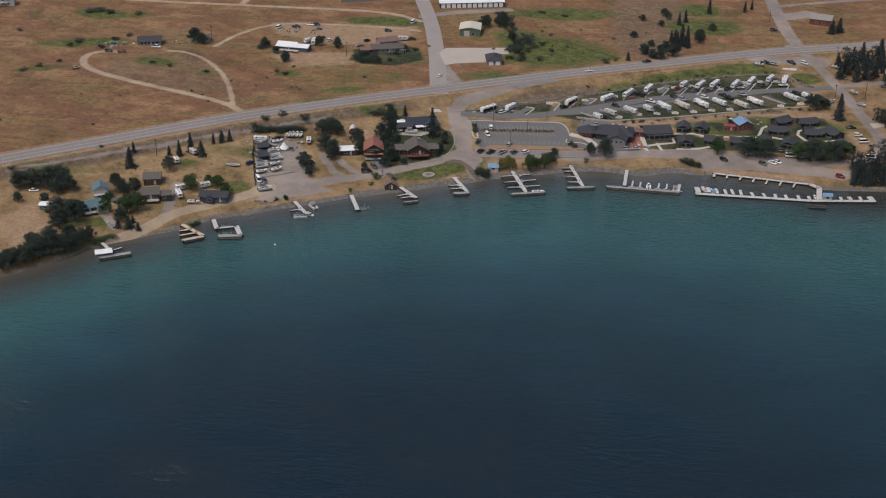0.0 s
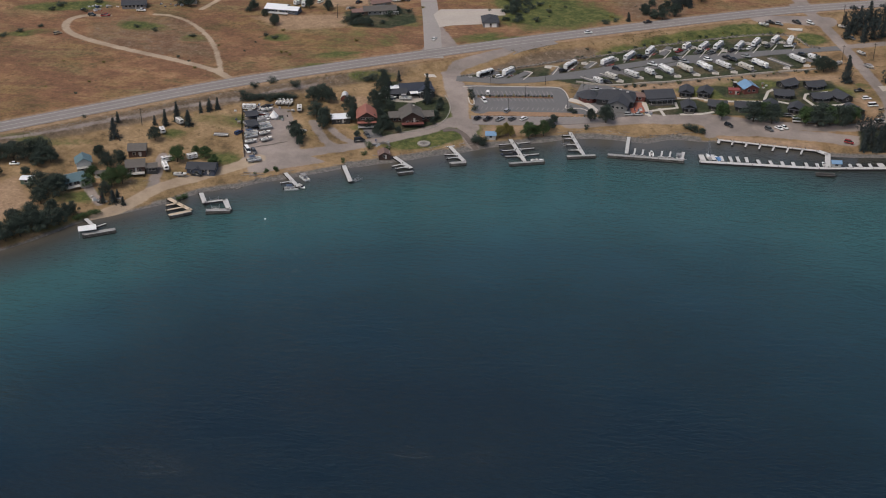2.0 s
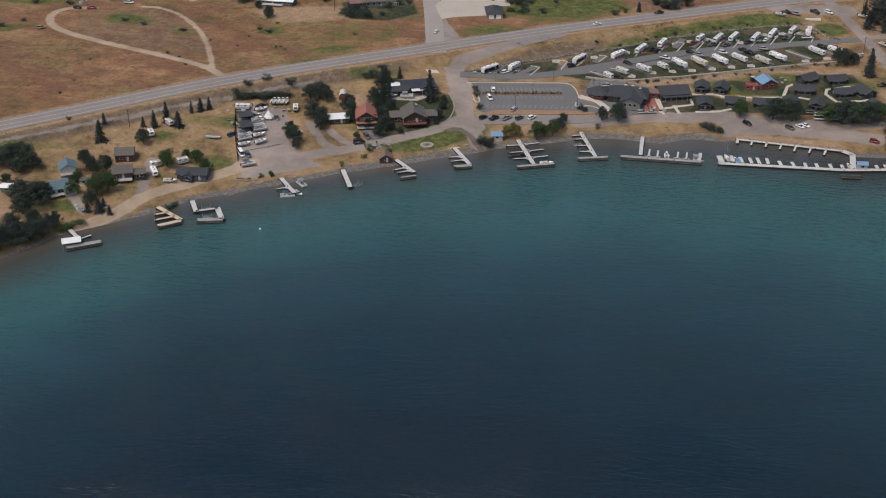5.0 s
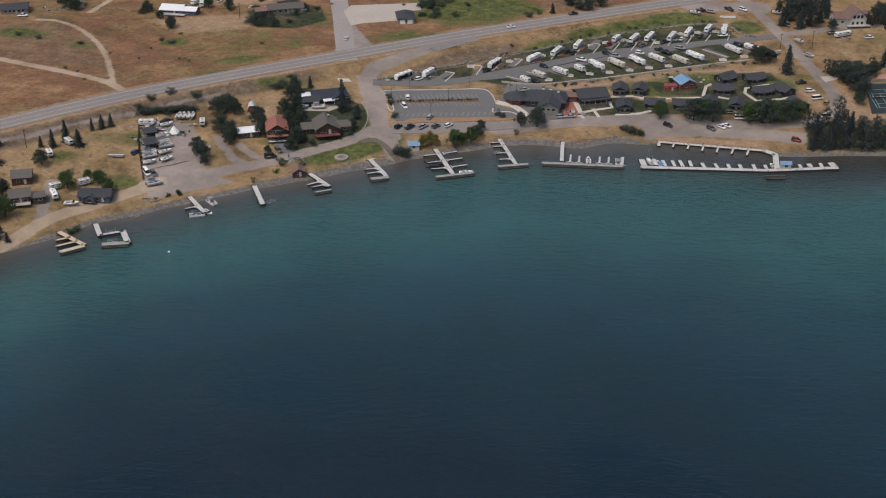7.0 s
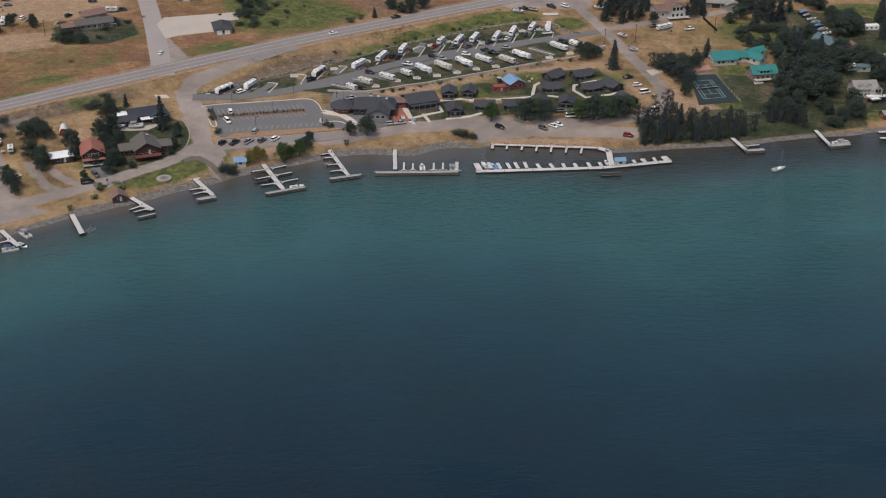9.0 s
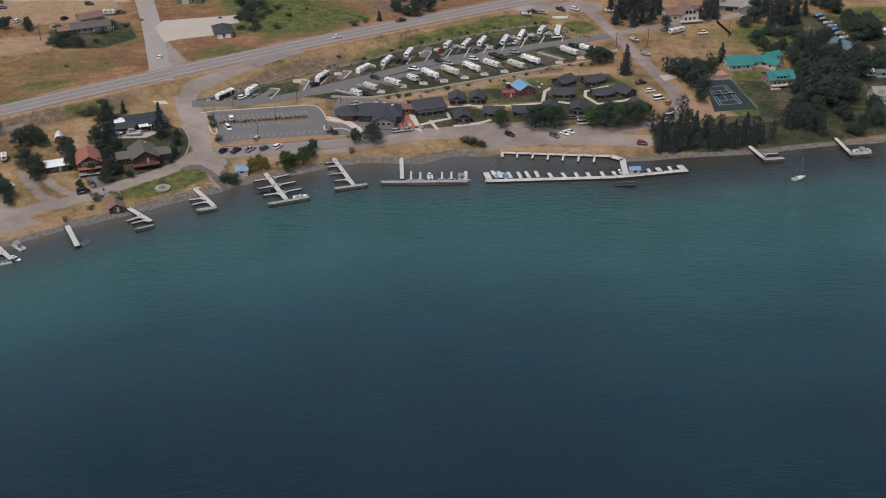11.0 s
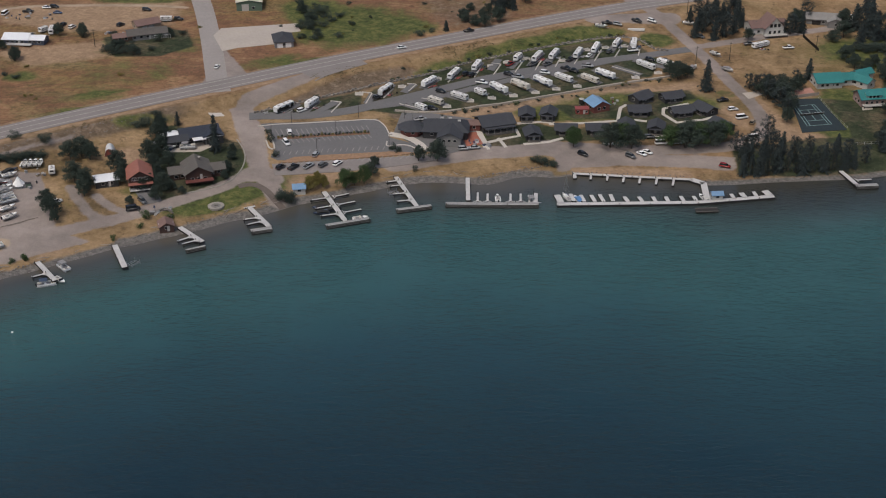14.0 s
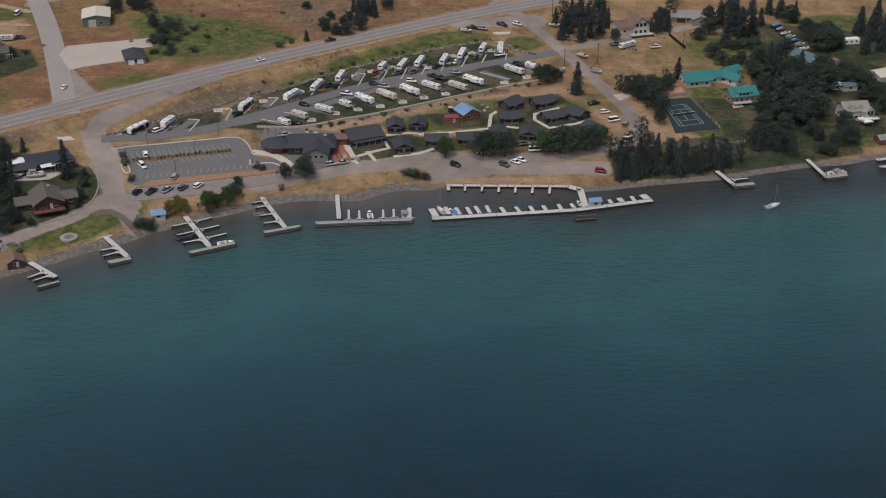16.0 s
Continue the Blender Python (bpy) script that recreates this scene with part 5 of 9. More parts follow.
def pier(label, walks, fingers=(), fronts=(), name="dock", cedar=False, z=1.0, float_=False, posts=True):
    """A dock: walkways, fingers and a boarded front, each a part, on piles."""
    (x0, y0) = walks[0][0]
    e = thing(name, x0, y0, 0, label, "dock", "docks along the shore", z=0.0)
    z = z if "marina" in name else 1.55
    mat_ = M_NEW_PLANK if cedar else M_PONTOON if "marina" in name else M_PLANK

    def run(a, b, w, pname, drop=0.55):
        high = z
        L = math.hypot(b[0] - a[0], b[1] - a[1])
        t = math.degrees(math.atan2(b[1] - a[1], b[0] - a[0]))
        ob = part(pname, boxes((0, 0, 0.06, L, w, 0.08)), mat_, e)
        ob.matrix_basis = pose((a[0] + b[0]) / 2 - x0, (a[1] + b[1]) / 2 - y0, high - 0.14, 0, 0, t)
        beam = boxes((0, w / 2 - 0.06, -drop, L, 0.16, drop - 0.004), (0, 0.06 - w / 2, -drop, L, 0.16, drop - 0.004), (L / 2 - 0.06, 0, -drop, 0.16, w, drop - 0.004), (0.06 - L / 2, 0, -drop, 0.16, w, drop - 0.004))
        part("beam", beam, M_PILE, ob)
        if posts:
            k = max(1, int(L / 6))
            for i in range(k + 1):
                s = 1 if i % 2 else -1
                shared("dock_post", ("pile",), pile_mesh, M_PILE, ob, -L / 2 + 0.3 + (L - 0.6) * i / k, s * (w / 2 + 0.12), 0)
        return ob, L, t
    slim = 1.0 if "marina" in name else 0.78
    for a, b, w in walks:
        run(a, b, w * slim, "walkway")
    for a, b, w in fingers:
        run(a, b, w * slim, "finger")
        root, tip = (b, a) if min(near_seg(b, q) for q in walks) < min(near_seg(a, q) for q in walks) else (a, b)
        host = min(list(walks) + list(fronts), key=lambda q: near_seg(root, q))
        if "marina" not in name:
            fillets(e, root, tip, w * slim, host, mat_, x0, y0, z)
    for a, b, w in fronts:
        ob, L, t = run(a, b, w, "front_walkway", 0.95)
        if "marina" not in name and not cedar:
            ob.data.materials[0] = M_FRONT
        s = -1 if math.cos(radians(t)) > 0 else 1
        # wet front boarding, its black also standing in for shade and reflection under the dock
        part("skirt", boxes((0, s * (w / 2 + 0.12), -z - 0.1, L, 0.1, z + 0.08)), M_RUBBER, ob, "dark wet front skirt, blackened for the shade and reflection below the dock")
        if "marina" not in name:
            part("edge_board", boxes((0, s * (w / 2 - 0.02), 0.144, L, 0.22, 0.1)), M_PLANK, ob)
            for low in (-0.34, -0.86):
                part("breakwater_board", boxes((0, s * (w / 2 + 0.22), low, L, 0.08, 0.18)), M_OLD_BOARD, ob)
    return e


def near_seg(p, seg):
    (ax, ay), (bx, by), w = seg
    dx, dy = bx - ax, by - ay
    t = max(0, min(1, ((p[0] - ax) * dx + (p[1] - ay) * dy) / max(dx * dx + dy * dy, 1e-6)))
    return math.hypot(p[0] - ax - t * dx, p[1] - ay - t * dy)


def fillets(e, root, tip, w, host, mat_, x0, y0, z):
    """Curved corner decking on both sides of a finger's root."""
    if math.hypot(tip[0] - root[0], tip[1] - root[1]) < 5:
        return
    out = Vector((tip[0] - root[0], tip[1] - root[1])).normalized()
    along = Vector((host[1][0] - host[0][0], host[1][1] - host[0][1])).normalized()
    edge = Vector(root) + out * max(0.0, 0.39 * host[2] - near_seg(root, host))
    for s in (-1, 1):
        side = along * s
        r = 1.5
        base = edge + side * (w / 2 - 0.05)
        ring = [base]
        for i in range(6):
            a = math.pi / 2 * i / 5
            ring.append(base + side * (r * (1 - math.sin(a))) + out * (r * (1 - math.cos(a))))
        bm = bmesh.new()
        low = [bm.verts.new((p.x - x0, p.y - y0, z - 0.30)) for p in ring]
        top = [bm.verts.new((p.x - x0, p.y - y0, z - 0.004)) for p in ring]
        bm.faces.new(top)
        bm.faces.new(low[::-1])
        for i in range(len(ring)):
            j = (i + 1) % len(ring)
            bm.faces.new((low[i], low[j], top[j], top[i]))
        bmesh.ops.recalc_face_normals(bm, faces=bm.faces)
        part("corner_deck", bm, mat_, e)


def pile_mesh():
    bm = bmesh.new()
    rod(bm, (0, 0, -3.0), (0, 0, 0.75), 0.13, seg=7)
    return bm


GREY_DOCK = "weathered grey plank dock standing on dark piles"
pier(GREY_DOCK, [((-120.4, -31.6), (-113.1, -48.3), 2.6)])
pier(GREY_DOCK + " with one finger", [((-145.4, -44.3), (-135.5, -57.8), 2.4)], [((-144.4, -55.4), (-139.7, -52.6), 0.95)])
pier(GREY_DOCK + " with boarded front", [((-99.0, -17.3), (-88.5, -29.0), 2.6)], [((-97.9, -28.5), (-93.0, -24.6), 1.1), ((-95.7, -30.7), (-90.8, -27.7), 0.95)], [((-93.6, -35.4), (-87.0, -32.0), 0.95)])
pier(GREY_DOCK + " with three fingers", [((-74.7, -0.8), (-65.1, -17.0), 2.6), ((-76.8, -1.3), (-72.7, 0.5), 1.4)], [((-75.8, -11.0), (-70.5, -9.2), 0.95), ((-74.0, -15.2), (-68.6, -12.4), 0.95)], [((-71.7, -20.2), (-64.2, -17.5), 2.2)])
pier("large grey plank dock with seven fingers and a boarded front", [((-47.0, 13.4), (-36.6, -12.5), 2.6)],
     [((-51.7, 5.7), (-44.4, 8.2), 0.95), ((-49.1, -1.6), (-41.9, 1.3), 0.95), ((-46.6, -7.8), (-39.7, -5.9), 1.0), ((-42.9, 8.7), (-36.9, 11.7), 0.95), ((-40.6, 1.8), (-34.0, 4.7), 0.95), ((-38.0, -5.0), (-31.2, -2.1), 0.95)],
     [((-43.9, -15.7), (-27.6, -9.7), 1.7)])
pier("grey plank dock with four fingers and a boarded front", [((-18.7, 27.2), (-9.8, 0.3), 2.4)],
     [((-22.4, 22.2), (-17.2, 24.0), 0.95), ((-20.9, 18.2), (-15.8, 19.8), 0.95), ((-19.3, 11.1), (-13.6, 12.6), 0.95), ((-17.6, 4.7), (-11.7, 6.1), 0.95)],
     [((-17.6, -2.6), (-4.1, 1.2), 1.7)])
pier("long grey floating dock joined to the shore by a walkway", [((10.5, 26.3), (10.4, 5.6), 2.2)],
     [((14.3, 12.6), (14.1, 4.6), 1.1), ((18.2, 11.6), (18.0, 4.6), 1.1), ((27.3, 11.5), (27.0, 4.6), 1.1), ((31.3, 11.5), (31.0, 4.6), 1.1), ((37.4, 12.0), (36.8, 3.6), 2.0)],
     [((1.5, 2.9), (37.9, 2.4), 2.1)])
marina_fingers = [((51.2, 12.5), (52.0, 6.0), 1.6), ((55.1, 11.5), (56.1, 5.5), 1.6), ((59.3, 11.5), (60.3, 5.5), 1.5), ((62.7, 12.0), (63.8, 5.5), 1.5), ((67.0, 12.0), (67.6, 6.0), 1.5),
                  ((72.3, 10.0), (73.3, 5.5), 1.6), ((78.0, 9.9), (79.0, 5.5), 1.5), ((83.6, 9.9), (84.2, 5.5), 1.5), ((88.7, 9.9), (89.3, 5.5), 1.6), ((94.7, 10.4), (95.3, 5.9), 1.5), ((99.8, 10.4), (100.4, 5.9), 1.5),
                  ((115.1, 12.4), (115.7, 7.9), 1.5), ((119.3, 13.4), (120.1, 8.9), 2.2), ((124.4, 14.4), (125.0, 9.9), 1.5), ((129.1, 15.4), (130.5, 10.9), 3.0), ((45.8, 11.5), (47.0, 4.1), 2.6)]
pier("long pale concrete marina pontoon with many short fingers", [((106.0, 22.9), (104.7, 6.4), 2.6)], marina_fingers,
     [((45.1, 3.3), (100.2, 4.9), 2.4), ((100.2, 4.9), (131.8, 10.4), 2.4)], name="marina_dock")
pier("pale inner marina walkway with seven short fingers", [((53.8, 31.6), (102.0, 25.7), 1.7), ((101.6, 25.9), (106.1, 22.1), 3.0)],
     [((54.5, 31.2), (54.3, 27.0), 1.4), ((61.3, 30.7), (60.6, 25.9), 0.9), ((68.1, 30.2), (67.1, 24.8), 0.9), ((74.6, 29.1), (73.5, 23.3), 0.9), ((81.1, 28.0), (79.9, 22.2), 0.9), ((87.9, 27.5), (86.5, 21.2), 0.9), ((94.6, 26.4), (93.1, 20.1), 0.9)], name="marina_walkway")
pier(GREY_DOCK + " shaped like an F", [((164.2, 32.9), (167.3, 19.3), 2.4)], [((168.3, 24.0), (174.7, 24.9), 1.0)], [((166.5, 18.9), (175.7, 20.0), 2.2)])
pier(GREY_DOCK + " with a wide end", [((204.9, 40.3), (206.5, 23.8), 2.2)], [], [((205.6, 22.8), (215.7, 24.5), 2.6)])
pier(GREY_DOCK + " beside a shingle beach", [((233.4, 36.6), (243.9, 38.9), 2.4), ((231.8, 30.0), (240.2, 30.3), 2.2)])
pier("grey dock with a white canopy over its slip", [((-217.5, -105.6), (-210.5, -112.2), 2.2)], [((-209.9, -112.1), (-207.0, -108.4), 0.95)], [((-212.8, -119.9), (-200.9, -112.6), 2.4)])
pier("new tan cedar dock with three fingers", [((-189.3, -79.9), (-175.4, -89.6), 2.6)], [((-188.0, -87.0), (-183.1, -83.7), 1.5), ((-186.2, -91.7), (-179.1, -86.7), 1.5)], [((-183.1, -96.2), (-175.2, -90.1), 2.2)], cedar=True)
pier("pale C-shaped dock round a boat lift", [((-176.8, -72.0), (-171.7, -81.5), 2.6), ((-172.1, -81.1), (-163.6, -76.8), 1.8), ((-164.2, -76.3), (-158.9, -86.2), 3.0)], [], [((-168.8, -88.6), (-158.4, -86.1), 2.4)])


def canopy_frame(x, y, turn, L, W, roof_mat, label):
    """A roof on posts over a boat slip."""
    e = thing("boat_canopy", x, y, turn, label, "canopy", z=0.0)
    bm = bmesh.new()
    extruded(bm, [(-L / 2, 3.0), (L / 2, 3.0), (L / 2, 3.12), (-L / 2, 3.12)], W)
    for v in bm.verts:
        v.co.z += 0.35 * (1 - abs(v.co.y) / (W / 2))
    bmesh.ops.bevel(bm, geom=list(bm.edges), offset=0.03, segments=1, affect="EDGES")
    part("roof", bm, roof_mat, e)
    for sx in (-1, 1):
        for sy in (-1, 1):
            part("post", boxes((sx * (L / 2 - 0.3), sy * (W / 2 - 0.2), -2.0, 0.14, 0.14, 5.0)), M_STEEL, e)
    part("frame", boxes((0, W / 2 - 0.1, 2.85, L, 0.12, 0.14), (0, 0.1 - W / 2, 2.85, L, 0.12, 0.14)), M_STEEL, e)
    return e


canopy_frame(-211.8, -116.6, 27, 7.6, 5.0, M_WHITE, "white flat canopy on steel posts over a boat slip")


def boat_lift(at, turn):
    x, y = at
    e = thing("boat_lift", x, y, turn, "steel boat lift frame standing in shallow water", "boat lift", "boat lifts", z=0.0)
    for sx in (-1, 1):
        for sy in (-1, 1):
            part("post", boxes((sx * 1.9, sy * 1.4, -2.2, 0.12, 0.12, 4.0)), M_STEEL, e)
    for sy in (-1, 1):
        part("side_beam", boxes((0, sy * 1.4, 0.5, 3.9, 0.1, 0.14)), M_STEEL, e)
        part("cradle", boxes((0, sy * 0.6, 0.45, 3.6, 0.14, 0.1)), M_PLANK, e)
    for sx in (-1, 1):
        part("cross_beam", boxes((sx * 1.9, 0, 0.5, 0.1, 2.8, 0.14)), M_STEEL, e)
    return e


boat_lift((-111.1, -43.8), 55)
boat_lift((-166.1, -83.7), 20)
boat_lift((-169.1, -76.5), 20)
boat_lift((-19.4, 14.2), 20)

# moored boats
boat((-138.5, -58.4), 18, "pontoon", cover="navy")
boat((-134.6, -55.6), -40, "runabout")
boat((-135.5, -46.4), -48, "pontoon", cover="grey")
boat((-46.6, -3.3), 190, "runabout", "navy", "black")
boat((-47.6, 1.5), 190, "runabout", "navy", "black")
boat((-42.8, -0.9), 190, "runabout", "navy", "black")
boat((-31.4, -7.6), 18, "runabout")
boat((22.2, 9.7), 92, "runabout")
boat((35.4, 8.2), 88, "pontoon", cover="grey")
boat((49.5, 10.2), 112, "sail", label="white sailboat with bare mast in a marina slip")
boat((53.8, 8.7), 112, "runabout", "white", "blue")
boat((103.8, 10.1), 112, "runabout")
boat((177.2, 1.4), 25, "sail", label="white sailboat with bare mast at a mooring")
boat((211.6, 28.4), 15, "runabout")
boat((213.7, 27.7), 15, "pontoon", cover="grey")


def hut(x, y, turn, L, W, H, rise, wall, roof, label, z=None, name="kiosk"):
    e = thing(name, x, y, turn, label, "hut", z=z)
    wing(e, 0, 0, 0, L, W, H, rise, wall, roof, 0.4, ends=1, sides=1)
    add_door(e, L / 2, 0.6, 0.05, 90)
    return e


hut(*(108.5, 7.9), 4, 4.2, 3.0, 2.3, 0.9, "white", "blue", "white fuel hut with blue metal roof on the marina pontoon", z=1.01)
hut(*(-56.7, 12.9), 8, 4.8, 4.2, 2.2, 1.2, "white", "blue", "small kiosk with bright blue metal roof near the beach")
hut(*(-104.0, -17.7), -72, 5.6, 5.4, 2.0, 1.5, "log", "mauve", "small brown boathouse with mauve-brown roof on the beach", name="boathouse")


def swim_float(x, y, turn, L):
    e = thing("floating_breakwater", x, y, turn, "low dark floating tyre breakwater off the marina", "float", z=0.0)
    part("deck", boxes((0, 0, 0.28, L, 3.2, 0.5)), M_PILE, e)
    for i in range(5):
        bm = bmesh.new()
        rod(bm, (-L / 2 + L * (i + 0.5) / 5, -1.15, 0.1), (-L / 2 + L * (i + 0.5) / 5, 1.15, 0.1), 0.34, seg=9)
        part("drum", bm, M_RUBBER, e)
    part("rail", boxes((0, -1.5, 0.78, L, 0.12, 0.16), (0, 1.5, 0.78, L, 0.12, 0.16)), M_OLD_BOARD, e)


swim_float(103.1, -1.4, 3, 8.8)
bx, by = (-141.5, -89.7)
e = thing("mooring_buoy", bx, by, 0, "small white mooring buoy floating on the lake", "buoy", z=0.0)
bm = bmesh.new()
bmesh.ops.create_uvsphere(bm, u_segments=14, v_segments=9, radius=0.42)
part("float", bm, M_WHITE, e, smooth=True)
bm = bmesh.new()
rod(bm, (0, 0, 0.38), (0, 0, 0.62), 0.05, seg=6)
part("ring", bm, M_STEEL, e)

# ---- car park, camping park, cabins ----
lot = slab("parking_lot", [(-78.2, 66.2), (-68.8, 68.2), (-44.9, 72.4), (-28.4, 75.5), (-24.8, 70.1), (-22.1, 62.6), (-22.5, 59.1), (-11.6, 53.6), (-7.5, 47.2), (-19.6, 43.9), (-42.7, 39.5), (-67.7, 35.6), (-70.8, 38.0), (-69.5, 45.3), (-72.3, 56.6)], 0.2, M_DARK_ASPHALT, "grey asphalt car park with painted stalls", "car park")
row = slab("parking_row", [(-69.7, 32.2), (-42.6, 37.7), (-5.6, 45.4), (3.8, 45.5), (-0.9, 40.9), (-19.4, 35.0), (-42.0, 28.5), (-67.4, 23.4)], 0.2, M_ASPHALT, "asphalt parking row along the beach", "car park")
park_road = ribbon("road_park", [(-83.9, 73.1), (-59.8, 75.6), (-40.6, 81.9), (-26.1, 91.4), (-8.6, 101.4), (12.0, 114.3), (33.4, 127.0), (57.9, 136.0), (83.1, 145.2), (106.0, 153.1), (122.1, 159.2)], 3.1, 0.2, M_DARK_ASPHALT, "dark asphalt lane through the camping park", "road", cross=2)
turn_in = ribbon("road_turn_in", [(-38.1, 130.5), (-50.6, 120.9), (-61.4, 110.5)], 5.2, 0.17, M_ASPHALT, "asphalt turn-in from the highway", "road", cross=2)
ribbon("road_back_lane", [(-30.9, 86.5), (-11.0, 93.9), (11.9, 106.5), (38.5, 123.4), (57.5, 130.8), (83.0, 143.8)], 2.0, 0.21, M_DARK_ASPHALT, "dark asphalt back lane in the camping park", "road", cross=2)
apron = slab("pavement_apron", [(-112.8, 162.4), (-110.5, 172.9), (-73.2, 181.4), (-70.4, 170.0), (-75.0, 168.3), (-73.0, 154.2), (-99.0, 145.8), (-105.3, 141.2)], 0.14, M_PAD, "pale concrete yard in front of a small garage", "pavement")
slab("pavement_driveway", [(138.2, 107.9), (146.4, 110.0), (146.9, 106.3), (140.0, 101.3)], 0.14, M_PAD, "pale concrete driveway end", "pavement")

slab("pavement_office_yard", [(-20.9, 62.7), (-17.8, 82.1), (-5.9, 82.5), (13.3, 77.7), (16.0, 66.1), (10.9, 49.2), (1.4, 45.5), (-6.3, 47.6)], 0.13, M_DARK_ASPHALT, "grey asphalt yard round the park office", "yard")
M_OLD_RAMP = surface("old_brown_slipway", (0.125, 0.100, 0.085), 0.9, var=0.25, fine=1.0, coarse=0.1, bump=0.3, world_space=True)
ribbon("road_slipway", [(-80.9, 13.6), (-76.7, 15.6), (-73.1, 15.1), (-68.9, 11.1), (-65.7, 5.8), (-62.0, 0.9)], 1.4, 0.13, M_OLD_RAMP, "old dark brown slipway curving down to the lake", "road", cross=2, step=2.5)
M_STALL = surface("faded_stall_paint", (0.275, 0.262, 0.246), 0.8, var=0.3, fine=2.0, bump=0.0, world_space=True)


# painted stalls, one line each
def stall_lines(a, b, count, lean, reach, parent, w=0.045):
    """A row of short painted lines between a and b."""
    for i in range(count):
        t = i / (count - 1)
        x, y = a[0] + (b[0] - a[0]) * t, a[1] + (b[1] - a[1]) * t
        c, s = math.cos(radians(lean)), math.sin(radians(lean))
        ribbon("stall_line", [(x, y), (x + c * reach / 2, y + s * reach / 2), (x + c * reach, y + s * reach)], w, 0.24, M_STALL, parent=parent, cross=1, smoothing=False, deep=0.02)


stall_lines((-69.5, 57.0), (-31.1, 64.4), 19, 112, 4.8, lot)
stall_lines((-68.8, 54.1), (-32.2, 61.8), 18, -62, 4.8, lot)
stall_lines((-67.2, 30.6), (-14.9, 41.5), 24, 62, 4.6, row)
stall_lines((-65.9, 40.1), (-22.1, 48.3), 18, 80, 3.4, lot)


def kerb(pts, label="pale concrete kerb", half=0.16, lift=0.32, mat_=None, name="kerb"):
    return ribbon(name, pts, half, lift, mat_ or M_CONCRETE, label, "kerb", cross=1, step=2.5)


kerb([(-79.1, 63.6), (-68.7, 67.2), (-44.8, 71.4), (-28.9, 75.5), (-24.8, 70.1), (-22.6, 62.1)], half=0.2, lift=0.4)
kerb([(-74.5, 59.4), (-69.2, 45.3), (-71.9, 44.0), (-74.1, 51.5)], half=0.25, lift=0.4)
kerb([(-22.6, 62.1), (-14.1, 59.5), (-9.2, 53.7), (-6.8, 49.0)], "pale concrete footpath beside the office", 1.7, 0.26)
kerb([(-23.3, 55.1), (-23.6, 50.2), (-15.2, 53.5), (-9.1, 47.6)], half=0.25, lift=0.4)
# planted strip with shrubs down the middle of the car park
strip = slab("planting_strip", [(-69.8, 55.0), (-31.0, 62.9), (-30.7, 61.1), (-69.6, 53.0)], 0.34, surface("bark_mulch", (0.21, 0.12, 0.075), 0.95, var=0.3, fine=2.0, world_space=True), "narrow bark-mulched planting strip between stall rows", "planting bed")
slab("planting_bank", [(-66.6, 33.5), (-61.2, 38.8), (-22.0, 46.5), (-10.3, 46.2), (-19.6, 43.4), (-42.6, 38.1)], 0.30, surface("dry_bank", (0.30, 0.185, 0.11), 0.95, var=0.3, fine=1.2, world_space=True), "dry brown planted bank below the car park", "planting bed")
sa, sb = (-69.2, 54.1), (-31.5, 62.1)
for i in range(26):
    t = i / 25
    tree((sa[0] + (sb[0] - sa[0]) * t, sa[1] + (sb[1] - sa[1]) * t), 1.5 + 0.7 * ((i * 7) % 5) / 5, "darkbush" if i % 3 else "drybush", 0.62, "in the car park strip")

# camping pads with pale kerb strips
def pad(a, b, w=3.6):
    ribbon("camping_pad", [a, ((a[0] + b[0]) / 2, (a[1] + b[1]) / 2), b], w / 2, 0.24, M_DARK_ASPHALT, "asphalt camping pad", "pad", cross=1, smoothing=False)


def strip_line(a, b, half=0.22):
    ribbon("kerb_strip", [a, ((a[0] + b[0]) / 2, (a[1] + b[1]) / 2), b], half, 0.34, M_CONCRETE, "pale concrete strip beside a camping pad", "kerb", cross=1, smoothing=False)


for a, b in (((-55.1, 79.0), (-47.3, 90.0)), ((-33.5, 89.6), (-31.0, 99.9)), ((-17.5, 102.1), (-12.6, 111.2)), ((-71.6, 76.8), (-63.8, 87.0)), ((-61.2, 77.6), (-55.6, 91.0)),
             ((-28.8, 96.7), (-22.7, 110.5)), ((-9.2, 106.6), (-2.0, 117.8)), ((3.2, 116.3), (8.0, 130.3)), ((14.3, 123.1), (18.6, 138.1)), ((22.9, 129.1), (27.4, 142.4)),
             ((32.3, 131.5), (38.7, 147.5)), ((41.8, 134.4), (48.8, 151.6)), ((49.4, 136.9), (56.9, 154.2)), ((60.3, 138.8), (69.0, 156.9)), ((71.3, 146.0), (78.1, 164.5)), ((82.1, 153.4), (89.1, 170.2)), ((92.6, 155.3), (97.0, 173.0)),
             ((-17.3, 90.8), (-5.9, 84.2)), ((-9.8, 97.9), (1.6, 90.5)), ((-2.2, 102.9), (12.2, 95.4)), ((11.9, 108.9), (21.0, 101.9)), ((20.3, 115.0), (31.0, 103.3)), ((30.4, 119.5), (42.2, 107.0)), ((42.4, 122.3), (51.9, 111.8)), ((52.4, 126.7), (62.2, 117.0)), ((64.5, 126.0), (74.1, 116.3)), ((72.4, 132.7), (82.1, 122.2)), ((82.2, 137.1), (94.3, 127.1)), ((92.9, 144.9), (111.3, 133.9))):
    pad(a, b)
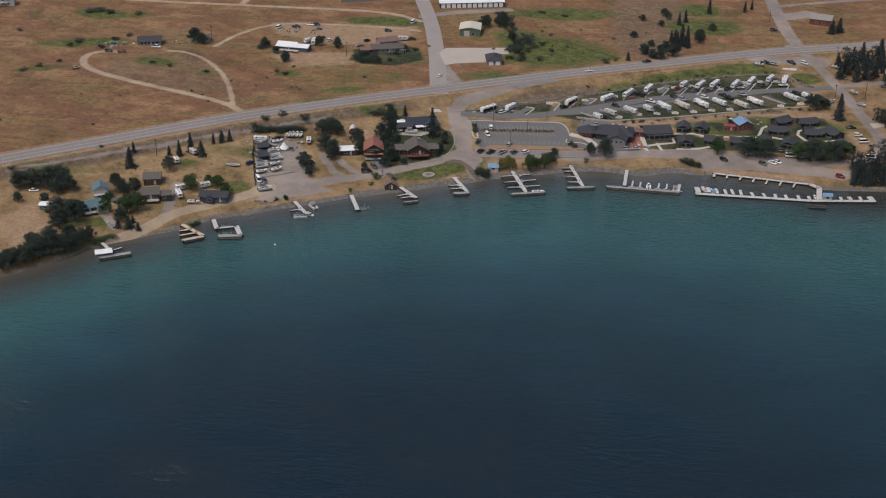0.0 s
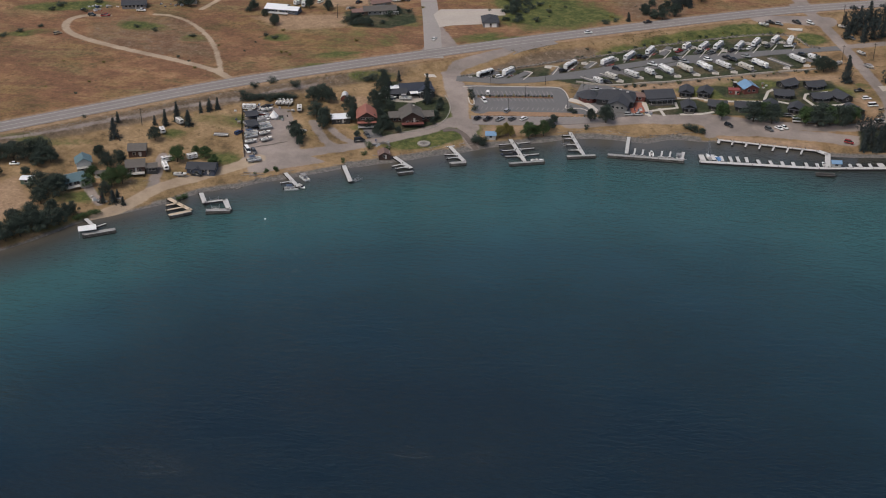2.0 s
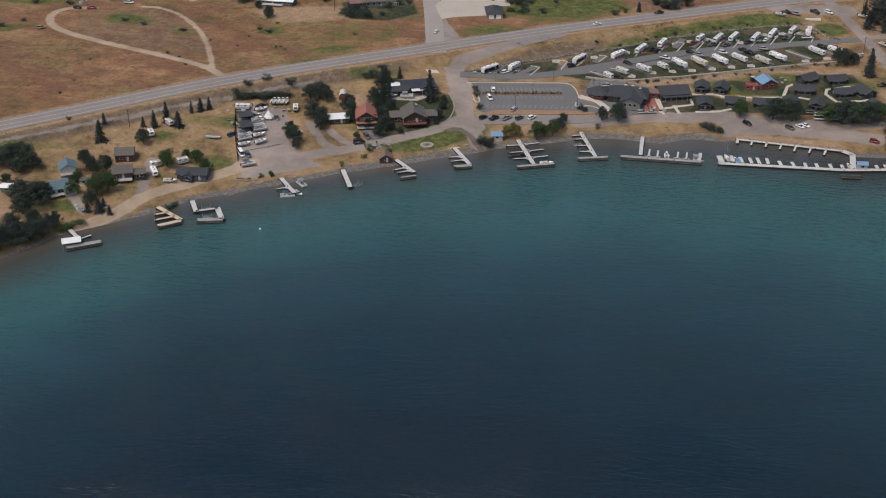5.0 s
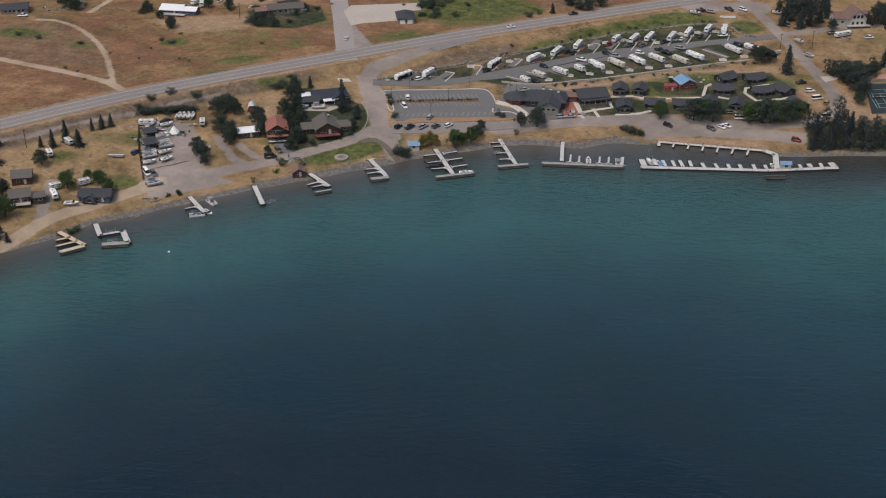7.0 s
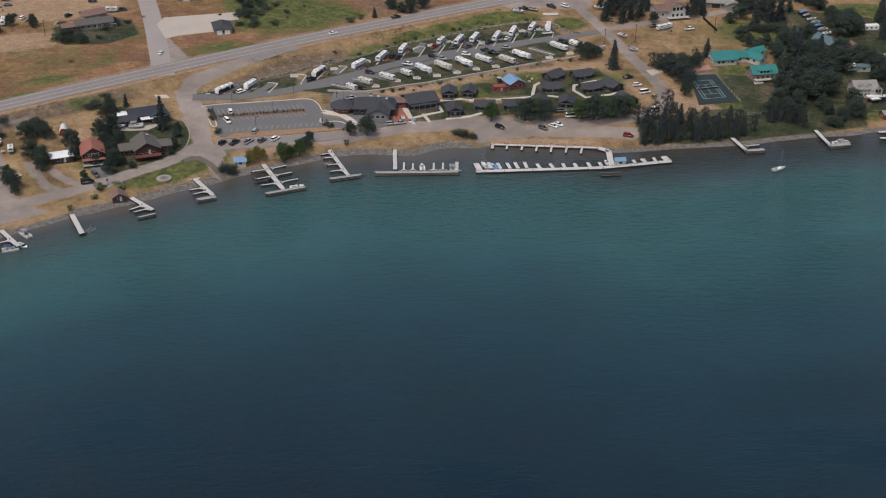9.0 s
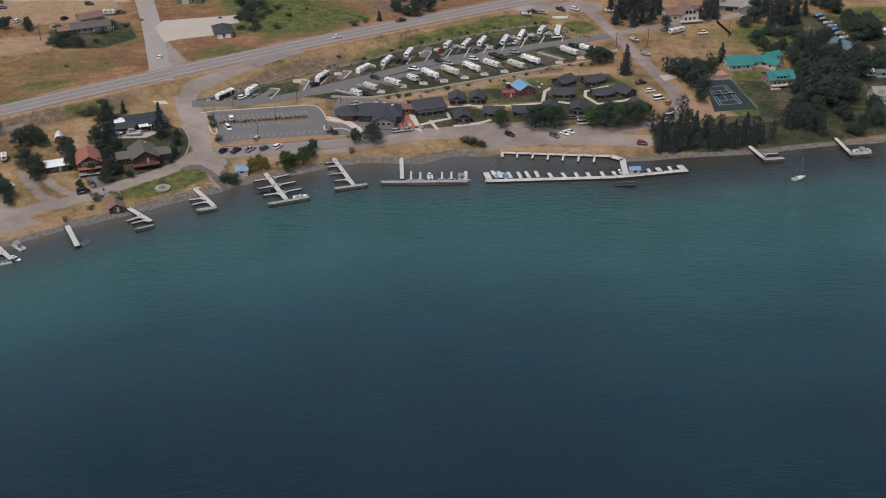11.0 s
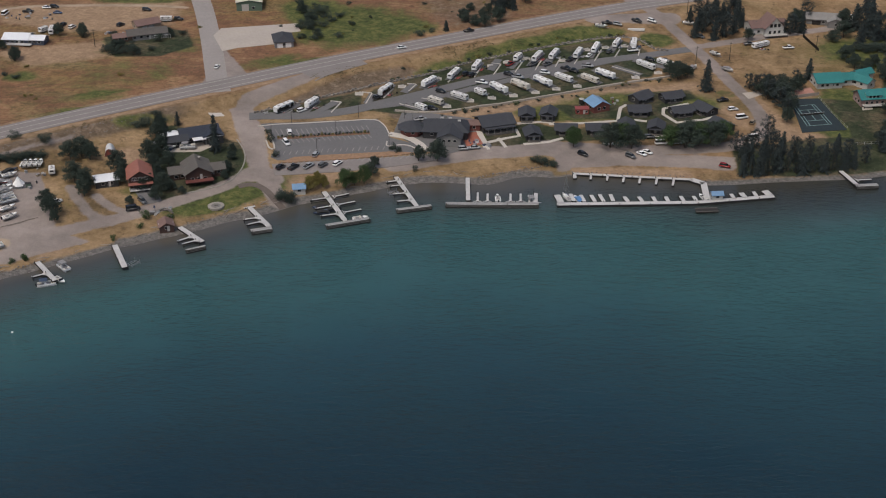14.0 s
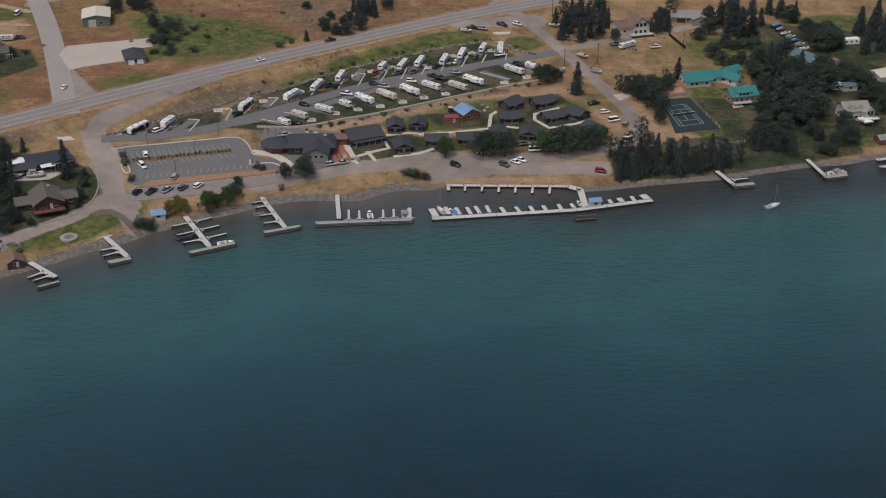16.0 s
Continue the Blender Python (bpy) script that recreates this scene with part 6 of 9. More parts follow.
for a, b in (((-48.8, 79.4), (-45.0, 90.2)), ((-49.8, 90.8), (-45.0, 90.2)), ((-34.0, 89.5), (-31.7, 100.4)), ((-36.4, 101.2), (-31.7, 100.4)), ((-26.5, 95.8), (-22.3, 105.9)), ((-15.3, 103.4), (-11.8, 111.2)), ((-16.0, 111.6), (-11.8, 111.2)),
             ((2.7, 113.8), (5.8, 121.4)), ((15.0, 120.0), (17.5, 128.3)), ((24.3, 124.2), (28.2, 136.6)), ((23.7, 137.5), (28.2, 136.6)), ((34.5, 127.0), (38.6, 139.5)), ((44.2, 130.0), (47.9, 142.1)), ((54.1, 134.5), (57.3, 145.3)), ((63.5, 138.3), (67.9, 151.3)), ((73.6, 142.1), (78.4, 156.7)), ((83.9, 147.3), (87.5, 157.2)), ((95.7, 150.0), (97.7, 158.7)),
             ((-19.0, 90.7), (-10.9, 87.2)), ((-9.1, 96.8), (-4.8, 95.3)), ((81.6, 136.4), (93.9, 127.7)), ((73.6, 132.1), (77.4, 129.7))):
    strip_line(a, b)


def picnic_table(at, turn):
    x, y = at

    def build():
        e = thing("picnic_table", 0, 0, 0, "", "", z=0)
        part("tabletop", boxes((0, 0, 0.70, 1.9, 0.8, 0.06)), M_TRIM, e)
        for s in (-1, 1):
            part("bench", boxes((0, s * 0.75, 0.42, 1.9, 0.28, 0.05)), M_TRIM, e)
            part("leg_frame", boxes((s * 0.6, 0, 0.36, 0.08, 1.6, 0.08), (s * 0.6, 0.25, 0, 0.08, 0.1, 0.7), (s * 0.6, -0.25, 0, 0.08, 0.1, 0.7)), M_TRIM, e)
        return e
    slab("table_base", [(x - 1.9, y - 1.5), (x + 1.9, y - 1.5), (x + 1.9, y + 1.5), (x - 1.9, y + 1.5)], 0.12, M_CONCRETE, "small pale concrete square under a picnic table", "pad")
    return tagged(repeat(("picnic",), build, pose(x, y, gz(x, y) + 0.12, 0, 0, turn)), "pale picnic table on a concrete square", "picnic table", "picnic tables in the camping park")


for p in ((-18.2, 108.5), (-2.0, 117.8), (31.3, 139.2), (40.9, 143.6), (58.5, 142.7), (71.2, 156.4), (80.9, 159.7), (90.6, 162.3), (2.3, 89.4), (12.7, 95.4), (22.7, 99.3), (32.7, 102.1), (42.9, 105.9), (52.8, 110.0), (62.9, 113.4), (91.3, 124.4), (102.7, 130.1), (23.6, 134.3), (-37.5, 99.4), (-76.9, 75.8)):
    picnic_table(p, 25)

# campers: back-in row along the bank
camper(-69.5, 80.3, 52, 13.0, "black", "motorhome")
camper(-57.7, 85.7, 64, 10.0, "grey", "motorhome")
camper(-25.5, 102.0, 64, 13.4, "black", "motorhome")
camper(-5.9, 111.3, 56, 12.0, "grey", "motorhome")
camper(5.5, 121.2, 68, 13.7, "grey", "trailer")
camper(16.5, 131.0, 73, 11.7, "grey", "trailer")
camper(36.6, 142.3, 66, 8.2, "grey", "trailer")
camper(46.1, 143.9, 68, 13.5, "red", "trailer")
camper(54.4, 147.1, 69, 13.4, "grey", "trailer")
camper(66.2, 149.1, 71, 14.8, "navy", "trailer")
camper(75.5, 156.2, 72, 12.8, "tan", "trailer")
camper(86.7, 162.8, 69, 11.0, "grey", "trailer")
camper(95.3, 162.3, 81, 17.0, "tan", "motorhome")
# campers: lake-side row
camper(-9.3, 85.4, 135, 7.5, "grey", "trailer")
camper(-2.7, 92.0, 138, 8.8, "grey", "trailer", True)
camper(8.0, 97.3, 140, 10.2, "grey", "trailer")
camper(17.5, 101.9, 134, 7.5, "grey", "trailer")
camper(26.1, 107.5, 128, 15.6, "navy", "motorhome")
camper(36.2, 110.9, 131, 15.7, "tan", "motorhome", True)
camper(46.8, 115.3, 129, 12.9, "navy", "motorhome")
camper(57.0, 119.8, 133, 11.6, "grey", "trailer")
camper(69.1, 119.0, 132, 11.4, "tan", "trailer", True)
camper(76.9, 124.7, 133, 12.8, "navy", "motorhome")
camper(97.6, 136.4, 129, 13.1, "grey", "trailer")
camper(107.2, 138.9, 131, 10.1, "black", "trailer")

# cars in the camping park
PARKED = "parked beside a camper"
for at, turn, style, colour in (((-61.6, 79.7), 40, "suv", "white"), ((-29.0, 95.0), 40, "suv", "black"), ((11.4, 122.9), 40, "suv", "black"), ((14.2, 121.8), 50, "suv", "black"), ((32.7, 135.3), 50, "pickup", "red"), ((43.5, 135.8), 50, "pickup", "grey"), ((50.5, 136.3), 40, "pickup", "grey"), ((62.0, 142.2), 50, "pickup", "black"), ((71.7, 148.1), 60, "sedan", "white"), ((82.1, 153.4), 60, "suv", "grey"), ((93.9, 155.4), 15, "pickup", "white"),
                              ((-0.5, 103.0), -20, "suv", "black"), ((18.5, 113.5), -15, "pickup", "white"), ((31.4, 123.9), -15, "suv", "black"), ((35.7, 120.8), -20, "pickup", "silver"), ((48.7, 126.5), -15, "suv", "white"), ((59.2, 131.5), -25, "pickup", "black"), ((62.2, 129.1), -25, "pickup", "black"), ((69.7, 135.3), -10, "pickup", "silver"), ((100.7, 144.2), -20, "suv", "black"), ((107.5, 142.7), -20, "pickup", "black"), ((-3.9, 85.3), -15, "suv", "black")):
    car(at, turn, style, colour, PARKED, 0.26, "cars in the camping park")
# cars in the car park and along the beach
for at, turn, style, colour in (((-65.0, 59.1), 100, "suv", "white"), ((-65.5, 49.7), -60, "suv", "white"), ((-52.3, 40.7), 75, "suv", "silver"), ((-65.7, 29.0), 58, "suv", "black"), ((-60.5, 29.6), 52, "pickup", "black"), ((-54.5, 30.9), 52, "pickup", "silver"), ((-48.6, 32.2), 52, "suv", "grey"), ((-42.8, 34.1), 52, "suv", "white"), ((-9.3, 75.0), 12, "pickup", "silver")):
    car(at, turn, style, colour, "parked in a painted stall", 0.24, "cars in the car park")
for at, turn, style, colour in (((9.2, 49.2), 8, "suv", "silver"), ((14.0, 50.1), 8, "sedan", "silver"), ((59.3, 46.3), -35, "suv", "black"), ((71.3, 55.4), 5, "sedan", "white"), ((79.1, 44.8), -40, "suv", "grey"), ((84.0, 46.7), -38, "sedan", "white"), ((86.6, 48.1), -38, "sedan", "white"), ((93.6, 55.9), 4, "van", "white"), ((100.0, 56.1), 4, "pickup", "silver"), ((117.0, 35.8), -20, "suv", "red"),
                              ((127.5, 98.6), 15, "pickup", "black"), ((130.5, 89.2), 12, "suv", "white"), ((132.8, 80.7), 18, "van", "white"), ((136.6, 76.2), 60, "suv", "tan"), ((134.3, 61.2), 15, "van", "white"), ((89.3, 61.5), 5, "suv", "grey")):
    car(at, turn, style, colour, "parked on the gravel by the cabins", 0.12, "cars by the cabins")
for at, turn, style, colour in (((84.1, 184.7), 5, "pickup", "black"), ((89.5, 184.7), -5, "suv", "silver"), ((100.0, 190.2), -20, "pickup", "black"), ((107.9, 191.2), -25, "suv", "white"), ((130.4, 174.9), -45, "suv", "grey"), ((152.9, 166.0), 12, "pickup", "grey"), ((171.8, 161.6), 12, "pickup", "white"), ((-19.4, 146.8), 22, "sedan", "white"), ((13.5, 171.3), 25, "pickup", "black")):
    car(at, turn, style, colour, "beside the highway junction" if at[0] > 60 else "driving on the highway", 0.2)
camper(158.2, 163.2, 30, 12.2, "grey", "trailer")
boat((80.8, 180.9), -20, "runabout", "white", None, True)
boat((127.2, 191.8), -15, "runabout", "white", None, True)
boat((133.8, 151.8), -52, "runabout", "white", None, True)
boat((136.2, 132.8), -48, "runabout", "white", "grey", True)
boat((119.9, 134.3), 50, "runabout", "white", "grey", True)

# cabins
for spec, porch in (((37.5, 80.5, -93, 11.0), "end"), ((47.2, 81.4, -101, 11.4), "end"), ((38.9, 62.3, -84, 11.7), "end"), ((80.6, 70.3, -90, 10.2), "end"), ((93.2, 69.1, -103, 12.1), "end")):
    cabin(spec[0], spec[1], spec[2], max(5.5, min(spec[3], 8.0)), porch=porch)
for spec in ((53.7, 67.2, -2, 9.7), (67.3, 67.7, 1, 10.2), (87.8, 86.2, 1, 10.2), (90.2, 99.7, 42, 10.9), (104.3, 100.7, 22, 11.6), (106.5, 85.6, 18, 11.6), (117.7, 87.6, -59, 12.0), (122.2, 71.5, -61, 10.6)):
    cabin(spec[0], spec[1], spec[2], max(7.0, min(spec[3] * 0.9, 9.5)), porch="side", label="long dark grey cabin with slate-grey gabled shingle roof and porch")
x, y, t, L = 23.0, 71.6, 18, 14.8
lodge = thing("lodge", x, y, t, "large dark grey lodge with slate-grey roof and lakeside porch", "building")
wing(lodge, 0, 0, 0, 14.5, 12, 3.0, 2.2, "dark", "slate", 0.7, sides=5, ends=2)
part("porch_floor", boxes((0, -7.2, -0.6, 13, 2.2, 0.9)), M_PORCH, lodge)
for i in range(5):
    part("porch_post", boxes((-5.6 + 2.8 * i, -8.0, 0.2, 0.2, 0.2, 2.2)), M_TRIM, lodge)
part("porch_roof", boxes((0, -7.3, 2.35, 14, 2.6, 0.14)), ROOFS["slate"], lodge)
x, y, t, L = -12.7, 64.7, 2, 6.7
office = thing("park_office", x, y, 4, "low brick-red park office with dark hipped roofs", "building")
ngon = [(math.cos(math.pi * (i + 0.5) / 4), math.sin(math.pi * (i + 0.5) / 4)) for i in range(8)]
bm = bmesh.new()
bot = [bm.verts.new((5.4 * c, 5.4 * s, -0.8)) for c, s in ngon]
top = [bm.verts.new((5.4 * c, 5.4 * s, 2.9)) for c, s in ngon]
for i in range(8):
    bm.faces.new((bot[i], bot[(i + 1) % 8], top[(i + 1) % 8], top[i]))
part("round_wall", bm, WALLS["red"], office, "red brick eight-sided wall")
bm = bmesh.new()
eave = [bm.verts.new((6.8 * c, 6.8 * s, 2.55)) for c, s in ngon]
under = [bm.verts.new((6.8 * c, 6.8 * s, 2.38)) for c, s in ngon]
apex = bm.verts.new((0, 0, 5.4))
for i in range(8):
    j = (i + 1) % 8
    bm.faces.new((eave[i], eave[j], apex))
    bm.faces.new((under[i], under[j], eave[j], eave[i]))
bm.faces.new(under[::-1])
part("round_roof", bm, ROOFS["slate"], office, "eight-sided dark shingle roof")
bm = bmesh.new()
rod(bm, (0, 0, 5.2), (0, 0, 9.4), 0.09, 0.04, seg=6)
part("mast", bm, M_PILE, office, "thin dark roof mast")
for i in range(5):
    a = math.pi * (1.1 + 0.2 * i)
    window(office, 5.0 * math.cos(a), 5.0 * math.sin(a), 1.0, math.degrees(a) + 90, 1.4, 1.2)
wing(office, 14.5, -1.0, -8, 19, 13, 3.0, 3.0, "dark", "slate", 0.8, sides=4, ends=2, hip=4.5)
wing(office, 16.0, -8.0, 80, 13, 9.5, 2.9, 2.3, "grey", "slate", 0.8, sides=2, ends=3)
wing(office, 25.5, 2.5, -4, 8, 6, 2.6, 0.8, "red", "mauve", 0.5, sides=2, ends=1)
for px, py in ((13.0, 1.5), (16.5, 0.5), (20.0, -2.5)):
    part("roof_unit", boxes((px, py, 5.0, 1.3, 1.1, 0.9), bevel=0.05), M_TRIM, office, "pale rooftop fan unit")
slab("pavement_terrace", [(8.0, 63.5), (14.8, 65.1), (17.6, 54.0), (10.5, 52.0)], 0.16, surface("red_brick_paving", (0.33, 0.115, 0.075), 0.9, var=0.25, fine=3.0, world_space=True), "red brick terrace beside the office", "terrace")
slab("pavement_court", [(14.8, 66.1), (17.4, 65.2), (20.4, 51.4), (17.5, 51.1)], 0.14, M_CONCRETE, "pale concrete walk beside the terrace", "pavement")
x, y, t, L = 69.6, 90.5, -67, 9.3
barn = thing("wash_house", x, y, t, "red wash house with light blue metal roof", "building")
wing(barn, 0, 0, 0, 8.5, 8.0, 2.8, 2.0, "red", "blue", 0.5, sides=2, ends=2)
x, y = (62.4, 85.9)
e = thing("playhouse", x, y, 2, "low bright red play house with flat roof on the lawn", "playhouse")
part("wall", boxes((0, 0, -0.4, 5.6, 3.6, 2.6)), M_RED, e)
part("roof", boxes((0, 0, 2.2, 6.2, 4.2, 0.18), bevel=0.04), M_RED, e)
part("door", boxes((0.8, -1.82, 0.0, 0.9, 0.08, 1.9)), M_TRIM, e)
for s in (-1, 1):
    window(e, s * 1.9, -1.8, 0.7, 0, 0.9, 0.8)
x, y = (63.0, 94.4)
e = thing("water_tank", x, y, 0, "dark round water tank on a low stand", "tank")
bm = bmesh.new()
rod(bm, (0, 0, 0.5), (0, 0, 2.6), 1.2, seg=16)
part("tank", bm, M_PILE, e)
bm = bmesh.new()
rod(bm, (0, 0, 2.6), (0, 0, 2.9), 1.25, 0.4, seg=16)
part("lid", bm, M_TRIM, e)
part("stand", boxes((0.7, 0.7, -0.3, 0.2, 0.2, 0.8), (-0.7, 0.7, -0.3, 0.2, 0.2, 0.8), (0.7, -0.7, -0.3, 0.2, 0.2, 0.8), (-0.7, -0.7, -0.3, 0.2, 0.2, 0.8)), M_PLANK, e)

# footpaths between the cabins
for pts in ([(32.9, 74.2), (43.3, 75.9), (49.4, 75.1)], [(34.8, 55.4), (45.7, 57.4), (52.0, 61.1)], [(46.9, 73.9), (62.9, 75.4), (77.5, 77.8), (80.2, 90.8), (83.4, 94.3)],
            [(111.5, 95.7), (99.6, 90.9), (98.6, 85.2), (103.4, 76.4), (115.2, 79.1), (122.0, 82.7)], [(88.4, 64.0), (98.0, 63.4)], [(85.0, 79.0), (90.3, 77.4)],
            [(32.1, 69.0), (33.5, 62.7), (26.7, 60.2), (19.6, 55.7)], [(24.3, 60.4), (27.3, 52.4)], [(15.9, 63.0), (19.9, 49.5)]):
    ribbon("footpath", pts, 0.75, 0.2, M_CONCRETE, "pale concrete footpath between cabins", "path", cross=1, smoothing=False)


# camp clutter beside the campers: mats, chairs, coolers, fire rings
def camp_chair(x, y, turn, colour):
    def build():
        e = thing("camp_chair", 0, 0, 0, "", "", z=0)
        part("seat", boxes((0, 0, 0.42, 0.55, 0.55, 0.05)), PAINTS[colour], e)
        part("backrest", boxes((-0.28, 0, 0.45, 0.05, 0.55, 0.55)), PAINTS[colour], e)
        for sx in (-1, 1):
            for sy in (-1, 1):
                part("leg", boxes((sx * 0.25, sy * 0.25, 0, 0.05, 0.05, 0.42)), M_STEEL, e)
        return e
    return tagged(repeat(("chair", colour), build, pose(x, y, gz(x, y) + 0.03, 0, 0, turn)), f"{colour} folding camp chair on grass", "chair", "camp chairs")


def fire_ring(x, y):
    def build():
        e = thing("fire_ring", 0, 0, 0, "", "", z=0)
        bm = bmesh.new()
        bmesh.ops.create_cone(bm, segments=14, radius1=0.55, radius2=0.5, depth=0.4, cap_ends=False)
        bmesh.ops.translate(bm, verts=bm.verts, vec=(0, 0, 0.2))
        bmesh.ops.solidify(bm, geom=list(bm.faces), thickness=0.06)
        part("ring", bm, M_RUBBER, e)
        part("ash_bed", boxes((0, 0, -0.05, 0.7, 0.7, 0.1)), M_GREY_TARP, e)
        return e
    return tagged(repeat(("firering",), build, pose(x, y, gz(x, y) + 0.02)), "dark steel fire ring on a camping site", "fire ring", "fire rings")


def cool_box(x, y, turn, colour):
    def build():
        e = thing("cool_box", 0, 0, 0, "", "", z=0)
        part("body", boxes((0, 0, 0, 0.8, 0.45, 0.4), bevel=0.04), PAINTS[colour], e)
        part("lid", boxes((0, 0, 0.41, 0.84, 0.49, 0.08), bevel=0.03), M_WHITE, e)
        return e
    return tagged(repeat(("cooler", colour), build, pose(x, y, gz(x, y) + 0.02, 0, 0, turn)), f"{colour} cool box with white lid on grass", "cool box", "cool boxes")


camp_rng = random.Random(17)
for ob in [o for o in scene.objects if o.get("group") == "campers in the park"]:
    m = ob.matrix_basis
    side = -1
    for k in range(camp_rng.randint(1, 2)):
        p = m @ Vector((camp_rng.uniform(-2.5, 2.5), side * camp_rng.uniform(2.4, 4.2), 0))
        camp_chair(p.x, p.y, camp_rng.uniform(0, 360), camp_rng.choice(("blue", "red", "grey", "green", "black")))
    p = m @ Vector((camp_rng.uniform(-1, 1), side * 2.5, 0))
    mat_tone = camp_rng.choice((M_GREY_TARP, M_NAVY, M_RED, M_GREY_TARP))
    turn = math.degrees(m.to_euler().z)
    e = thing("ground_mat", p.x, p.y, turn, "woven plastic mat laid beside a camper", "mat", "camp mats", z=gz(p.x, p.y))
    part("mat", boxes((0, 0, 0.0, 3.4, 1.8, 0.06)), mat_tone, e)
    p = m @ Vector((camp_rng.uniform(1, 3), side * 4.6, 0))
    fire_ring(p.x, p.y)
    p = m @ Vector((camp_rng.uniform(-3, -1), side * 1.9, 0))
    cool_box(p.x, p.y, turn, camp_rng.choice(("blue", "red", "white")))

# ---- houses along the shore and on the hillside ----
def house(spec, label, name="house"):
    return thing(name, spec[0], spec[1], spec[2], label, "house")


# red-roofed lake house with a lower front roof and a deck
sp = (-119.5, 13.0, -75, 12.1)
h = house(sp, "two-storey brown log house with dull red metal roof and lakeside balcony")
wing(h, 0, 0, 0, 11.0, 8.8, 4.8, 2.7, "log", "red", 0.8, ends=3, sides=3)
part("lower_roof", boxes((6.7, 0, 2.6, 2.9, 9.6, 0.16)), ROOFS["red"], h, "low red front roof")
for i in range(4):
    part("porch_post", boxes((7.9, -4.2 + 2.8 * i, -0.6, 0.2, 0.2, 3.2)), M_PILE, h)
deck(h, 7.0, 0, 0.5, 9.0, 2.8, 90, False)
add_door(h, 5.5, 0.0, 0.5, 90)
for i in range(5):
    window(h, 5.5, -2.8 + 1.4 * i, 3.4, 90, 1.0, 1.0)
slab("pavement_house_terrace", [(-122.6, 9.8), (-114.9, 12.0), (-108.6, -0.0), (-114.7, -3.9)], 0.14, M_DARK_ASPHALT, "grey paved terrace below the red-roofed house", "pavement")
# grey-roofed lake house with cross gable
sp = (-98.1, 20.0, -73, 12.7)
h = house(sp, "large log house with dark grey shingle cross gables and red deck")
wing(h, 0, 0, 0, 12, 10, 4.0, 2.8, "log", "grey", 0.9, ends=3, sides=3)
wing(h, -1.5, 7.2, 90, 7.5, 6.5, 2.7, 1.6, "log", "grey", 0.6, ends=1, sides=2)
wing(h, -1.5, -7.2, 90, 7.5, 6.5, 2.9, 1.7, "log", "grey", 0.6, ends=1, sides=2)
deck(h, 7.4, 0, 1.4, 11, 2.8, 90, True, WALLS["red"])
add_door(h, 6.0, 1.0, 1.4, 90)
chimney(h, -2, 1.5, 5.6, 1.6)
# navy-roofed house behind it
sp = (-103.3, 51.1, 21, 14.6)
h = house(sp, "long dark house with navy roof, white gable trim and carport")
wing(h, 1, 0, 0, 16, 9, 3.0, 2.3, "dark", "navy", 0.7, ends=2, sides=4)
wing(h, 6, -3.5, -90, 7, 8, 2.8, 1.8, "dark", "navy", 0.5, ends=2, sides=1)
part("gable_trim", boxes((6, -7.08, 2.5, 8.2, 0.1, 0.35)), M_WHITE, h, "white gable trim board")
wing(h, -10.5, 1.0, 0, 8, 7, 2.8, 0.7, "grey", "white", 0.5, ends=1, sides=1)
wing(h, -9.0, -3.6, 0, 9, 6, 2.6, 1.4, "dark", "slate", 0.5, ends=1, sides=1)
part("carport_roof", boxes((0.0, -6.6, 2.4, 5.5, 3.4, 0.14)), M_WHITE, h, "flat white carport roof")
for px in (-2.4, 2.4):
    part("carport_post", boxes((px, -8.0, -0.8, 0.16, 0.16, 3.2)), M_TRIM, h)
add_door(h, 2.0, -4.5, 0.1, 0)
slab("pavement_house_yard", [(-115.9, 40.8), (-113.5, 48.2), (-103.1, 48.8), (-95.2, 44.7), (-100.0, 39.4), (-113.5, 37.7)], 0.14, M_PAD, "pale concrete yard between two houses", "pavement")
slab("pavement_lane_pad", [(-101.9, 73.9), (-96.3, 74.9), (-94.4, 72.0), (-100.0, 70.8)], 0.14, M_CONCRETE, "pale concrete pad beside the track", "pavement")
boat((-113.0, 40.1), 5, "runabout", "white", "grey", True)
boat((-105.4, 41.3), 8, "pontoon", "white", "grey", True)
# white-roofed low house between the trees
sp = (-132.4, 11.1, 19, 7.5)
h = house(sp, "low dark cottage with flat white metal roof among trees")
wing(h, 0, 0, 0, 9.0, 6.5, 2.6, 0.7, "dark", "white", 0.5, ends=1, sides=2)
add_door(h, 1.0, -3.25, 0.1, 0)
# white arched shed with a red end
x, y, t, L = -136.1, 35.0, -78, 5.2
h = thing("arched_shed", x, y, -80, "small white arched shed with a dark red end", "shed")
bm = bmesh.new()
ring = [(2.0 * math.cos(a), 3.4 * math.sin(a) - 0.2) for a in [math.pi * i / 12 for i in range(13)]]
a1 = [bm.verts.new((-3.2, p, q)) for p, q in ring]
b1 = [bm.verts.new((3.0, p, q)) for p, q in ring]
for i in range(12):
    bm.faces.new((a1[i], a1[i + 1], b1[i + 1], b1[i]))
bm.faces.new(a1)
bmesh.ops.recalc_face_normals(bm, faces=bm.faces)
part("shell", bm, M_WHITE, h, smooth=True)
bm = bmesh.new()
bm.faces.new([bm.verts.new((2.85, p * 0.97, q * 0.97)) for p, q in ring])
part("end_wall", bm, WALLS["red"], h)
part("door", boxes((2.9, 0, -0.3, 0.08, 1.6, 2.2)), M_RED, h)

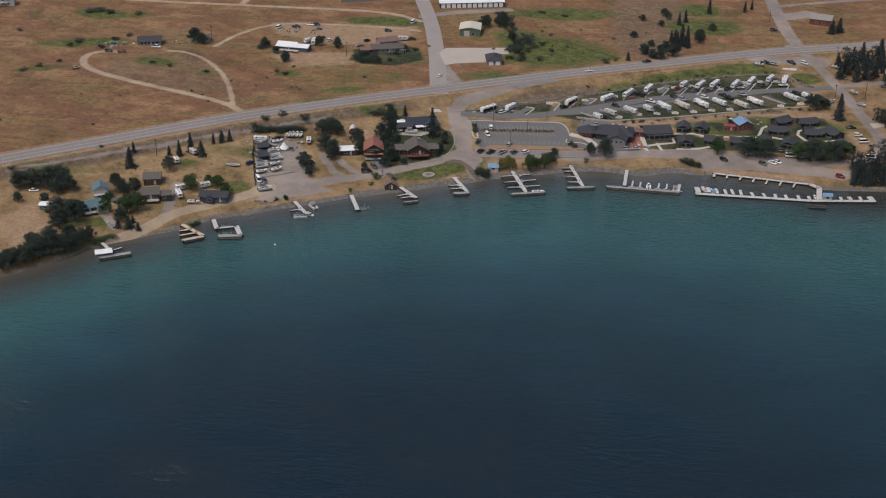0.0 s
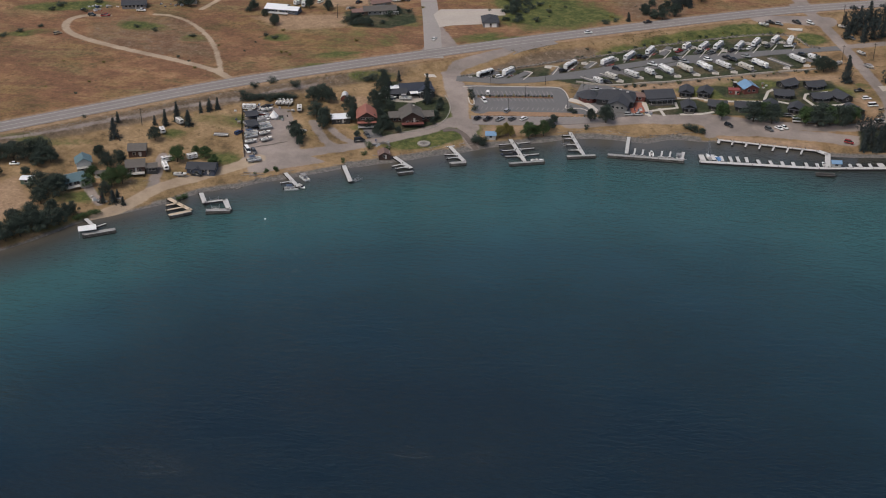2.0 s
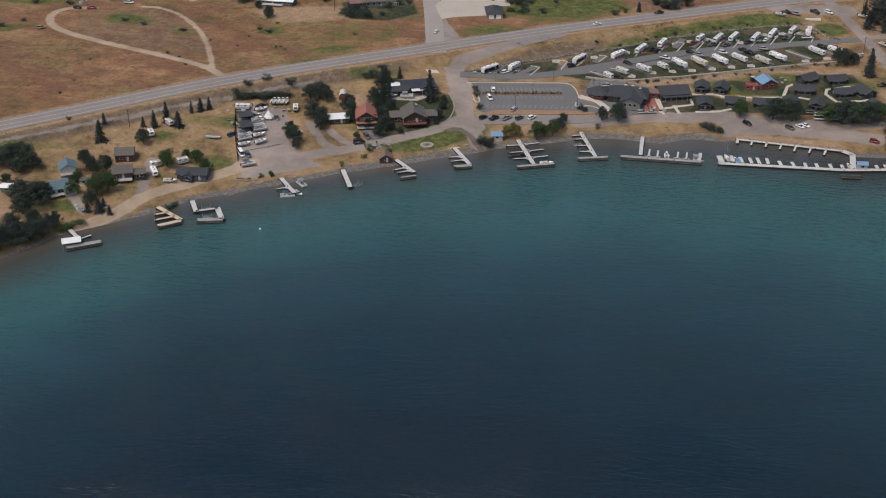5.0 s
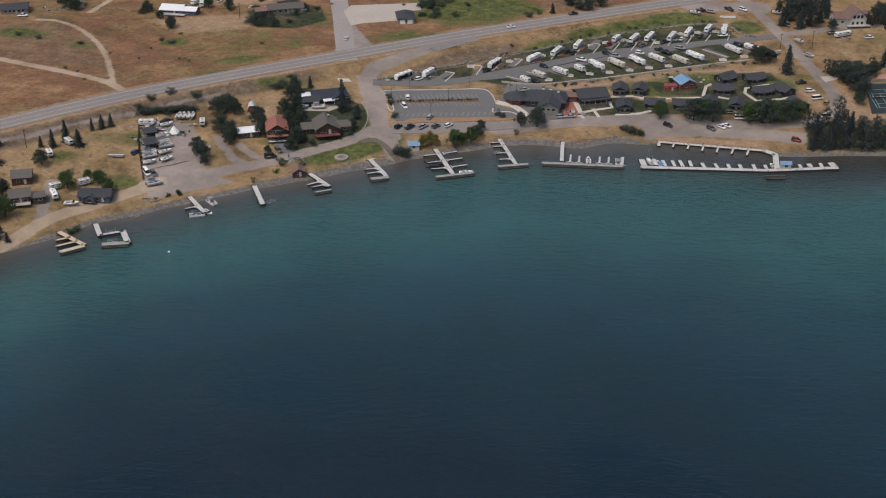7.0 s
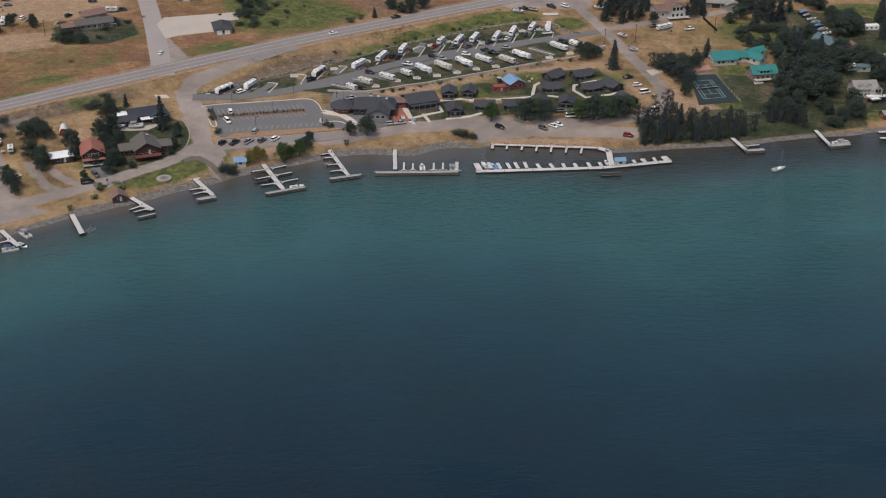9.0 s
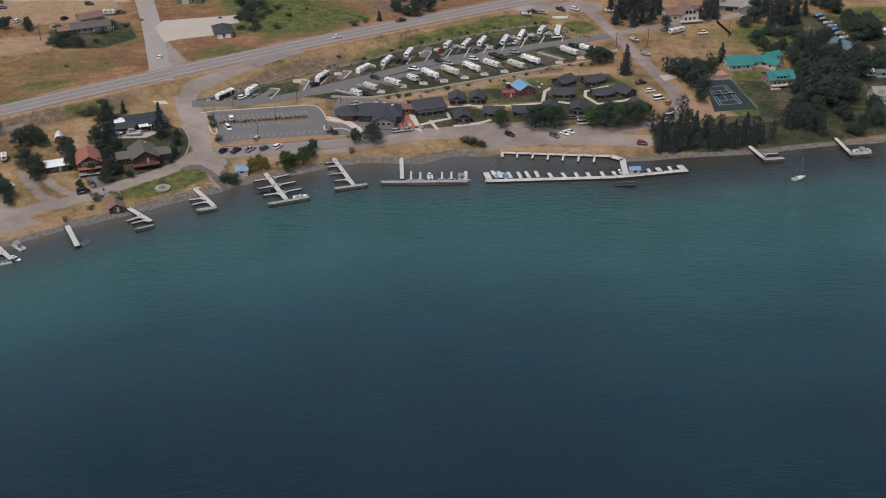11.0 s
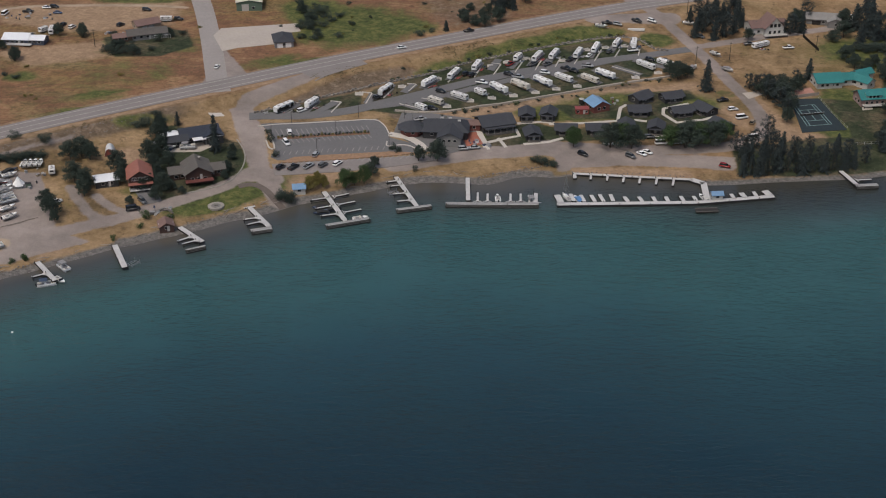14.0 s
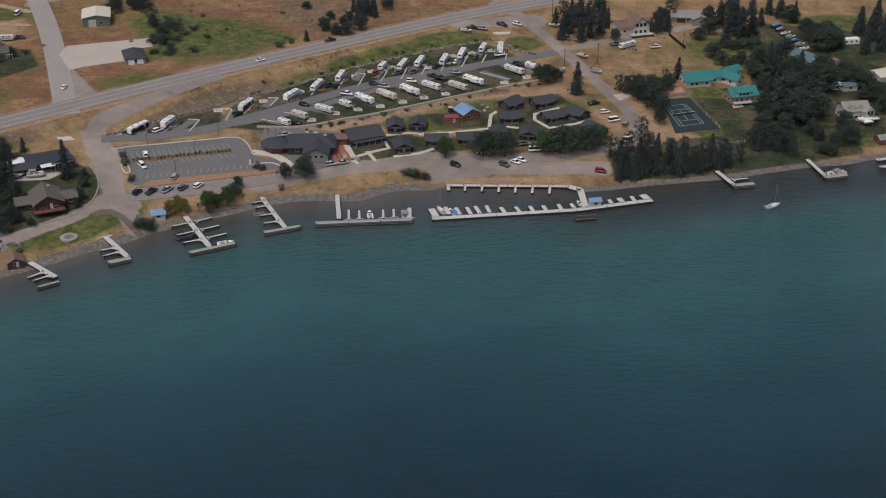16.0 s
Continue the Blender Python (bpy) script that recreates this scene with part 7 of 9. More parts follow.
# shore houses further along
sp = (-234.9, -65.6, 58, 3.6)
h = house((sp[0], sp[1], -62, 0), "white two-storey house with blue-green metal roof")
wing(h, 0, 0, 0, 7, 6.5, 4.6, 1.9, "white", "bluegrey", 0.7, ends=2, sides=2)
deck(h, 4.6, 0, 2.6, 6.5, 2.6, 90, True, M_TRIM)
add_door(h, 3.5, 0.0, 2.6, 90)
sp = (-234.8, -79.0, 42, 7.8)
h = house(sp, "low white house with wide blue-green metal roof and porch")
wing(h, 0, 0, 0, 9.5, 8.5, 2.7, 1.7, "dark", "bluegrey", 0.8, ends=1, sides=3)
wing(h, 4.5, -3.0, -90, 6, 5, 2.6, 1.3, "white", "bluegrey", 0.5, ends=1, sides=1)
deck(h, -1.5, -5.6, 0.6, 6, 2.6, 0, True, M_TRIM)
add_door(h, -1.0, -4.25, 0.6, 0)
sp = (-216.6, -45.6, 15, 7.8)
h = house(sp, "red-brown cottage with grey shingle roof")
wing(h, 0, 0, 0, 8.0, 7.5, 3.2, 2.0, "log", "grey", 0.5, ends=2, sides=2)
add_door(h, 1.5, -3.75, 0.1, 0)
sp = (-211.8, -60.7, 21, 7.7)
h = house(sp, "red-brown lake house with grey shingle roof and glazed front")
wing(h, 0, 0, 0, 8.2, 8.0, 3.4, 2.0, "log", "grey", 0.6, ends=2, sides=3)
wing(h, 7.2, -1.6, 0, 5.0, 5.5, 2.5, 0.9, "dark", "grey", 0.4, ends=1, sides=2)
deck(h, 0, -5.4, 0.8, 8, 2.6, 0, True, M_TRIM)
add_door(h, 0.2, -4.0, 0.8, 0)
sp = (-182.8, -52.1, 5, 13.5)
h = house(sp, "low slate-blue house with dark metal roof beside the lane")
wing(h, 0, 0, 0, 13.0, 7.5, 2.7, 1.5, "blue", "slate", 0.6, ends=2, sides=4)
wing(h, -1.5, -2.5, -90, 5, 4, 2.5, 1.0, "blue", "slate", 0.4, ends=1, sides=1)
add_door(h, 3.5, -3.75, 0.1, 0, M_RED)
x, y = (-225.7, -69.9)
h = thing("shed", x, y, 10, "small white garden shed among trees", "shed")
wing(h, 0, 0, 0, 3.6, 3.0, 2.1, 0.8, "white", "grey", 0.3, ends=1, sides=1)
x, y = (-253.4, -84.9)
h = thing("shed", x, y, 5, "low green shed with flat white roof edge", "shed")
wing(h, 0, 0, 0, 5.2, 4.0, 2.4, 0.5, "green", "white", 0.4, ends=1, sides=1)
x, y = (-224.6, -69.4)
h = thing("shed", x, y, 20, "small dark shed between trees", "shed")
wing(h, 0, 0, 0, 4.0, 3.0, 2.2, 0.8, "grey", "grey", 0.3, ends=1, sides=1)

# hillside: houses behind the highway
x, y, t, L = -204.2, 151.9, -7, 20.5
h = house((x, y, t + 2, 0), "long white-roofed bungalow with dark walls on the hillside")
wing(h, -1.5, 0, 0, 12, 9.5, 2.7, 1.6, "blue", "white", 0.7, ends=2, sides=4)
wing(h, 8.0, -0.8, 0, 9, 7.0, 2.5, 1.2, "blue", "white", 0.5, ends=1, sides=3)
deck(h, 1.0, -6.2, 0.8, 12, 2.6, 0, True)
add_door(h, 0.5, -4.75, 0.8, 0)
x, y, t, L = -145.1, 160.4, 16, 15.5
h = house((x, y, t + 2, 0), "dark-roofed bungalow with white trellis on a green lawn")
wing(h, 0, 0, 0, 19, 9, 2.7, 1.7, "grey", "grey", 0.6, ends=2, sides=5)
wing(h, -12, -1.5, 0, 9, 6.5, 2.4, 1.0, "brown", "mauve", 0.5, ends=1, sides=2)
add_door(h, 1.0, -4.5, 0.1, 0)
rows = [(3.0 + 1.1 * i, -5.6, -0.4, 0.12, 0.12, 2.4) for i in range(8)] + [(6.8, -5.6, 1.9, 8.4, 0.14, 0.14)]
part("trellis", boxes(*rows), M_WHITE, h, "white garden trellis")
x, y, t, L = -148.0, 173.6, 32, 13.0
h = house((x, y, t, 0), "tan garage house with mauve-brown shingle roof", "garage")
wing(h, 0, 0, 0, 12, 8, 2.8, 1.7, "tan", "mauve", 0.6, ends=1, sides=2)
for i in range(2):
    part("garage_door", boxes((-2.2 + 3.2 * i, -4.03, -0.1, 2.6, 0.08, 2.1)), M_TRIM, h)
x, y, t, L = -292.3, 142.5, 17, 14.1
h = house((x, y, t, 0), "grey-white house with dark slate roof above the track")
wing(h, 0, 0, 0, 14, 9, 2.5, 2.2, "grey", "slate", 0.6, ends=2, sides=5)
add_door(h, 1.0, -4.5, 0.1, 0)
x, y, t, L = -77.4, 153.0, -74, 17.7
h = house((x, y, -78, 0), "small grey garage with hipped slate roof on the concrete yard", "garage")
wing(h, 0, 0, 0, 12, 9, 3.0, 2.0, "grey", "slate", 0.6, ends=1, sides=1, hip=3.0)
part("garage_door", boxes((6.03, -2.0, -0.1, 0.08, 2.8, 2.3)), M_WHITE, h)
part("garage_door", boxes((6.03, 2.0, -0.1, 0.08, 2.8, 2.3)), M_WHITE, h)
x, y, t, L = -100.6, 207.1, -78, 27.3
h = house((x, y, -84, 0), "green metal barn with pale cream roof", "barn")
wing(h, 0, 0, 0, 15, 13, 4.4, 1.2, "green", "cream", 0.5, ends=2, sides=2)
part("barn_door", boxes((7.53, -2, -0.2, 0.08, 3.6, 3.6)), M_TRIM, h)
x, y, t, L = -110.0, 267.8, 16, 43.1
h = house((x, y, t, 0), "long storage building with white metal roof and twelve roller doors", "storage_building")
wing(h, 0, 0, 0, 44, 11, 3.4, 0.9, "dark", "white", 0.5, ends=0, sides=0)
for i in range(12):
    shared("roller_door", ("roller",), lambda: boxes((0, 0, 0, 2.7, 0.1, 2.8)), M_WHITE, h, -19.8 + 3.6 * i, -5.52, 0.0)
x, y, t, L = -180.5, 268.9, 22, 38.4
h = house((x, y, t, 0), "long low building with white metal roof and grey side", "storage_building")
wing(h, 0, 0, 0, 44, 12, 3.4, 0.9, "grey", "white", 0.4, ends=0, sides=0)
x, y = (-419.2, 200.0)
h = thing("house", x, y, 20, "white house with dark blue roof on the far hillside", "house")
wing(h, 0, 0, 0, 14, 9, 4.8, 2.2, "white", "navy", 0.5, ends=2, sides=3)
deck(h, -2, -5.6, 2.6, 8, 2.4, 0, True, M_TRIM)
x, y, t, L = 123.8, 275.7, -15, 11.1
h = house((x, y, t, 0), "red barn with pale grey metal roof", "barn")
wing(h, 0, 0, 0, 14, 9, 4.0, 2.4, "red", "lightgrey", 0.5, ends=2, sides=2)
part("barn_door", boxes((-7.03, 0, -0.2, 0.08, 3.2, 3.4)), M_WHITE, h)
x, y = (-261.4, 155.2)
h = thing("shed", x, y, 15, "grey shed beside a dark tree on the hillside", "shed")
wing(h, 0, 0, 0, 7, 5, 2.8, 1.2, "grey", "grey", 0.4, ends=1, sides=1)

# east side: gabled house, long grey house, teal lodge, court
x, y, t, L = 165.3, 186.0, 12, 19.9
h = house((x, y, t, 0), "white house with mauve-brown roof and a big glazed gable")
wing(h, 0, 0, 0, 19, 9.5, 3.6, 2.4, "white", "mauve", 0.6, ends=2, sides=4)
wing(h, 1.5, -3.0, -90, 10, 10, 4.2, 5.0, "white", "mauve", 0.7, ends=3, sides=1, tall=True)
deck(h, 1.5, -9.6, 0.9, 12, 3.0, 0, True, M_TRIM)
for i in range(3):
    window(h, -0.6 + 2.1 * i, -8.0, 4.2, 0, 1.5, 1.8)
x, y, t, L = 198.2, 199.5, -11, 14.1
h = house((x, y, t, 0), "pale grey house with wide grey roof and carport")
wing(h, 0, 0, 0, 17, 10, 3.0, 2.0, "grey", "lightgrey", 0.7, ends=2, sides=3)
wing(h, 6.0, -4.5, -90, 8, 8, 2.8, 1.8, "grey", "lightgrey", 0.5, ends=1, sides=1)
part("garage_door", boxes((-3.5, -5.04, -0.1, 4.4, 0.08, 2.2)), M_PILE, h)
x, y = (182.5, 119.6)
h = house((x, y, 8, 0), "long white lodge with bright teal metal roofs")
wing(h, -3.0, 0.5, 0, 12, 11, 3.0, 2.6, "white", "teal", 0.8, ends=2, sides=4)
wing(h, 9.5, 1.5, 0, 15, 8, 2.8, 1.9, "white", "teal", 0.6, ends=1, sides=3)
wing(h, 17.5, 6.0, 18, 9, 5.5, 2.8, 1.6, "white", "teal", 0.5, ends=1, sides=2)
wing(h, 13.5, -3.0, -58, 10, 6, 2.8, 1.7, "white", "teal", 0.5, ends=1, sides=2)
add_door(h, -2.0, -5.0, 0.1, 0)
x, y = (194.9, 99.9)
h = house((x, y, 9, 0), "two-storey rose-walled house with teal metal roof and dormer")
wing(h, 0, 0, 0, 12.5, 9, 3.6, 2.6, "pink", "teal", 0.8, ends=2, sides=4)
wing(h, -0.5, -2.2, 0, 7.0, 4.4, 5.0, 0.9, "white", "teal", 0.4, ends=0, sides=3)
deck(h, 0, -5.8, 0.9, 12, 2.6, 0, True, M_TRIM)
slab("pavement_patio", [(189.7, 94.1), (194.2, 95.0), (194.3, 92.0), (189.1, 90.5)], 0.14, M_PAD, "small pale stone patio below the teal-roofed house", "patio")
slab("pavement_brick_yard", [(160.7, 110.3), (171.7, 115.0), (172.2, 107.5), (160.6, 104.1)], 0.14, surface("pink_brick_yard", (0.42, 0.22, 0.17), 0.9, var=0.2, fine=2.0, world_space=True), "pale red brick yard behind the court", "pavement")
x, y, t, L = 239.4, 79.2, 9, 10.6
h = house((x, y, t - 6, 0), "two-storey white lake house with grey roof and dormers")
wing(h, 0, 0, 0, 11.5, 9, 4.6, 2.6, "white", "lightgrey", 0.6, ends=2, sides=3)
wing(h, 4.0, -4.0, -80, 7, 5, 5.0, 2.0, "white", "lightgrey", 0.5, ends=2, sides=1, tall=True)
deck(h, 3.5, -8.4, 2.4, 9, 3.0, 0, True, M_WHITE)
for px in (-2.6, 1.2):
    wing(h, px, -2.6, -90, 3.2, 2.2, 6.1, 0.9, "white", "lightgrey", 0.3, ends=1, sides=0)
x, y = (242.5, 70.2)
h = thing("garden_canopy", x, y, 8, "white garden tent on thin poles", "canopy")
part("roof", boxes((0, 0, 2.2, 4.6, 3.6, 0.7, 0, 0.3)), M_WHITE, h)
for sx in (-1, 1):
    for sy in (-1, 1):
        part("pole", boxes((sx * 2.1, sy * 1.6, -0.4, 0.1, 0.1, 2.65)), M_STEEL, h)
x, y = (239.8, 139.3)
h = thing("house", x, y, -62, "house with pale blue metal roof hidden among dark trees", "house")
wing(h, 0, 0, 0, 14, 9, 3.4, 2.4, "grey", "bluegrey", 0.5, ends=2, sides=2)
x, y = (251.6, 129.6)
h = thing("house", x, y, -75, "rose-walled house partly hidden by trees", "house")
wing(h, 0, 0, 0, 9, 7, 3.6, 2.0, "pink", "mauve", 0.5, ends=2, sides=2)
x, y = (248.7, 107.9)
h = thing("shed", x, y, 8, "low shed with white and pale blue flat roofs", "shed")
wing(h, 0, 0, 0, 7, 5, 2.4, 0.6, "white", "bluegrey", 0.4, ends=1, sides=1)
wing(h, -5.5, 2.0, 0, 4, 4, 2.4, 0.5, "white", "white", 0.4, ends=1, sides=1)
x, y = (270.0, 118.4)
h = thing("house", x, y, 20, "white-roofed house behind dark trees", "house")
wing(h, 0, 0, 0, 12, 9, 3.2, 1.6, "white", "cream", 0.5, ends=2, sides=2)
x, y = (243.5, 54.4)
h = thing("boathouse", x, y, 10, "small red boathouse with grey roof near the beach", "boathouse")
wing(h, 0, 0, 0, 6, 5, 2.4, 1.2, "red", "lightgrey", 0.4, ends=1, sides=1)
x, y = (270.0, 162.3)
h = thing("park_trailer", x, y, 4, "white static trailer with dark windows on dry grass", "trailer home")
part("body", boxes((0, 0, 0.3, 11, 3.2, 2.7), bevel=0.12), M_WHITE, h)
for i in range(4):
    window(h, -4 + 2.6 * i, -1.6, 1.2, 0, 1.0, 0.8)
part("skirt", boxes((0, 0, -0.6, 10.6, 2.9, 0.9)), M_GREY_TARP, h)

# court with its painted lines, net and fence
M_COURT_LINE = surface("pale_green_court_paint", (0.16, 0.25, 0.245), 0.7, var=0.2, fine=2.0, bump=0.0, world_space=True)
c0 = Vector((*(164.9, 84.0), 0))
cxx, cyy = c0.x, c0.y
court = slab("court", [(159.0, 101.7), (172.3, 102.6), (176.8, 70.6), (156.4, 67.3)], 0.2, surface("blue_green_court", (0.034, 0.046, 0.052), 0.85, var=0.2, fine=1.5, world_space=True, gloss=0.1), "worn dark blue-green tennis court with pale lines", "court")
c = [(158.8, 93.6), (168.6, 95.9), (171.4, 75.7), (160.1, 73.5)]
def mixp(a, b, t):
    return (a[0] + (b[0] - a[0]) * t, a[1] + (b[1] - a[1]) * t)
for a, b in ((c[0], c[1]), (c[1], c[2]), (c[2], c[3]), (c[3], c[0]), (mixp(c[0], c[1], 0.125), mixp(c[3], c[2], 0.125)), (mixp(c[0], c[1], 0.875), mixp(c[3], c[2], 0.875)),
             (mixp(mixp(c[0], c[3], 0.23), mixp(c[1], c[2], 0.23), 0.125), mixp(mixp(c[0], c[3], 0.23), mixp(c[1], c[2], 0.23), 0.875)), (mixp(mixp(c[0], c[3], 0.77), mixp(c[1], c[2], 0.77), 0.125), mixp(mixp(c[0], c[3], 0.77), mixp(c[1], c[2], 0.77), 0.875)),
             (mixp(mixp(c[0], c[3], 0.23), mixp(c[1], c[2], 0.23), 0.5), mixp(mixp(c[0], c[3], 0.77), mixp(c[1], c[2], 0.77), 0.5))):
    ribbon("court_line", [a, mixp(a, b, 0.5), b], 0.09, 0.24, M_COURT_LINE, parent=court, cross=1, smoothing=False, deep=0.02)
na, nb = mixp(c[0], c[3], 0.5), mixp(c[1], c[2], 0.5)
x, y, t = (na[0] + nb[0]) / 2, (na[1] + nb[1]) / 2, math.degrees(math.atan2(nb[1] - na[1], nb[0] - na[0]))
net = thing("court_net", x, y, t, "low dark court net between two posts", "net", z=gz(x, y) + 0.2)
part("net", boxes((0, 0, 0.05, 11.6, 0.04, 0.86)), M_PILE, net)
part("tape", boxes((0, 0, 0.9, 11.6, 0.06, 0.08)), M_WHITE, net)
for s in (-1, 1):
    part("post", boxes((s * 5.8, 0, 0, 0.1, 0.1, 1.05)), M_STEEL, net)


def fence(pts, label, tall=1.4, gap=2.6, mat_=None, rails=2, solid=False, name="fence"):
    """Posts and rails along a line; each post a part."""
    x0, y0 = pts[0]
    e = thing(name, x0, y0, 0, label, "fence", z=0.0)
    mat_ = mat_ or M_PLANK
    for a, b in zip(pts[:-1], pts[1:]):
        L = math.hypot(b[0] - a[0], b[1] - a[1])
        k = max(1, int(L / gap))
        t = math.degrees(math.atan2(b[1] - a[1], b[0] - a[0]))
        for i in range(k + 1):
            px, py = a[0] + (b[0] - a[0]) * i / k, a[1] + (b[1] - a[1]) * i / k
            shared("post", ("fpost", tall, mat_.name), lambda: boxes((0, 0, -0.4, 0.14, 0.14, tall + 0.4)), mat_, e, px - x0, py - y0, gz(px, py), t)
            if i < k:
                qx, qy = a[0] + (b[0] - a[0]) * (i + 1) / k, a[1] + (b[1] - a[1]) * (i + 1) / k
                za, zb = gz(px, py), gz(qx, qy)
                bm = bmesh.new()
                for r in range(rails):
                    h0 = tall * (0.3 + 0.62 * r / max(rails - 1, 1)) if not solid else 0.05
                    h1 = 0.1 if not solid else tall - 0.1
                    vs = [bm.verts.new((X, Y, Z)) for X, Y, Z in ((px - x0, py - y0, za + h0), (qx - x0, qy - y0, zb + h0), (qx - x0, qy - y0, zb + h0 + h1), (px - x0, py - y0, za + h0 + h1))]
                    bm.faces.new(vs)
                geo = bmesh.ops.solidify(bm, geom=list(bm.faces), thickness=0.07)
                part("rail" if not solid else "panel", bm, mat_, e)
                if solid:
                    continue
    return e


fence([(172.5, 103.3), (174.2, 87.2), (177.1, 71.7)], "pale timber fence beside the court", 1.3, 3.0, M_PLANK, 2)
fence([(159.7, 102.3), (173.2, 106.4)], "pale low wall behind the court", 1.6, 3.0, M_CONCRETE, 1, True, "wall_fence")
fence([(174.6, 56.3), (195.8, 59.0)], "pale two-rail timber fence above the beach", 1.2, 3.0, M_PLANK, 2)
fence([(182.8, 177.6), (186.2, 159.3)], "dark clipped board fence beside the dry lawn", 1.7, 2.5, M_PILE, 1, True)
fence([(-212.9, -73.7), (-201.9, -68.8)], "low tan timber fence in front of a lake house", 0.9, 2.6, M_NEW_PLANK, 2)
fence([(-184.4, 14.4), (-176.6, -11.7), (-167.7, -35.8)], "dark board fence beside the boat yard", 1.8, 2.6, M_PILE, 1, True)

PALE_EDGE = surface("weathered_edging", (0.30, 0.275, 0.24), 0.95, var=0.25, world_space=True)
kerb([(-86.4, 51.6), (-82.3, 43.2), (-80.7, 34.9), (-81.5, 24.8), (-84.7, 16.7), (-90.6, 11.3), (-99.7, 6.5)], "weathered stone edging round the lawn", 0.2, 0.26, PALE_EDGE)
x, y = (82.9, 64.0)
e = thing("garden_canopy", x, y, 5, "bright blue shade canopy between the cabins", "canopy")
part("roof", boxes((0, 0, 2.1, 3.2, 3.2, 0.8, 0, 0.25)), M_BLUE_TARP, e)
for sx in (-1, 1):
    for sy in (-1, 1):
        part("pole", boxes((sx * 1.5, sy * 1.5, -0.3, 0.08, 0.08, 2.45)), M_STEEL, e)
# boat yard
YARD = (((-190.6, -60.2), 8, "runabout", "white", None),
        ((-169.9, 2.2), 32, "runabout", "white", None),
        ((-168.8, -0.2), 31, "runabout", "white", "grey"),
        ((-167.6, -4.2), 35, "pontoon", "white", None),
        ((-165.8, -7.1), 34, "pontoon", "white", "grey"),
        ((-164.6, -12.2), 43, "runabout", "white", None),
        ((-162.2, -17.9), 46, "runabout", "white", None),
        ((-168.6, -22.1), 35, "runabout", "white", None),
        ((-170.9, -14.4), 36, "pontoon", "white", "navy"),
        ((-170.1, -17.2), 36, "pontoon", "white", "grey"),
        ((-172.2, 6.0), -19, "runabout", "red", "grey"),
        ((-170.5, 11.8), 35, "runabout", "white", None),
        ((-171.1, 14.7), 45, "runabout", "navy", "black"),
        ((-162.1, -38.4), 32, "pontoon", "white", "navy"),
        ((-167.2, 21.2), 91, "runabout", "white", None),
        ((-165.4, 21.6), 91, "runabout", "white", None),
        ((-163.4, 22.1), 91, "runabout", "white", None),
        ((-161.4, 22.6), 91, "runabout", "white", None))
for at, turn, kind, colour, cover in YARD:
    boat(at, turn, kind, colour, cover, True)
for at, turn, style, colour, where in (((-167.8, -30.3), -55, "van", "white", "parked in the boat yard"), ((-164.6, -30.5), -55, "suv", "grey", "parked in the boat yard"), ((-184.3, -56.9), 5, "pickup", "black", "parked beside the lane"), ((-177.3, -13.9), 60, "suv", "blue", "parked on dry grass"), ((-118.3, -7.6), 20, "van", "black", "parked beside the lane"), ((-116.0, -1.5), -50, "suv", "grey", "parked below the lake house"),
                                       ((-109.0, 44.8), 5, "pickup", "white", "parked by the carport"), ((-112.2, 45.0), 5, "suv", "white", "parked by the carport"), ((-148.0, -5.3), 40, "suv", "white", "parked under a tree"), ((-266.2, -71.4), 15, "sedan", "white", "parked on dry grass"),
                                       ((-310.4, 121.2), 5, "suv", "black", "parked by the track"), ((-302.2, 121.9), 15, "pickup", "red", "parked by the track"), ((-285.1, 134.7), 5, "pickup", "white", "parked in front of a house"), ((-316.7, 87.4), 40, "suv", "tan", "standing beside the track"), ((-212.8, 193.9), 0, "pickup", "black", "on the dirt yard"), ((-201.0, 201.2), -15, "suv", "black", "on the dirt yard"), ((-204.9, 200.4), 5, "sedan", "white", "on the dirt yard"), ((-197.1, 192.2), 0, "sedan", "blue", "on the dirt yard"),
                                       ((-223.5, 190.5), 80, "van", "white", "on the dirt yard"), ((-184.5, 171.2), 70, "suv", "white", "on the dirt yard"), ((-189.8, 174.8), 80, "suv", "black", "on the dirt yard"), ((-152.6, 197.9), 0, "suv", "black", "on the dirt drive"), ((-133.7, 184.3), 0, "suv", "black", "on the dirt drive"), ((-140.9, 219.9), 80, "van", "white", "beside the side road"), ((-161.2, 175.0), 60, "suv", "black", "on the dirt drive"), ((-104.6, 120.1), 80, "sedan", "white", "driving on the side road"), ((92.1, 253.2), 5, "suv", "black", "parked on the verge"), ((237.7, 210.3), 30, "suv", "white", "parked under trees"),
                                       ((197.3, 207.9), 0, "suv", "black", "parked by the carport"), ((199.6, 205.3), 0, "pickup", "black", "parked by the carport")):
    car(at, turn, style, colour, where, 0.1)
for s, k in (((-199.3, -56.1, -58, 8.3), "trailer"), ((-201.0, -49.5, 38, 4.8), "trailer"), ((-154.9, 16.2, -76, 6.3), "trailer"), ((-207.8, -12.5, -43, 5.0), "trailer"), ((-212.5, -24.1, -57, 5.1), "trailer"), ((-190.6, -43.7, 37, 3.0), "trailer"), ((-192.8, 164.1, 99, 10.0), "trailer"), ((-197.1, 164.9, 61, 5.9), "trailer"), ((-139.5, 182.1, 2, 6.8), "trailer")):
    c = camper(s[0], s[1], s[2], s[3], "grey", k)
    tagged(c, "white travel trailer parked on dry ground", "camper", "campers elsewhere")
# big boats on the drive in the east
boat((207.0, 194.3), 10, "pontoon", "white", None, True)
boat((212.4, 200.5), 12, "runabout", "white", None, True)
boat((212.9, 206.3), 12, "runabout", "red", None, True)


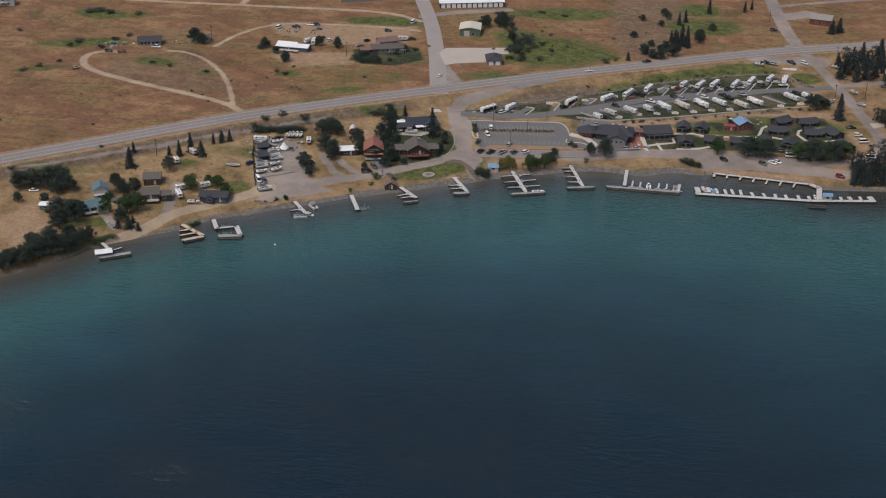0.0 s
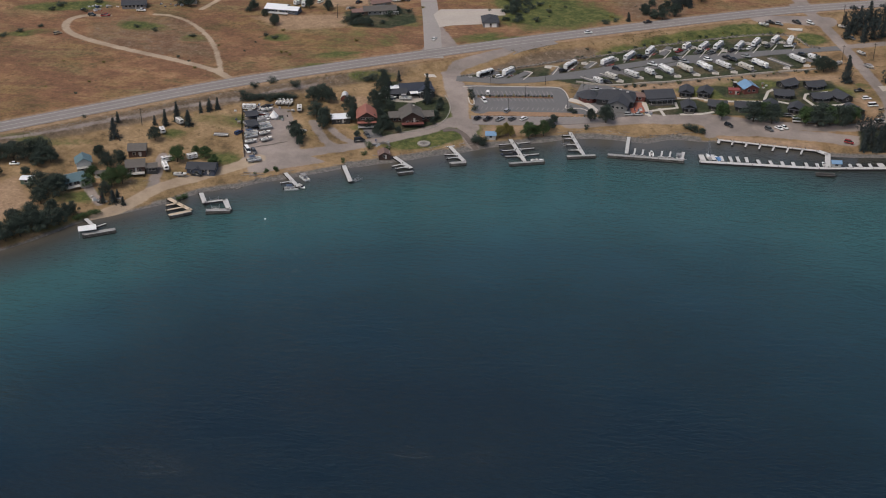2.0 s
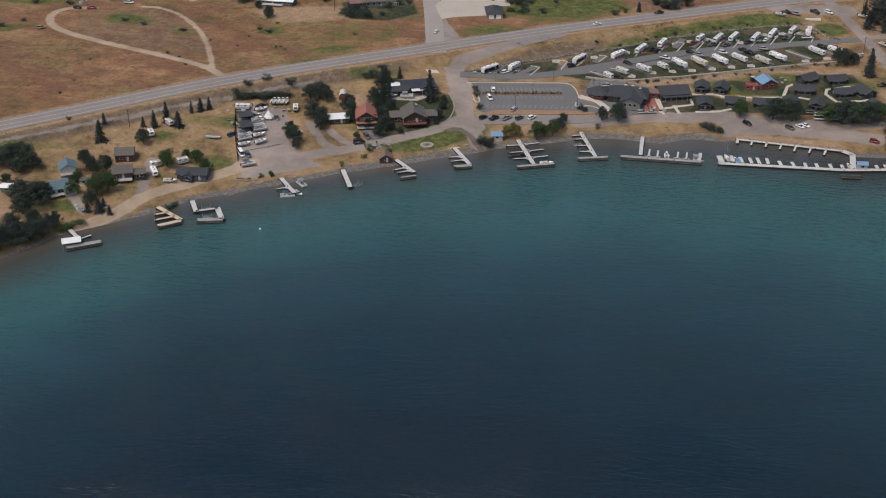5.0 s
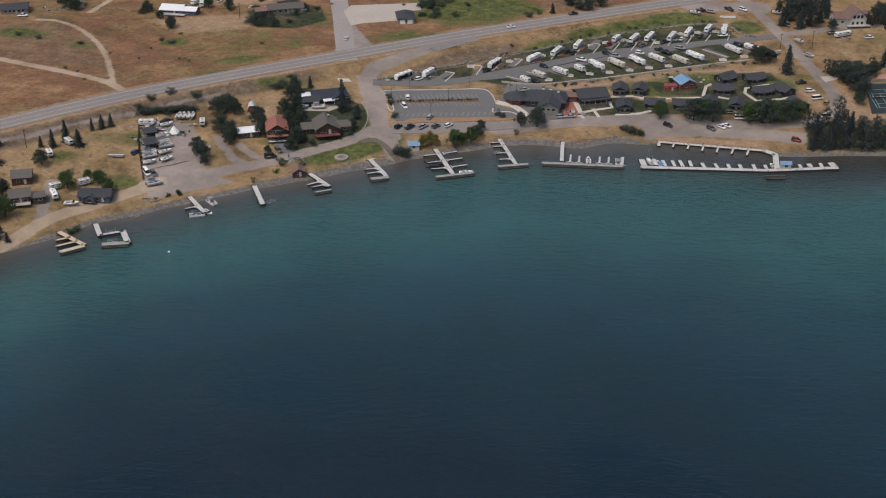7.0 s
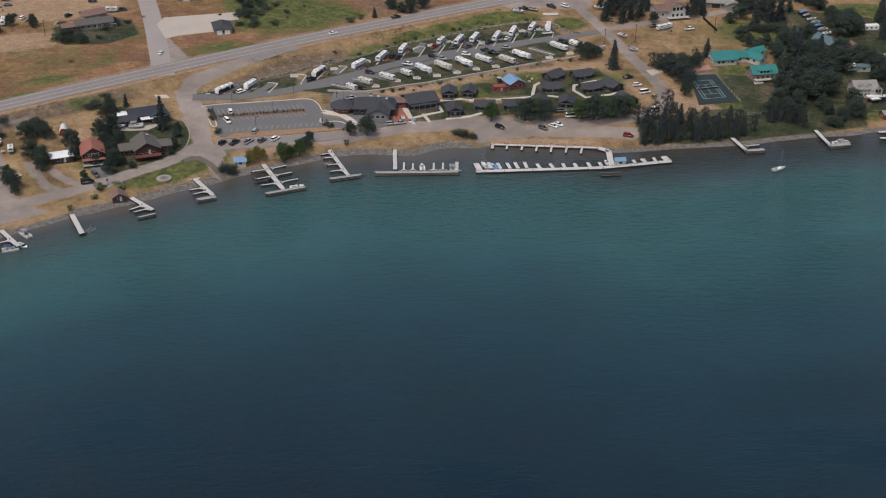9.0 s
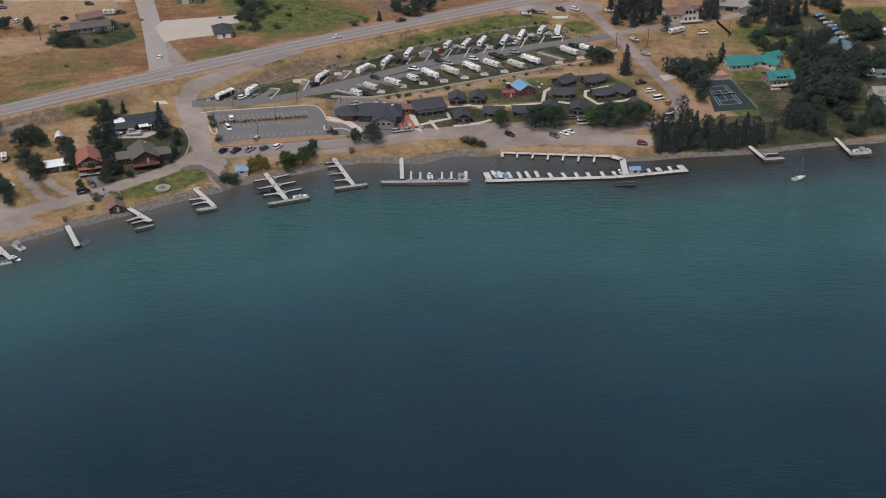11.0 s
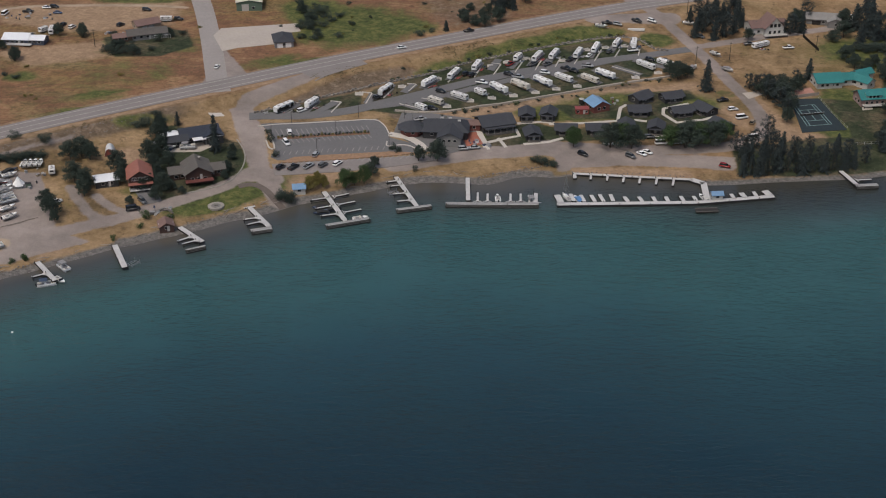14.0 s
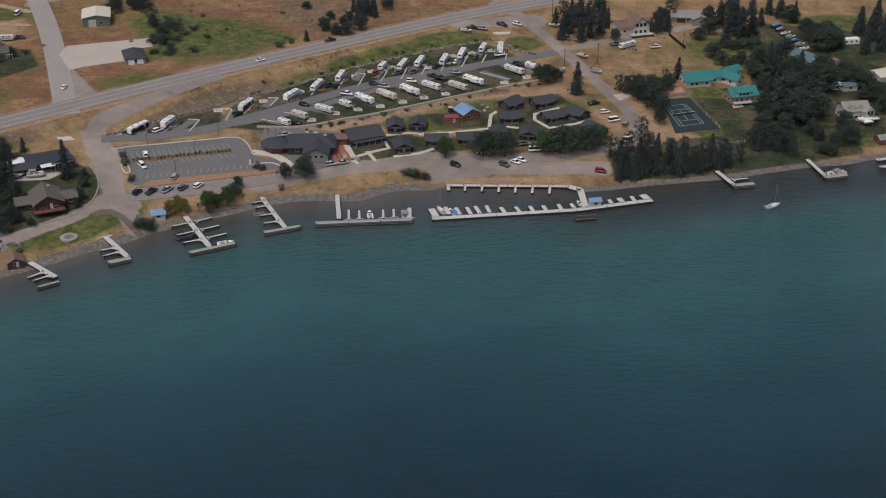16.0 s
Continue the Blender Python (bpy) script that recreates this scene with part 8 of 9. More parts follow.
def tent_sail(at):
    x, y = at
    e = thing("tarp_tent", x, y, 20, "white pointed tarpaulin over stored gear", "tent")
    bm = bmesh.new()
    bmesh.ops.create_cone(bm, segments=7, radius1=2.6, radius2=0.1, depth=3.4, cap_ends=False)
    bmesh.ops.translate(bm, verts=bm.verts, vec=(0, 0, 2.6))
    part("canvas", bm, M_WHITE, e)
    part("base", boxes((0, 0, -0.3, 5.0, 3.4, 1.5), bevel=0.1), M_GREY_TARP, e)


def boat_shelter(x, y, turn, L, W):
    """An open-sided shelter: two dark roof slopes on posts over parked boats."""
    e = thing("boat_shelter", x, y, turn, "open-sided boat shelter with dark grey metal roof", "shelter", "boat shelters in the yard")
    for s in (-1, 1):
        bm = bmesh.new()
        q = [(s * W / 2, 2.7), (0, 3.6), (0, 3.72), (s * W / 2, 2.82)]
        a, b = [bm.verts.new((-L / 2, p, z)) for p, z in q], [bm.verts.new((L / 2, p, z)) for p, z in q]
        bm.faces.new(a)
        bm.faces.new(b[::-1])
        for i in range(4):
            bm.faces.new((a[(i + 1) % 4], a[i], b[i], b[(i + 1) % 4]))
        bmesh.ops.recalc_face_normals(bm, faces=bm.faces)
        part("roof", bm, ROOFS["slate"], e)
        for px in (-0.46, -0.15, 0.15, 0.46):
            part("post", boxes((px * L, s * (W / 2 - 0.2), -0.4, 0.14, 0.14, 3.1)), M_PILE, e)
        part("beam", boxes((0, s * (W / 2 - 0.2), 2.55, L, 0.12, 0.15)), M_PILE, e)
    boat((x, y), turn + 180, "runabout", "navy", "grey", True)
    return e


boat_shelter(-175.8, 2.4, 27, 6.4, 7.5)
boat_shelter(-172.8, -7.3, 33, 5.9, 8.5)
c = camper(-179.8, 11.9, 8, 8.0, "grey", "trailer")
tagged(c, "white travel trailer parked at the back of the boat yard", "camper", "campers elsewhere")
tent_sail((-165.1, 5.3))
x, y = (-161.6, 5.7)
e = thing("storage_bin", x, y, 10, "green steel storage bin in the boat yard", "bin")
part("body", boxes((0, 0, 0, 2.2, 1.8, 1.4), bevel=0.05), WALLS["green"], e)
part("lid", boxes((0, 0, 1.42, 2.3, 1.9, 0.12), bevel=0.03), M_RUBBER, e)
# row of covered boats or cars in the east wood
for i, (col, cov) in enumerate((("navy", "blue"), ("navy", "grey"), ("white", None), ("white", "grey"), ("navy", "blue"), ("white", "grey"), ("white", None))):
    a, b = (241.3, 185.5), (244.8, 154.7)
    q = mixp(a, b, i / 6)
    boat(q, 15, "runabout", col, cov, True)
# flatbed and row boat on the meadow
x, y = (-185.1, -18.0)
e = thing("flat_trailer", x, y, 4, "long grey flat trailer on dry grass", "trailer")
part("bed", boxes((0, 0, 0.7, 7.0, 2.3, 0.2)), M_PLANK, e)
part("side", boxes((0, 1.1, 0.9, 7.0, 0.08, 0.4), (0, -1.1, 0.9, 7.0, 0.08, 0.4)), M_GREY_TARP, e)
for sx in (-0.6, 0.6):
    for sy in (-1, 1):
        wheel(e, sx, sy * 0.95, 0.36)
# round stone fire ring on the shore lawn
x, y = (-87.6, -1.5)
e = thing("stone_circle", x, y, 0, "round pale paved circle on the shore lawn", "patio")
bm = bmesh.new()
rod(bm, (0, 0, -0.3), (0, 0, 0.45), 3.2, seg=28)
part("paving", bm, PALE_EDGE, e)
bm = bmesh.new()
rod(bm, (0, 0, 0.3), (0, 0, 0.5), 1.9, 1.85, seg=24)
part("inner_ring", bm, M_OLD_BOARD, e, "darker inner ring of paving")
bm = bmesh.new()
rod(bm, (0, 0, 0.45), (0, 0, 0.8), 0.8, 0.75, seg=14)
part("fire_pit", bm, M_ROCK, e)
# sign board by the junction
x, y = (98.8, 182.4)
e = thing("notice_wall", x, y, 2, "long low white sign wall at the park entrance", "sign")
part("board", boxes((0, 0, 0.2, 8.6, 0.5, 1.2), bevel=0.04), M_WHITE, e)
part("base", boxes((0, 0, -0.5, 9.0, 0.9, 0.75)), M_ROCK, e)


def pole(at, tall=9.0, lamp=False, arm=False):
    x, y = at

    def build():
        e = thing("street_lamp" if lamp else "utility_pole", 0, 0, 0, "", "", z=0)
        bm = bmesh.new()
        rod(bm, (0, 0, -0.5), (0, 0, tall), 0.16 if not lamp else 0.10, 0.11 if not lamp else 0.07, seg=8)
        part("pole", bm, M_PILE, e)
        if lamp:
            part("arm", boxes((0.5, 0, tall - 0.1, 1.1, 0.08, 0.08)), M_PILE, e)
            part("lamp_head", boxes((1.1, 0, tall - 0.16, 0.6, 0.3, 0.14), bevel=0.03), M_PILE, e)
        if arm:
            part("crossarm", boxes((0, 0, tall - 0.8, 2.2, 0.12, 0.14)), M_PILE, e)
            for s in (-0.9, 0, 0.9):
                part("insulator", boxes((s, 0, tall - 0.66, 0.1, 0.1, 0.2)), M_TRIM, e)
        return e
    ob = repeat(("pole", tall, lamp, arm), build, pose(x, y, gz(x, y), 0, 0, 20))
    return tagged(ob, "dark car park lamp post with a single arm" if lamp else "weathered brown timber utility pole", "lamp post" if lamp else "utility pole", "lamp posts" if lamp else "utility poles")


for p in ((-72.1, 54.7), (-64.9, 67.7), (-45.1, 58.6), (-36.5, 76.4), (-51.9, 42.1), (-22.1, 48.3), (-16.4, 76.8)):
    pole(p, 7.0, True)
for p in ((122.4, 141.1), (139.8, 147.1), (-167.2, 145.4), (-225.1, -18.4), (184.5, 157.9), (90.2, 271.7), (-257.7, 158.4), (127.7, 201.2)):
    pole(p, 9.0, False, True)


# loose gear: lidded boxes, drums and pallets in the yards
def gear_box(x, y, turn, w, colour):
    def build():
        e = thing("storage_box", 0, 0, 0, "", "", z=0)
        part("body", boxes((0, 0, 0, w, w * 0.7, w * 0.55), bevel=0.04), PAINTS[colour], e)
        part("lid", boxes((0, 0, w * 0.55 + 0.004, w * 1.05, w * 0.75, 0.1), bevel=0.03), M_GREY_TARP, e)
        return e
    return tagged(repeat(("gear", w, colour), build, pose(x, y, gz(x, y), 0, 0, turn)), f"{colour} lidded storage box standing in a yard", "box", "yard boxes")


def drum(x, y, colour):
    def build():
        e = thing("drum", 0, 0, 0, "", "", z=0)
        bm = bmesh.new()
        rod(bm, (0, 0, 0), (0, 0, 0.9), 0.32, seg=12)
        part("shell", bm, PAINTS[colour], e)
        bm = bmesh.new()
        rod(bm, (0, 0, 0.28), (0, 0, 0.34), 0.34, seg=12)
        rod(bm, (0, 0, 0.58), (0, 0, 0.64), 0.34, seg=12)
        part("hoop", bm, M_STEEL, e)
        return e
    return tagged(repeat(("drum", colour), build, pose(x, y, gz(x, y))), f"{colour} steel drum standing in a yard", "drum", "yard drums")


def pallet(x, y, turn):
    def build():
        e = thing("pallet_stack", 0, 0, 0, "", "", z=0)
        for i in range(4):
            part("pallet", boxes(*[(-0.5 + 0.25 * k, 0, 0.1 + 0.15 * i, 0.18, 1.2, 0.03) for k in range(5)], (0, 0.5, 0.15 * i, 1.2, 0.1, 0.1), (0, -0.5, 0.15 * i, 1.2, 0.1, 0.1)), M_PLANK, e)
        return e
    return tagged(repeat(("pallet",), build, pose(x, y, gz(x, y), 0, 0, turn)), "stack of weathered wooden pallets in a yard", "pallets", "pallet stacks")


gear_rng = random.Random(29)
for (cx, cy), rx, ry, count in (((-311.6, 134.5), 12, 6, 20), ((-271.1, 149.4), 8, 5, 10), ((-209.1, 187.4), 14, 5, 14), ((-159.1, 163.1), 10, 3, 8), ((-178.3, 1.7), 5, 14, 16), ((-178.1, 10.0), 9, 5, 12), ((-166.9, 9.2), 8, 6, 10), ((-166.6, 17.8), 10, 3, 8), ((-136.4, 9.7), 5, 4, 6), ((-113.1, 43.4), 6, 4, 8), ((-106.9, -8.0), 4, 3, 8), ((15.7, 53.9), 6, 3, 8), ((70.1, 97.5), 10, 4, 8), ((-186.6, -50.2), 6, 3, 6), ((-214.1, -89.3), 10, 2, 8)):
    for _ in range(count):
        x, y = cx + gear_rng.uniform(-rx, rx), cy + gear_rng.uniform(-ry, ry)
        k = gear_rng.random()
        if k < 0.55:
            gear_box(x, y, gear_rng.uniform(0, 180), gear_rng.choice((0.9, 1.4, 2.0)), gear_rng.choice(("white", "blue", "grey", "silver", "tan", "white")))
        elif k < 0.8:
            drum(x, y, gear_rng.choice(("blue", "white", "black", "red")))
        else:
            pallet(x, y, gear_rng.uniform(0, 180))

# ---- trees and shrubs ----
def grove(kind, where, rows):
    for at, tall, wide in rows:
        tree(at, tall, kind, wide, where)


CABIN_TREES = (((56.0, 54.0), 9.5, 0.9), ((71.5, 53.5), 10.5, 1.1), ((76.5, 56.0), 10.0, 1.0), ((80.5, 52.5), 10.5, 1.0), ((97.5, 54.5), 10.0, 1.15), ((103.5, 53.1), 11.0, 1.2), ((109.2, 54.5), 10.5, 1.2), ((115.3, 55.7), 10.5, 1.15), ((120.2, 58.9), 9.5, 1.1), ((106.0, 58.5), 9.5, 1.1))
grove("broad", "beside the cabins", CABIN_TREES[::2])
grove("dark", "beside the cabins", CABIN_TREES[1::2])
grove("dark", "above the beach", (((-1.8, 40.0), 9.5, 0.95), ((-9.7, 39.9), 7.0, 0.85), ((-27.6, 33.4), 5.0, 0.9), ((-29.1, 27.2), 5.5, 1.0)))
grove("broad", "above the beach", (((-38.5, 16.9), 9.5, 0.75), ((-31.4, 21.1), 9.0, 0.75), ((-35.1, 19.6), 6.5, 0.9)))
grove("dry", "above the beach", (((-52.4, 14.4), 6.5, 0.9), ((-47.4, 16.4), 6.0, 0.8), ((-49.8, 17.7), 6.5, 0.7)))
grove("darkbush", "on the shore", (((-61.1, 5.2), 6.0, 1.05), ((-63.4, 6.2), 5.0, 1.0), ((-59.2, 5.5), 5.0, 1.0), ((41.4, 38.9), 4.0, 1.4), ((44.4, 38.0), 3.4, 1.3), ((38.7, 40.6), 3.0, 1.3), ((46.6, 36.8), 3.0, 1.2), ((-11.0, 32.2), 2.5, 1.0), ((-18.5, 46.7), 3.5, 0.9), ((-68.7, 38.3), 3.5, 0.9), ((-72.2, 50.7), 3.8, 0.9), ((-73.7, 56.5), 3.2, 0.9), ((-20.9, 48.4), 3.4, 0.8), ((-9.6, 64.6), 5.0, 0.8)))
grove("dark", "around the lake houses", (((-150.6, 28.1), 8.0, 1.1), ((-146.7, 30.8), 8.5, 1.1), ((-142.9, 29.0), 7.5, 1.0), ((-144.8, 11.0), 8.5, 1.1), ((-139.6, 7.3), 8.0, 1.1), ((-138.8, 1.1), 7.0, 1.0), ((-148.1, -13.4), 8.0, 0.95), ((-151.1, -7.2), 6.5, 0.9), ((-145.3, -18.5), 5.0, 0.9), ((-130.0, 21.3), 9.0, 0.9), ((-126.8, 10.8), 7.0, 0.8), ((-119.2, 31.2), 8.5, 0.9), ((-119.3, 47.8), 8.0, 0.9), ((-116.0, 21.5), 8.0, 0.9), ((-109.7, 7.8), 7.5, 0.9), ((-111.2, 0.5), 6.0, 0.9), ((-101.7, 5.5), 3.5, 1.0), ((-86.9, 24.5), 5.0, 1.0), ((-86.4, 34.5), 4.0, 1.0), ((-86.9, 41.5), 3.5, 1.0), ((-114.9, 35.2), 9.0, 0.8), ((-117.3, 7.1), 5.0, 0.9)))
grove("pine", "near the lake houses", (((-93.7, 40.6), 17.0, 0.72), ((-113.0, 61.8), 6.5, 1.01), ((-114.2, 41.9), 9.0, 0.90), ((-232.8, -34.3), 11.0, 1.09), ((-236.4, -20.6), 6.0, 1.01), ((-210.1, -9.7), 10.5, 0.90), ((-213.8, -16.2), 9.0, 1.08), ((-203.3, -12.8), 8.5, 1.24), ((-201.9, 1.6), 6.5, 0.90), ((-198.4, 4.7), 7.0, 1.09), ((-194.9, 7.1), 7.0, 1.09), ((-219.1, -16.6), 5.5, 0.90), ((122.1, 110.0), 16.0, 1.0)))
grove("dark", "behind the shore meadow", (((-274.3, -69.6), 8.0, 1.3), ((-268.0, -67.8), 9.2, 1.2), ((-262.1, -64.9), 9.8, 1.2), ((-256.8, -62.1), 9.8, 1.1), ((-251.3, -65.3), 8.0, 1.0), ((-255.4, -70.0), 6.9, 1.1), ((-268.6, -83.2), 5.2, 0.9), ((-256.7, -79.7), 4.6, 1.0), ((-243.1, -92.2), 10.3, 1.1), ((-237.5, -92.3), 10.3, 1.1), ((-240.2, -100.3), 8.0, 1.1), ((-237.2, -85.6), 7.5, 1.0), ((-225.5, -61.5), 8.0, 0.9), ((-220.0, -59.6), 8.6, 0.9), ((-213.5, -31.5), 6.9, 1.1), ((-232.0, -54.7), 6.9, 0.9), ((-216.8, -85.0), 6.9, 0.9)))
grove("broad", "beside the shore houses", (((-196.4, -47.9), 8.5, 1.1), ((-216.7, -77.7), 10.0, 1.0), ((-213.2, -73.7), 9.5, 1.0), ((-227.4, -79.4), 6.5, 1.0), ((-185.6, -40.2), 6.0, 1.2), ((-178.5, -46.8), 6.5, 0.9), ((-190.8, -37.7), 4.0, 1.2), ((-229.5, -69.7), 5.0, 1.2)))
grove("dark", "on the wooded point", (((-246.9, -134.3), 8.0, 1.1), ((-242.2, -130.7), 8.5, 1.1), ((-238.1, -125.5), 9.5, 1.1), ((-234.6, -120.4), 9.5, 1.1), ((-230.3, -116.5), 9.0, 1.1), ((-227.0, -112.1), 8.0, 1.0), ((-243.2, -120.1), 8.0, 1.1), ((-238.4, -113.3), 8.0, 1.1), ((-232.0, -106.8), 7.5, 1.0), ((-224.2, -103.2), 6.5, 0.9), ((-248.8, -138.4), 8.0, 1.2), ((-226.2, -106.1), 6.5, 0.9)))
grove("pine", "beside the lane", (((-215.7, -90.9), 6.0, 1.3), ((-211.3, -89.6), 6.5, 1.3), ((-206.7, -89.7), 4.5, 1.4), ((-210.5, -86.3), 5.0, 1.2)))
grove("bush", "on the shore bank", (((-221.1, -105.5), 3.0, 1.6), ((-218.5, -102.7), 3.0, 1.6), ((-215.6, -99.2), 3.2, 1.5), ((-184.9, -78.2), 3.0, 1.2), ((-183.3, -75.9), 2.6, 1.2), ((-150.1, -43.8), 2.8, 0.8), ((-154.6, -45.8), 1.4, 1.3), ((-158.8, -48.7), 1.3, 1.3), ((-112.4, -12.8), 4.0, 1.0), ((-121.9, -27.4), 2.6, 0.8), ((-103.2, -11.4), 2.5, 1.2), ((-113.4, -18.8), 2.2, 1.2), ((-150.1, -43.2), 2.2, 1.0), ((-154.2, -44.9), 1.6, 1.2)))
EAST_WOOD = (((127.7, 175.6), 11, 1.2), ((133.8, 183.3), 13, 1.1), ((137.1, 172.9), 12, 1.1), ((143.3, 176.1), 13, 1.1), ((148.8, 182.4), 13, 1.0), ((138.4, 192.8), 12, 1.1), ((144.9, 195.4), 12, 1.1), ((132.8, 197.8), 11, 1.1), ((153.9, 198.2), 12, 1.1), ((151.0, 204.8), 11, 1.1), ((172.6, 124.0), 11, 1.1), ((177.1, 181.2), 11, 1.0), ((183.5, 183.7), 12, 1.1), ((189.7, 201.2), 11, 1.0), ((212.4, 190.0), 14, 1.1), ((217.1, 186.2), 15, 1.1), ((208.9, 167.1), 14, 1.1), ((219.6, 174.9), 14, 1.1), ((224.1, 202.4), 13, 1.1), ((159.2, 184.3), 6, 1.1))
grove("pine", "in the east wood", EAST_WOOD[::2])
grove("slender", "in the east wood", [(at, tall, wide * 1.4) for at, tall, wide in EAST_WOOD[1::2]])
grove("dark", "in the east wood", (((110.9, 122.8), 9.0, 0.95), ((107.6, 127.3), 7.0, 0.9), ((115.7, 124.9), 6.0, 0.9), ((148.4, 106.9), 7.5, 1.1), ((151.9, 102.1), 8.0, 1.1), ((155.6, 99.2), 8.5, 1.1), ((155.4, 87.4), 8.5, 1.0), ((152.0, 77.6), 7.0, 0.9), ((157.1, 111.5), 7.5, 1.1), ((162.4, 109.7), 7.0, 1.0), ((152.1, 114.5), 6.5, 1.0), ((165.7, 114.8), 6.5, 1.0), ((203.5, 178.2), 9, 1.0), ((196.2, 172.0), 6, 1.2), ((197.0, 148.9), 7, 1.1), ((198.3, 138.7), 7, 1.1)))
grove("pine", "along the east shore", (((123.2, 29.4), 10.0, 1.1), ((130.2, 30.0), 13.0, 1.0), ((138.1, 32.4), 16.0, 0.9), ((148.2, 32.1), 11.5, 1.1), ((157.3, 33.6), 13.5, 1.0), ((166.1, 35.5), 11.5, 1.0), ((170.5, 36.5), 9.5, 1.0)))
grove("slender", "along the east shore", (((126.4, 29.5), 8.5, 0.75), ((134.1, 31.0), 13.0, 0.75), ((142.2, 32.5), 9.5, 0.75), ((152.4, 32.6), 8.5, 0.85), ((161.7, 34.6), 8.0, 0.75), ((145.3, 31.6), 7.0, 0.8), ((127.1, 37.5), 10.0, 0.8), ((133.1, 39.4), 10.0, 0.8), ((140.6, 39.6), 10.5, 0.8), ((146.2, 39.7), 10.0, 0.9), ((153.0, 40.7), 9.0, 0.9), ((124.6, 39.2), 8.0, 0.9), ((138.2, 46.1), 9.0, 0.9)))
grove("pine", "along the east shore", (((127.2, 44.9), 9.0, 1.1), ((135.4, 46.1), 10.0, 1.1), ((143.4, 48.2), 10.5, 1.1), ((166.9, 49.5), 9.0, 1.1), ((187.1, 50.7), 9.0, 1.2), ((192.4, 51.9), 9.5, 1.2), ((197.5, 48.8), 9.5, 1.1)))
grove("dark", "in the lakeside gardens", (((189.5, 58.3), 8, 1.0), ((195.9, 58.9), 8, 1.0), ((199.6, 51.6), 7.5, 1.0), ((210.0, 74.2), 14, 1.0), ((214.9, 73.8), 15, 1.0), ((220.6, 76.8), 13, 1.0), ((209.6, 84.4), 11, 1.0), ((235.2, 104.3), 14, 1.0), ((229.8, 107.8), 12, 1.0), ((227.6, 53.5), 10, 1.0), ((230.1, 65.4), 9, 1.0), ((220.1, 50.3), 7, 1.0), ((213.6, 45.9), 5, 1.2), ((216.6, 44.2), 5, 1.2), ((214.8, 62.9), 7, 1.0), ((253.9, 112.7), 9, 1.1), ((256.2, 106.1), 9, 1.1), ((256.5, 93.7), 9, 1.0), ((254.9, 82.0), 9, 1.0), ((226.4, 121.0), 11, 1.0), ((200.8, 85.0), 9, 0.9), ((216.2, 56.4), 6, 1.0), ((250.5, 119.5), 9, 1.1), ((245.8, 73.9), 6, 1.0)))
grove("pine", "in the lakeside gardens", (((219.9, 124.5), 17, 0.9), ((220.6, 134.6), 12, 0.9), ((215.0, 81.1), 17, 1.1), ((220.5, 83.7), 18, 1.1), ((232.8, 127.3), 12, 1.0), ((281.2, 175.5), 15, 1.0), ((283.9, 167.6), 16, 1.1), ((283.6, 152.6), 17, 1.1), ((294.8, 186.7), 15, 1.0), ((273.7, 149.5), 13, 1.1), ((295.2, 174.7), 16, 1.1), ((253.2, 192.9), 12, 1.0), ((248.5, 201.4), 12, 1.1), ((243.9, 205.8), 12, 1.1), ((234.9, 206.3), 11, 1.1), ((220.0, 178.5), 12, 1.1), ((224.5, 202.5), 12, 1.1), ((234.1, 189.9), 10, 1.1), ((225.4, 215.1), 12, 1.1)))
grove("dark", "behind the east houses", (((253.7, 165.4), 10, 1.1), ((260.2, 167.3), 10, 1.1), ((261.7, 159.7), 9, 1.1), ((251.9, 152.9), 9, 1.1), ((253.4, 176.9), 8, 1.0), ((216.8, 141.7), 8, 1.2), ((209.7, 128.5), 7, 1.2), ((208.1, 140.9), 6, 1.2), ((201.3, 132.4), 6, 1.2), ((215.5, 159.7), 4, 2.2), ((221.2, 159.5), 4, 2.2), ((209.6, 159.4), 4, 2.0), ((233.1, 148.2), 9, 1.1), ((209.2, 108.9), 8, 1.1)))
grove("dark", "around the log house", (((-110.4, 25.1), 7.5, 0.8), ((-112.4, 13.9), 7.5, 0.8), ((-106.5, 8.1), 5.0, 0.9), ((-115.1, 9.4), 6.0, 0.8), ((-87.2, 18.7), 4.0, 0.9), ((-119.6, 56.1), 7.0, 0.8), ((-116.5, 49.4), 7.0, 0.7), ((-127.0, 17.3), 6.5, 0.7), ((-120.6, -3.4), 3.5, 1.0)))
grove("dark", "in the east wood", (((214.9, 96.0), 12, 1.0), ((219.6, 101.9), 12, 1.0), ((226.8, 92.3), 12, 1.0), ((203.1, 76.4), 9, 1.0), ((203.1, 65.4), 8, 1.0), ((195.4, 68.6), 8, 1.0), ((154.0, 172.7), 6, 1.0), ((182.8, 193.0), 9, 1.0), ((162.4, 185.9), 5, 1.0), ((207.6, 193.8), 9, 1.0)))
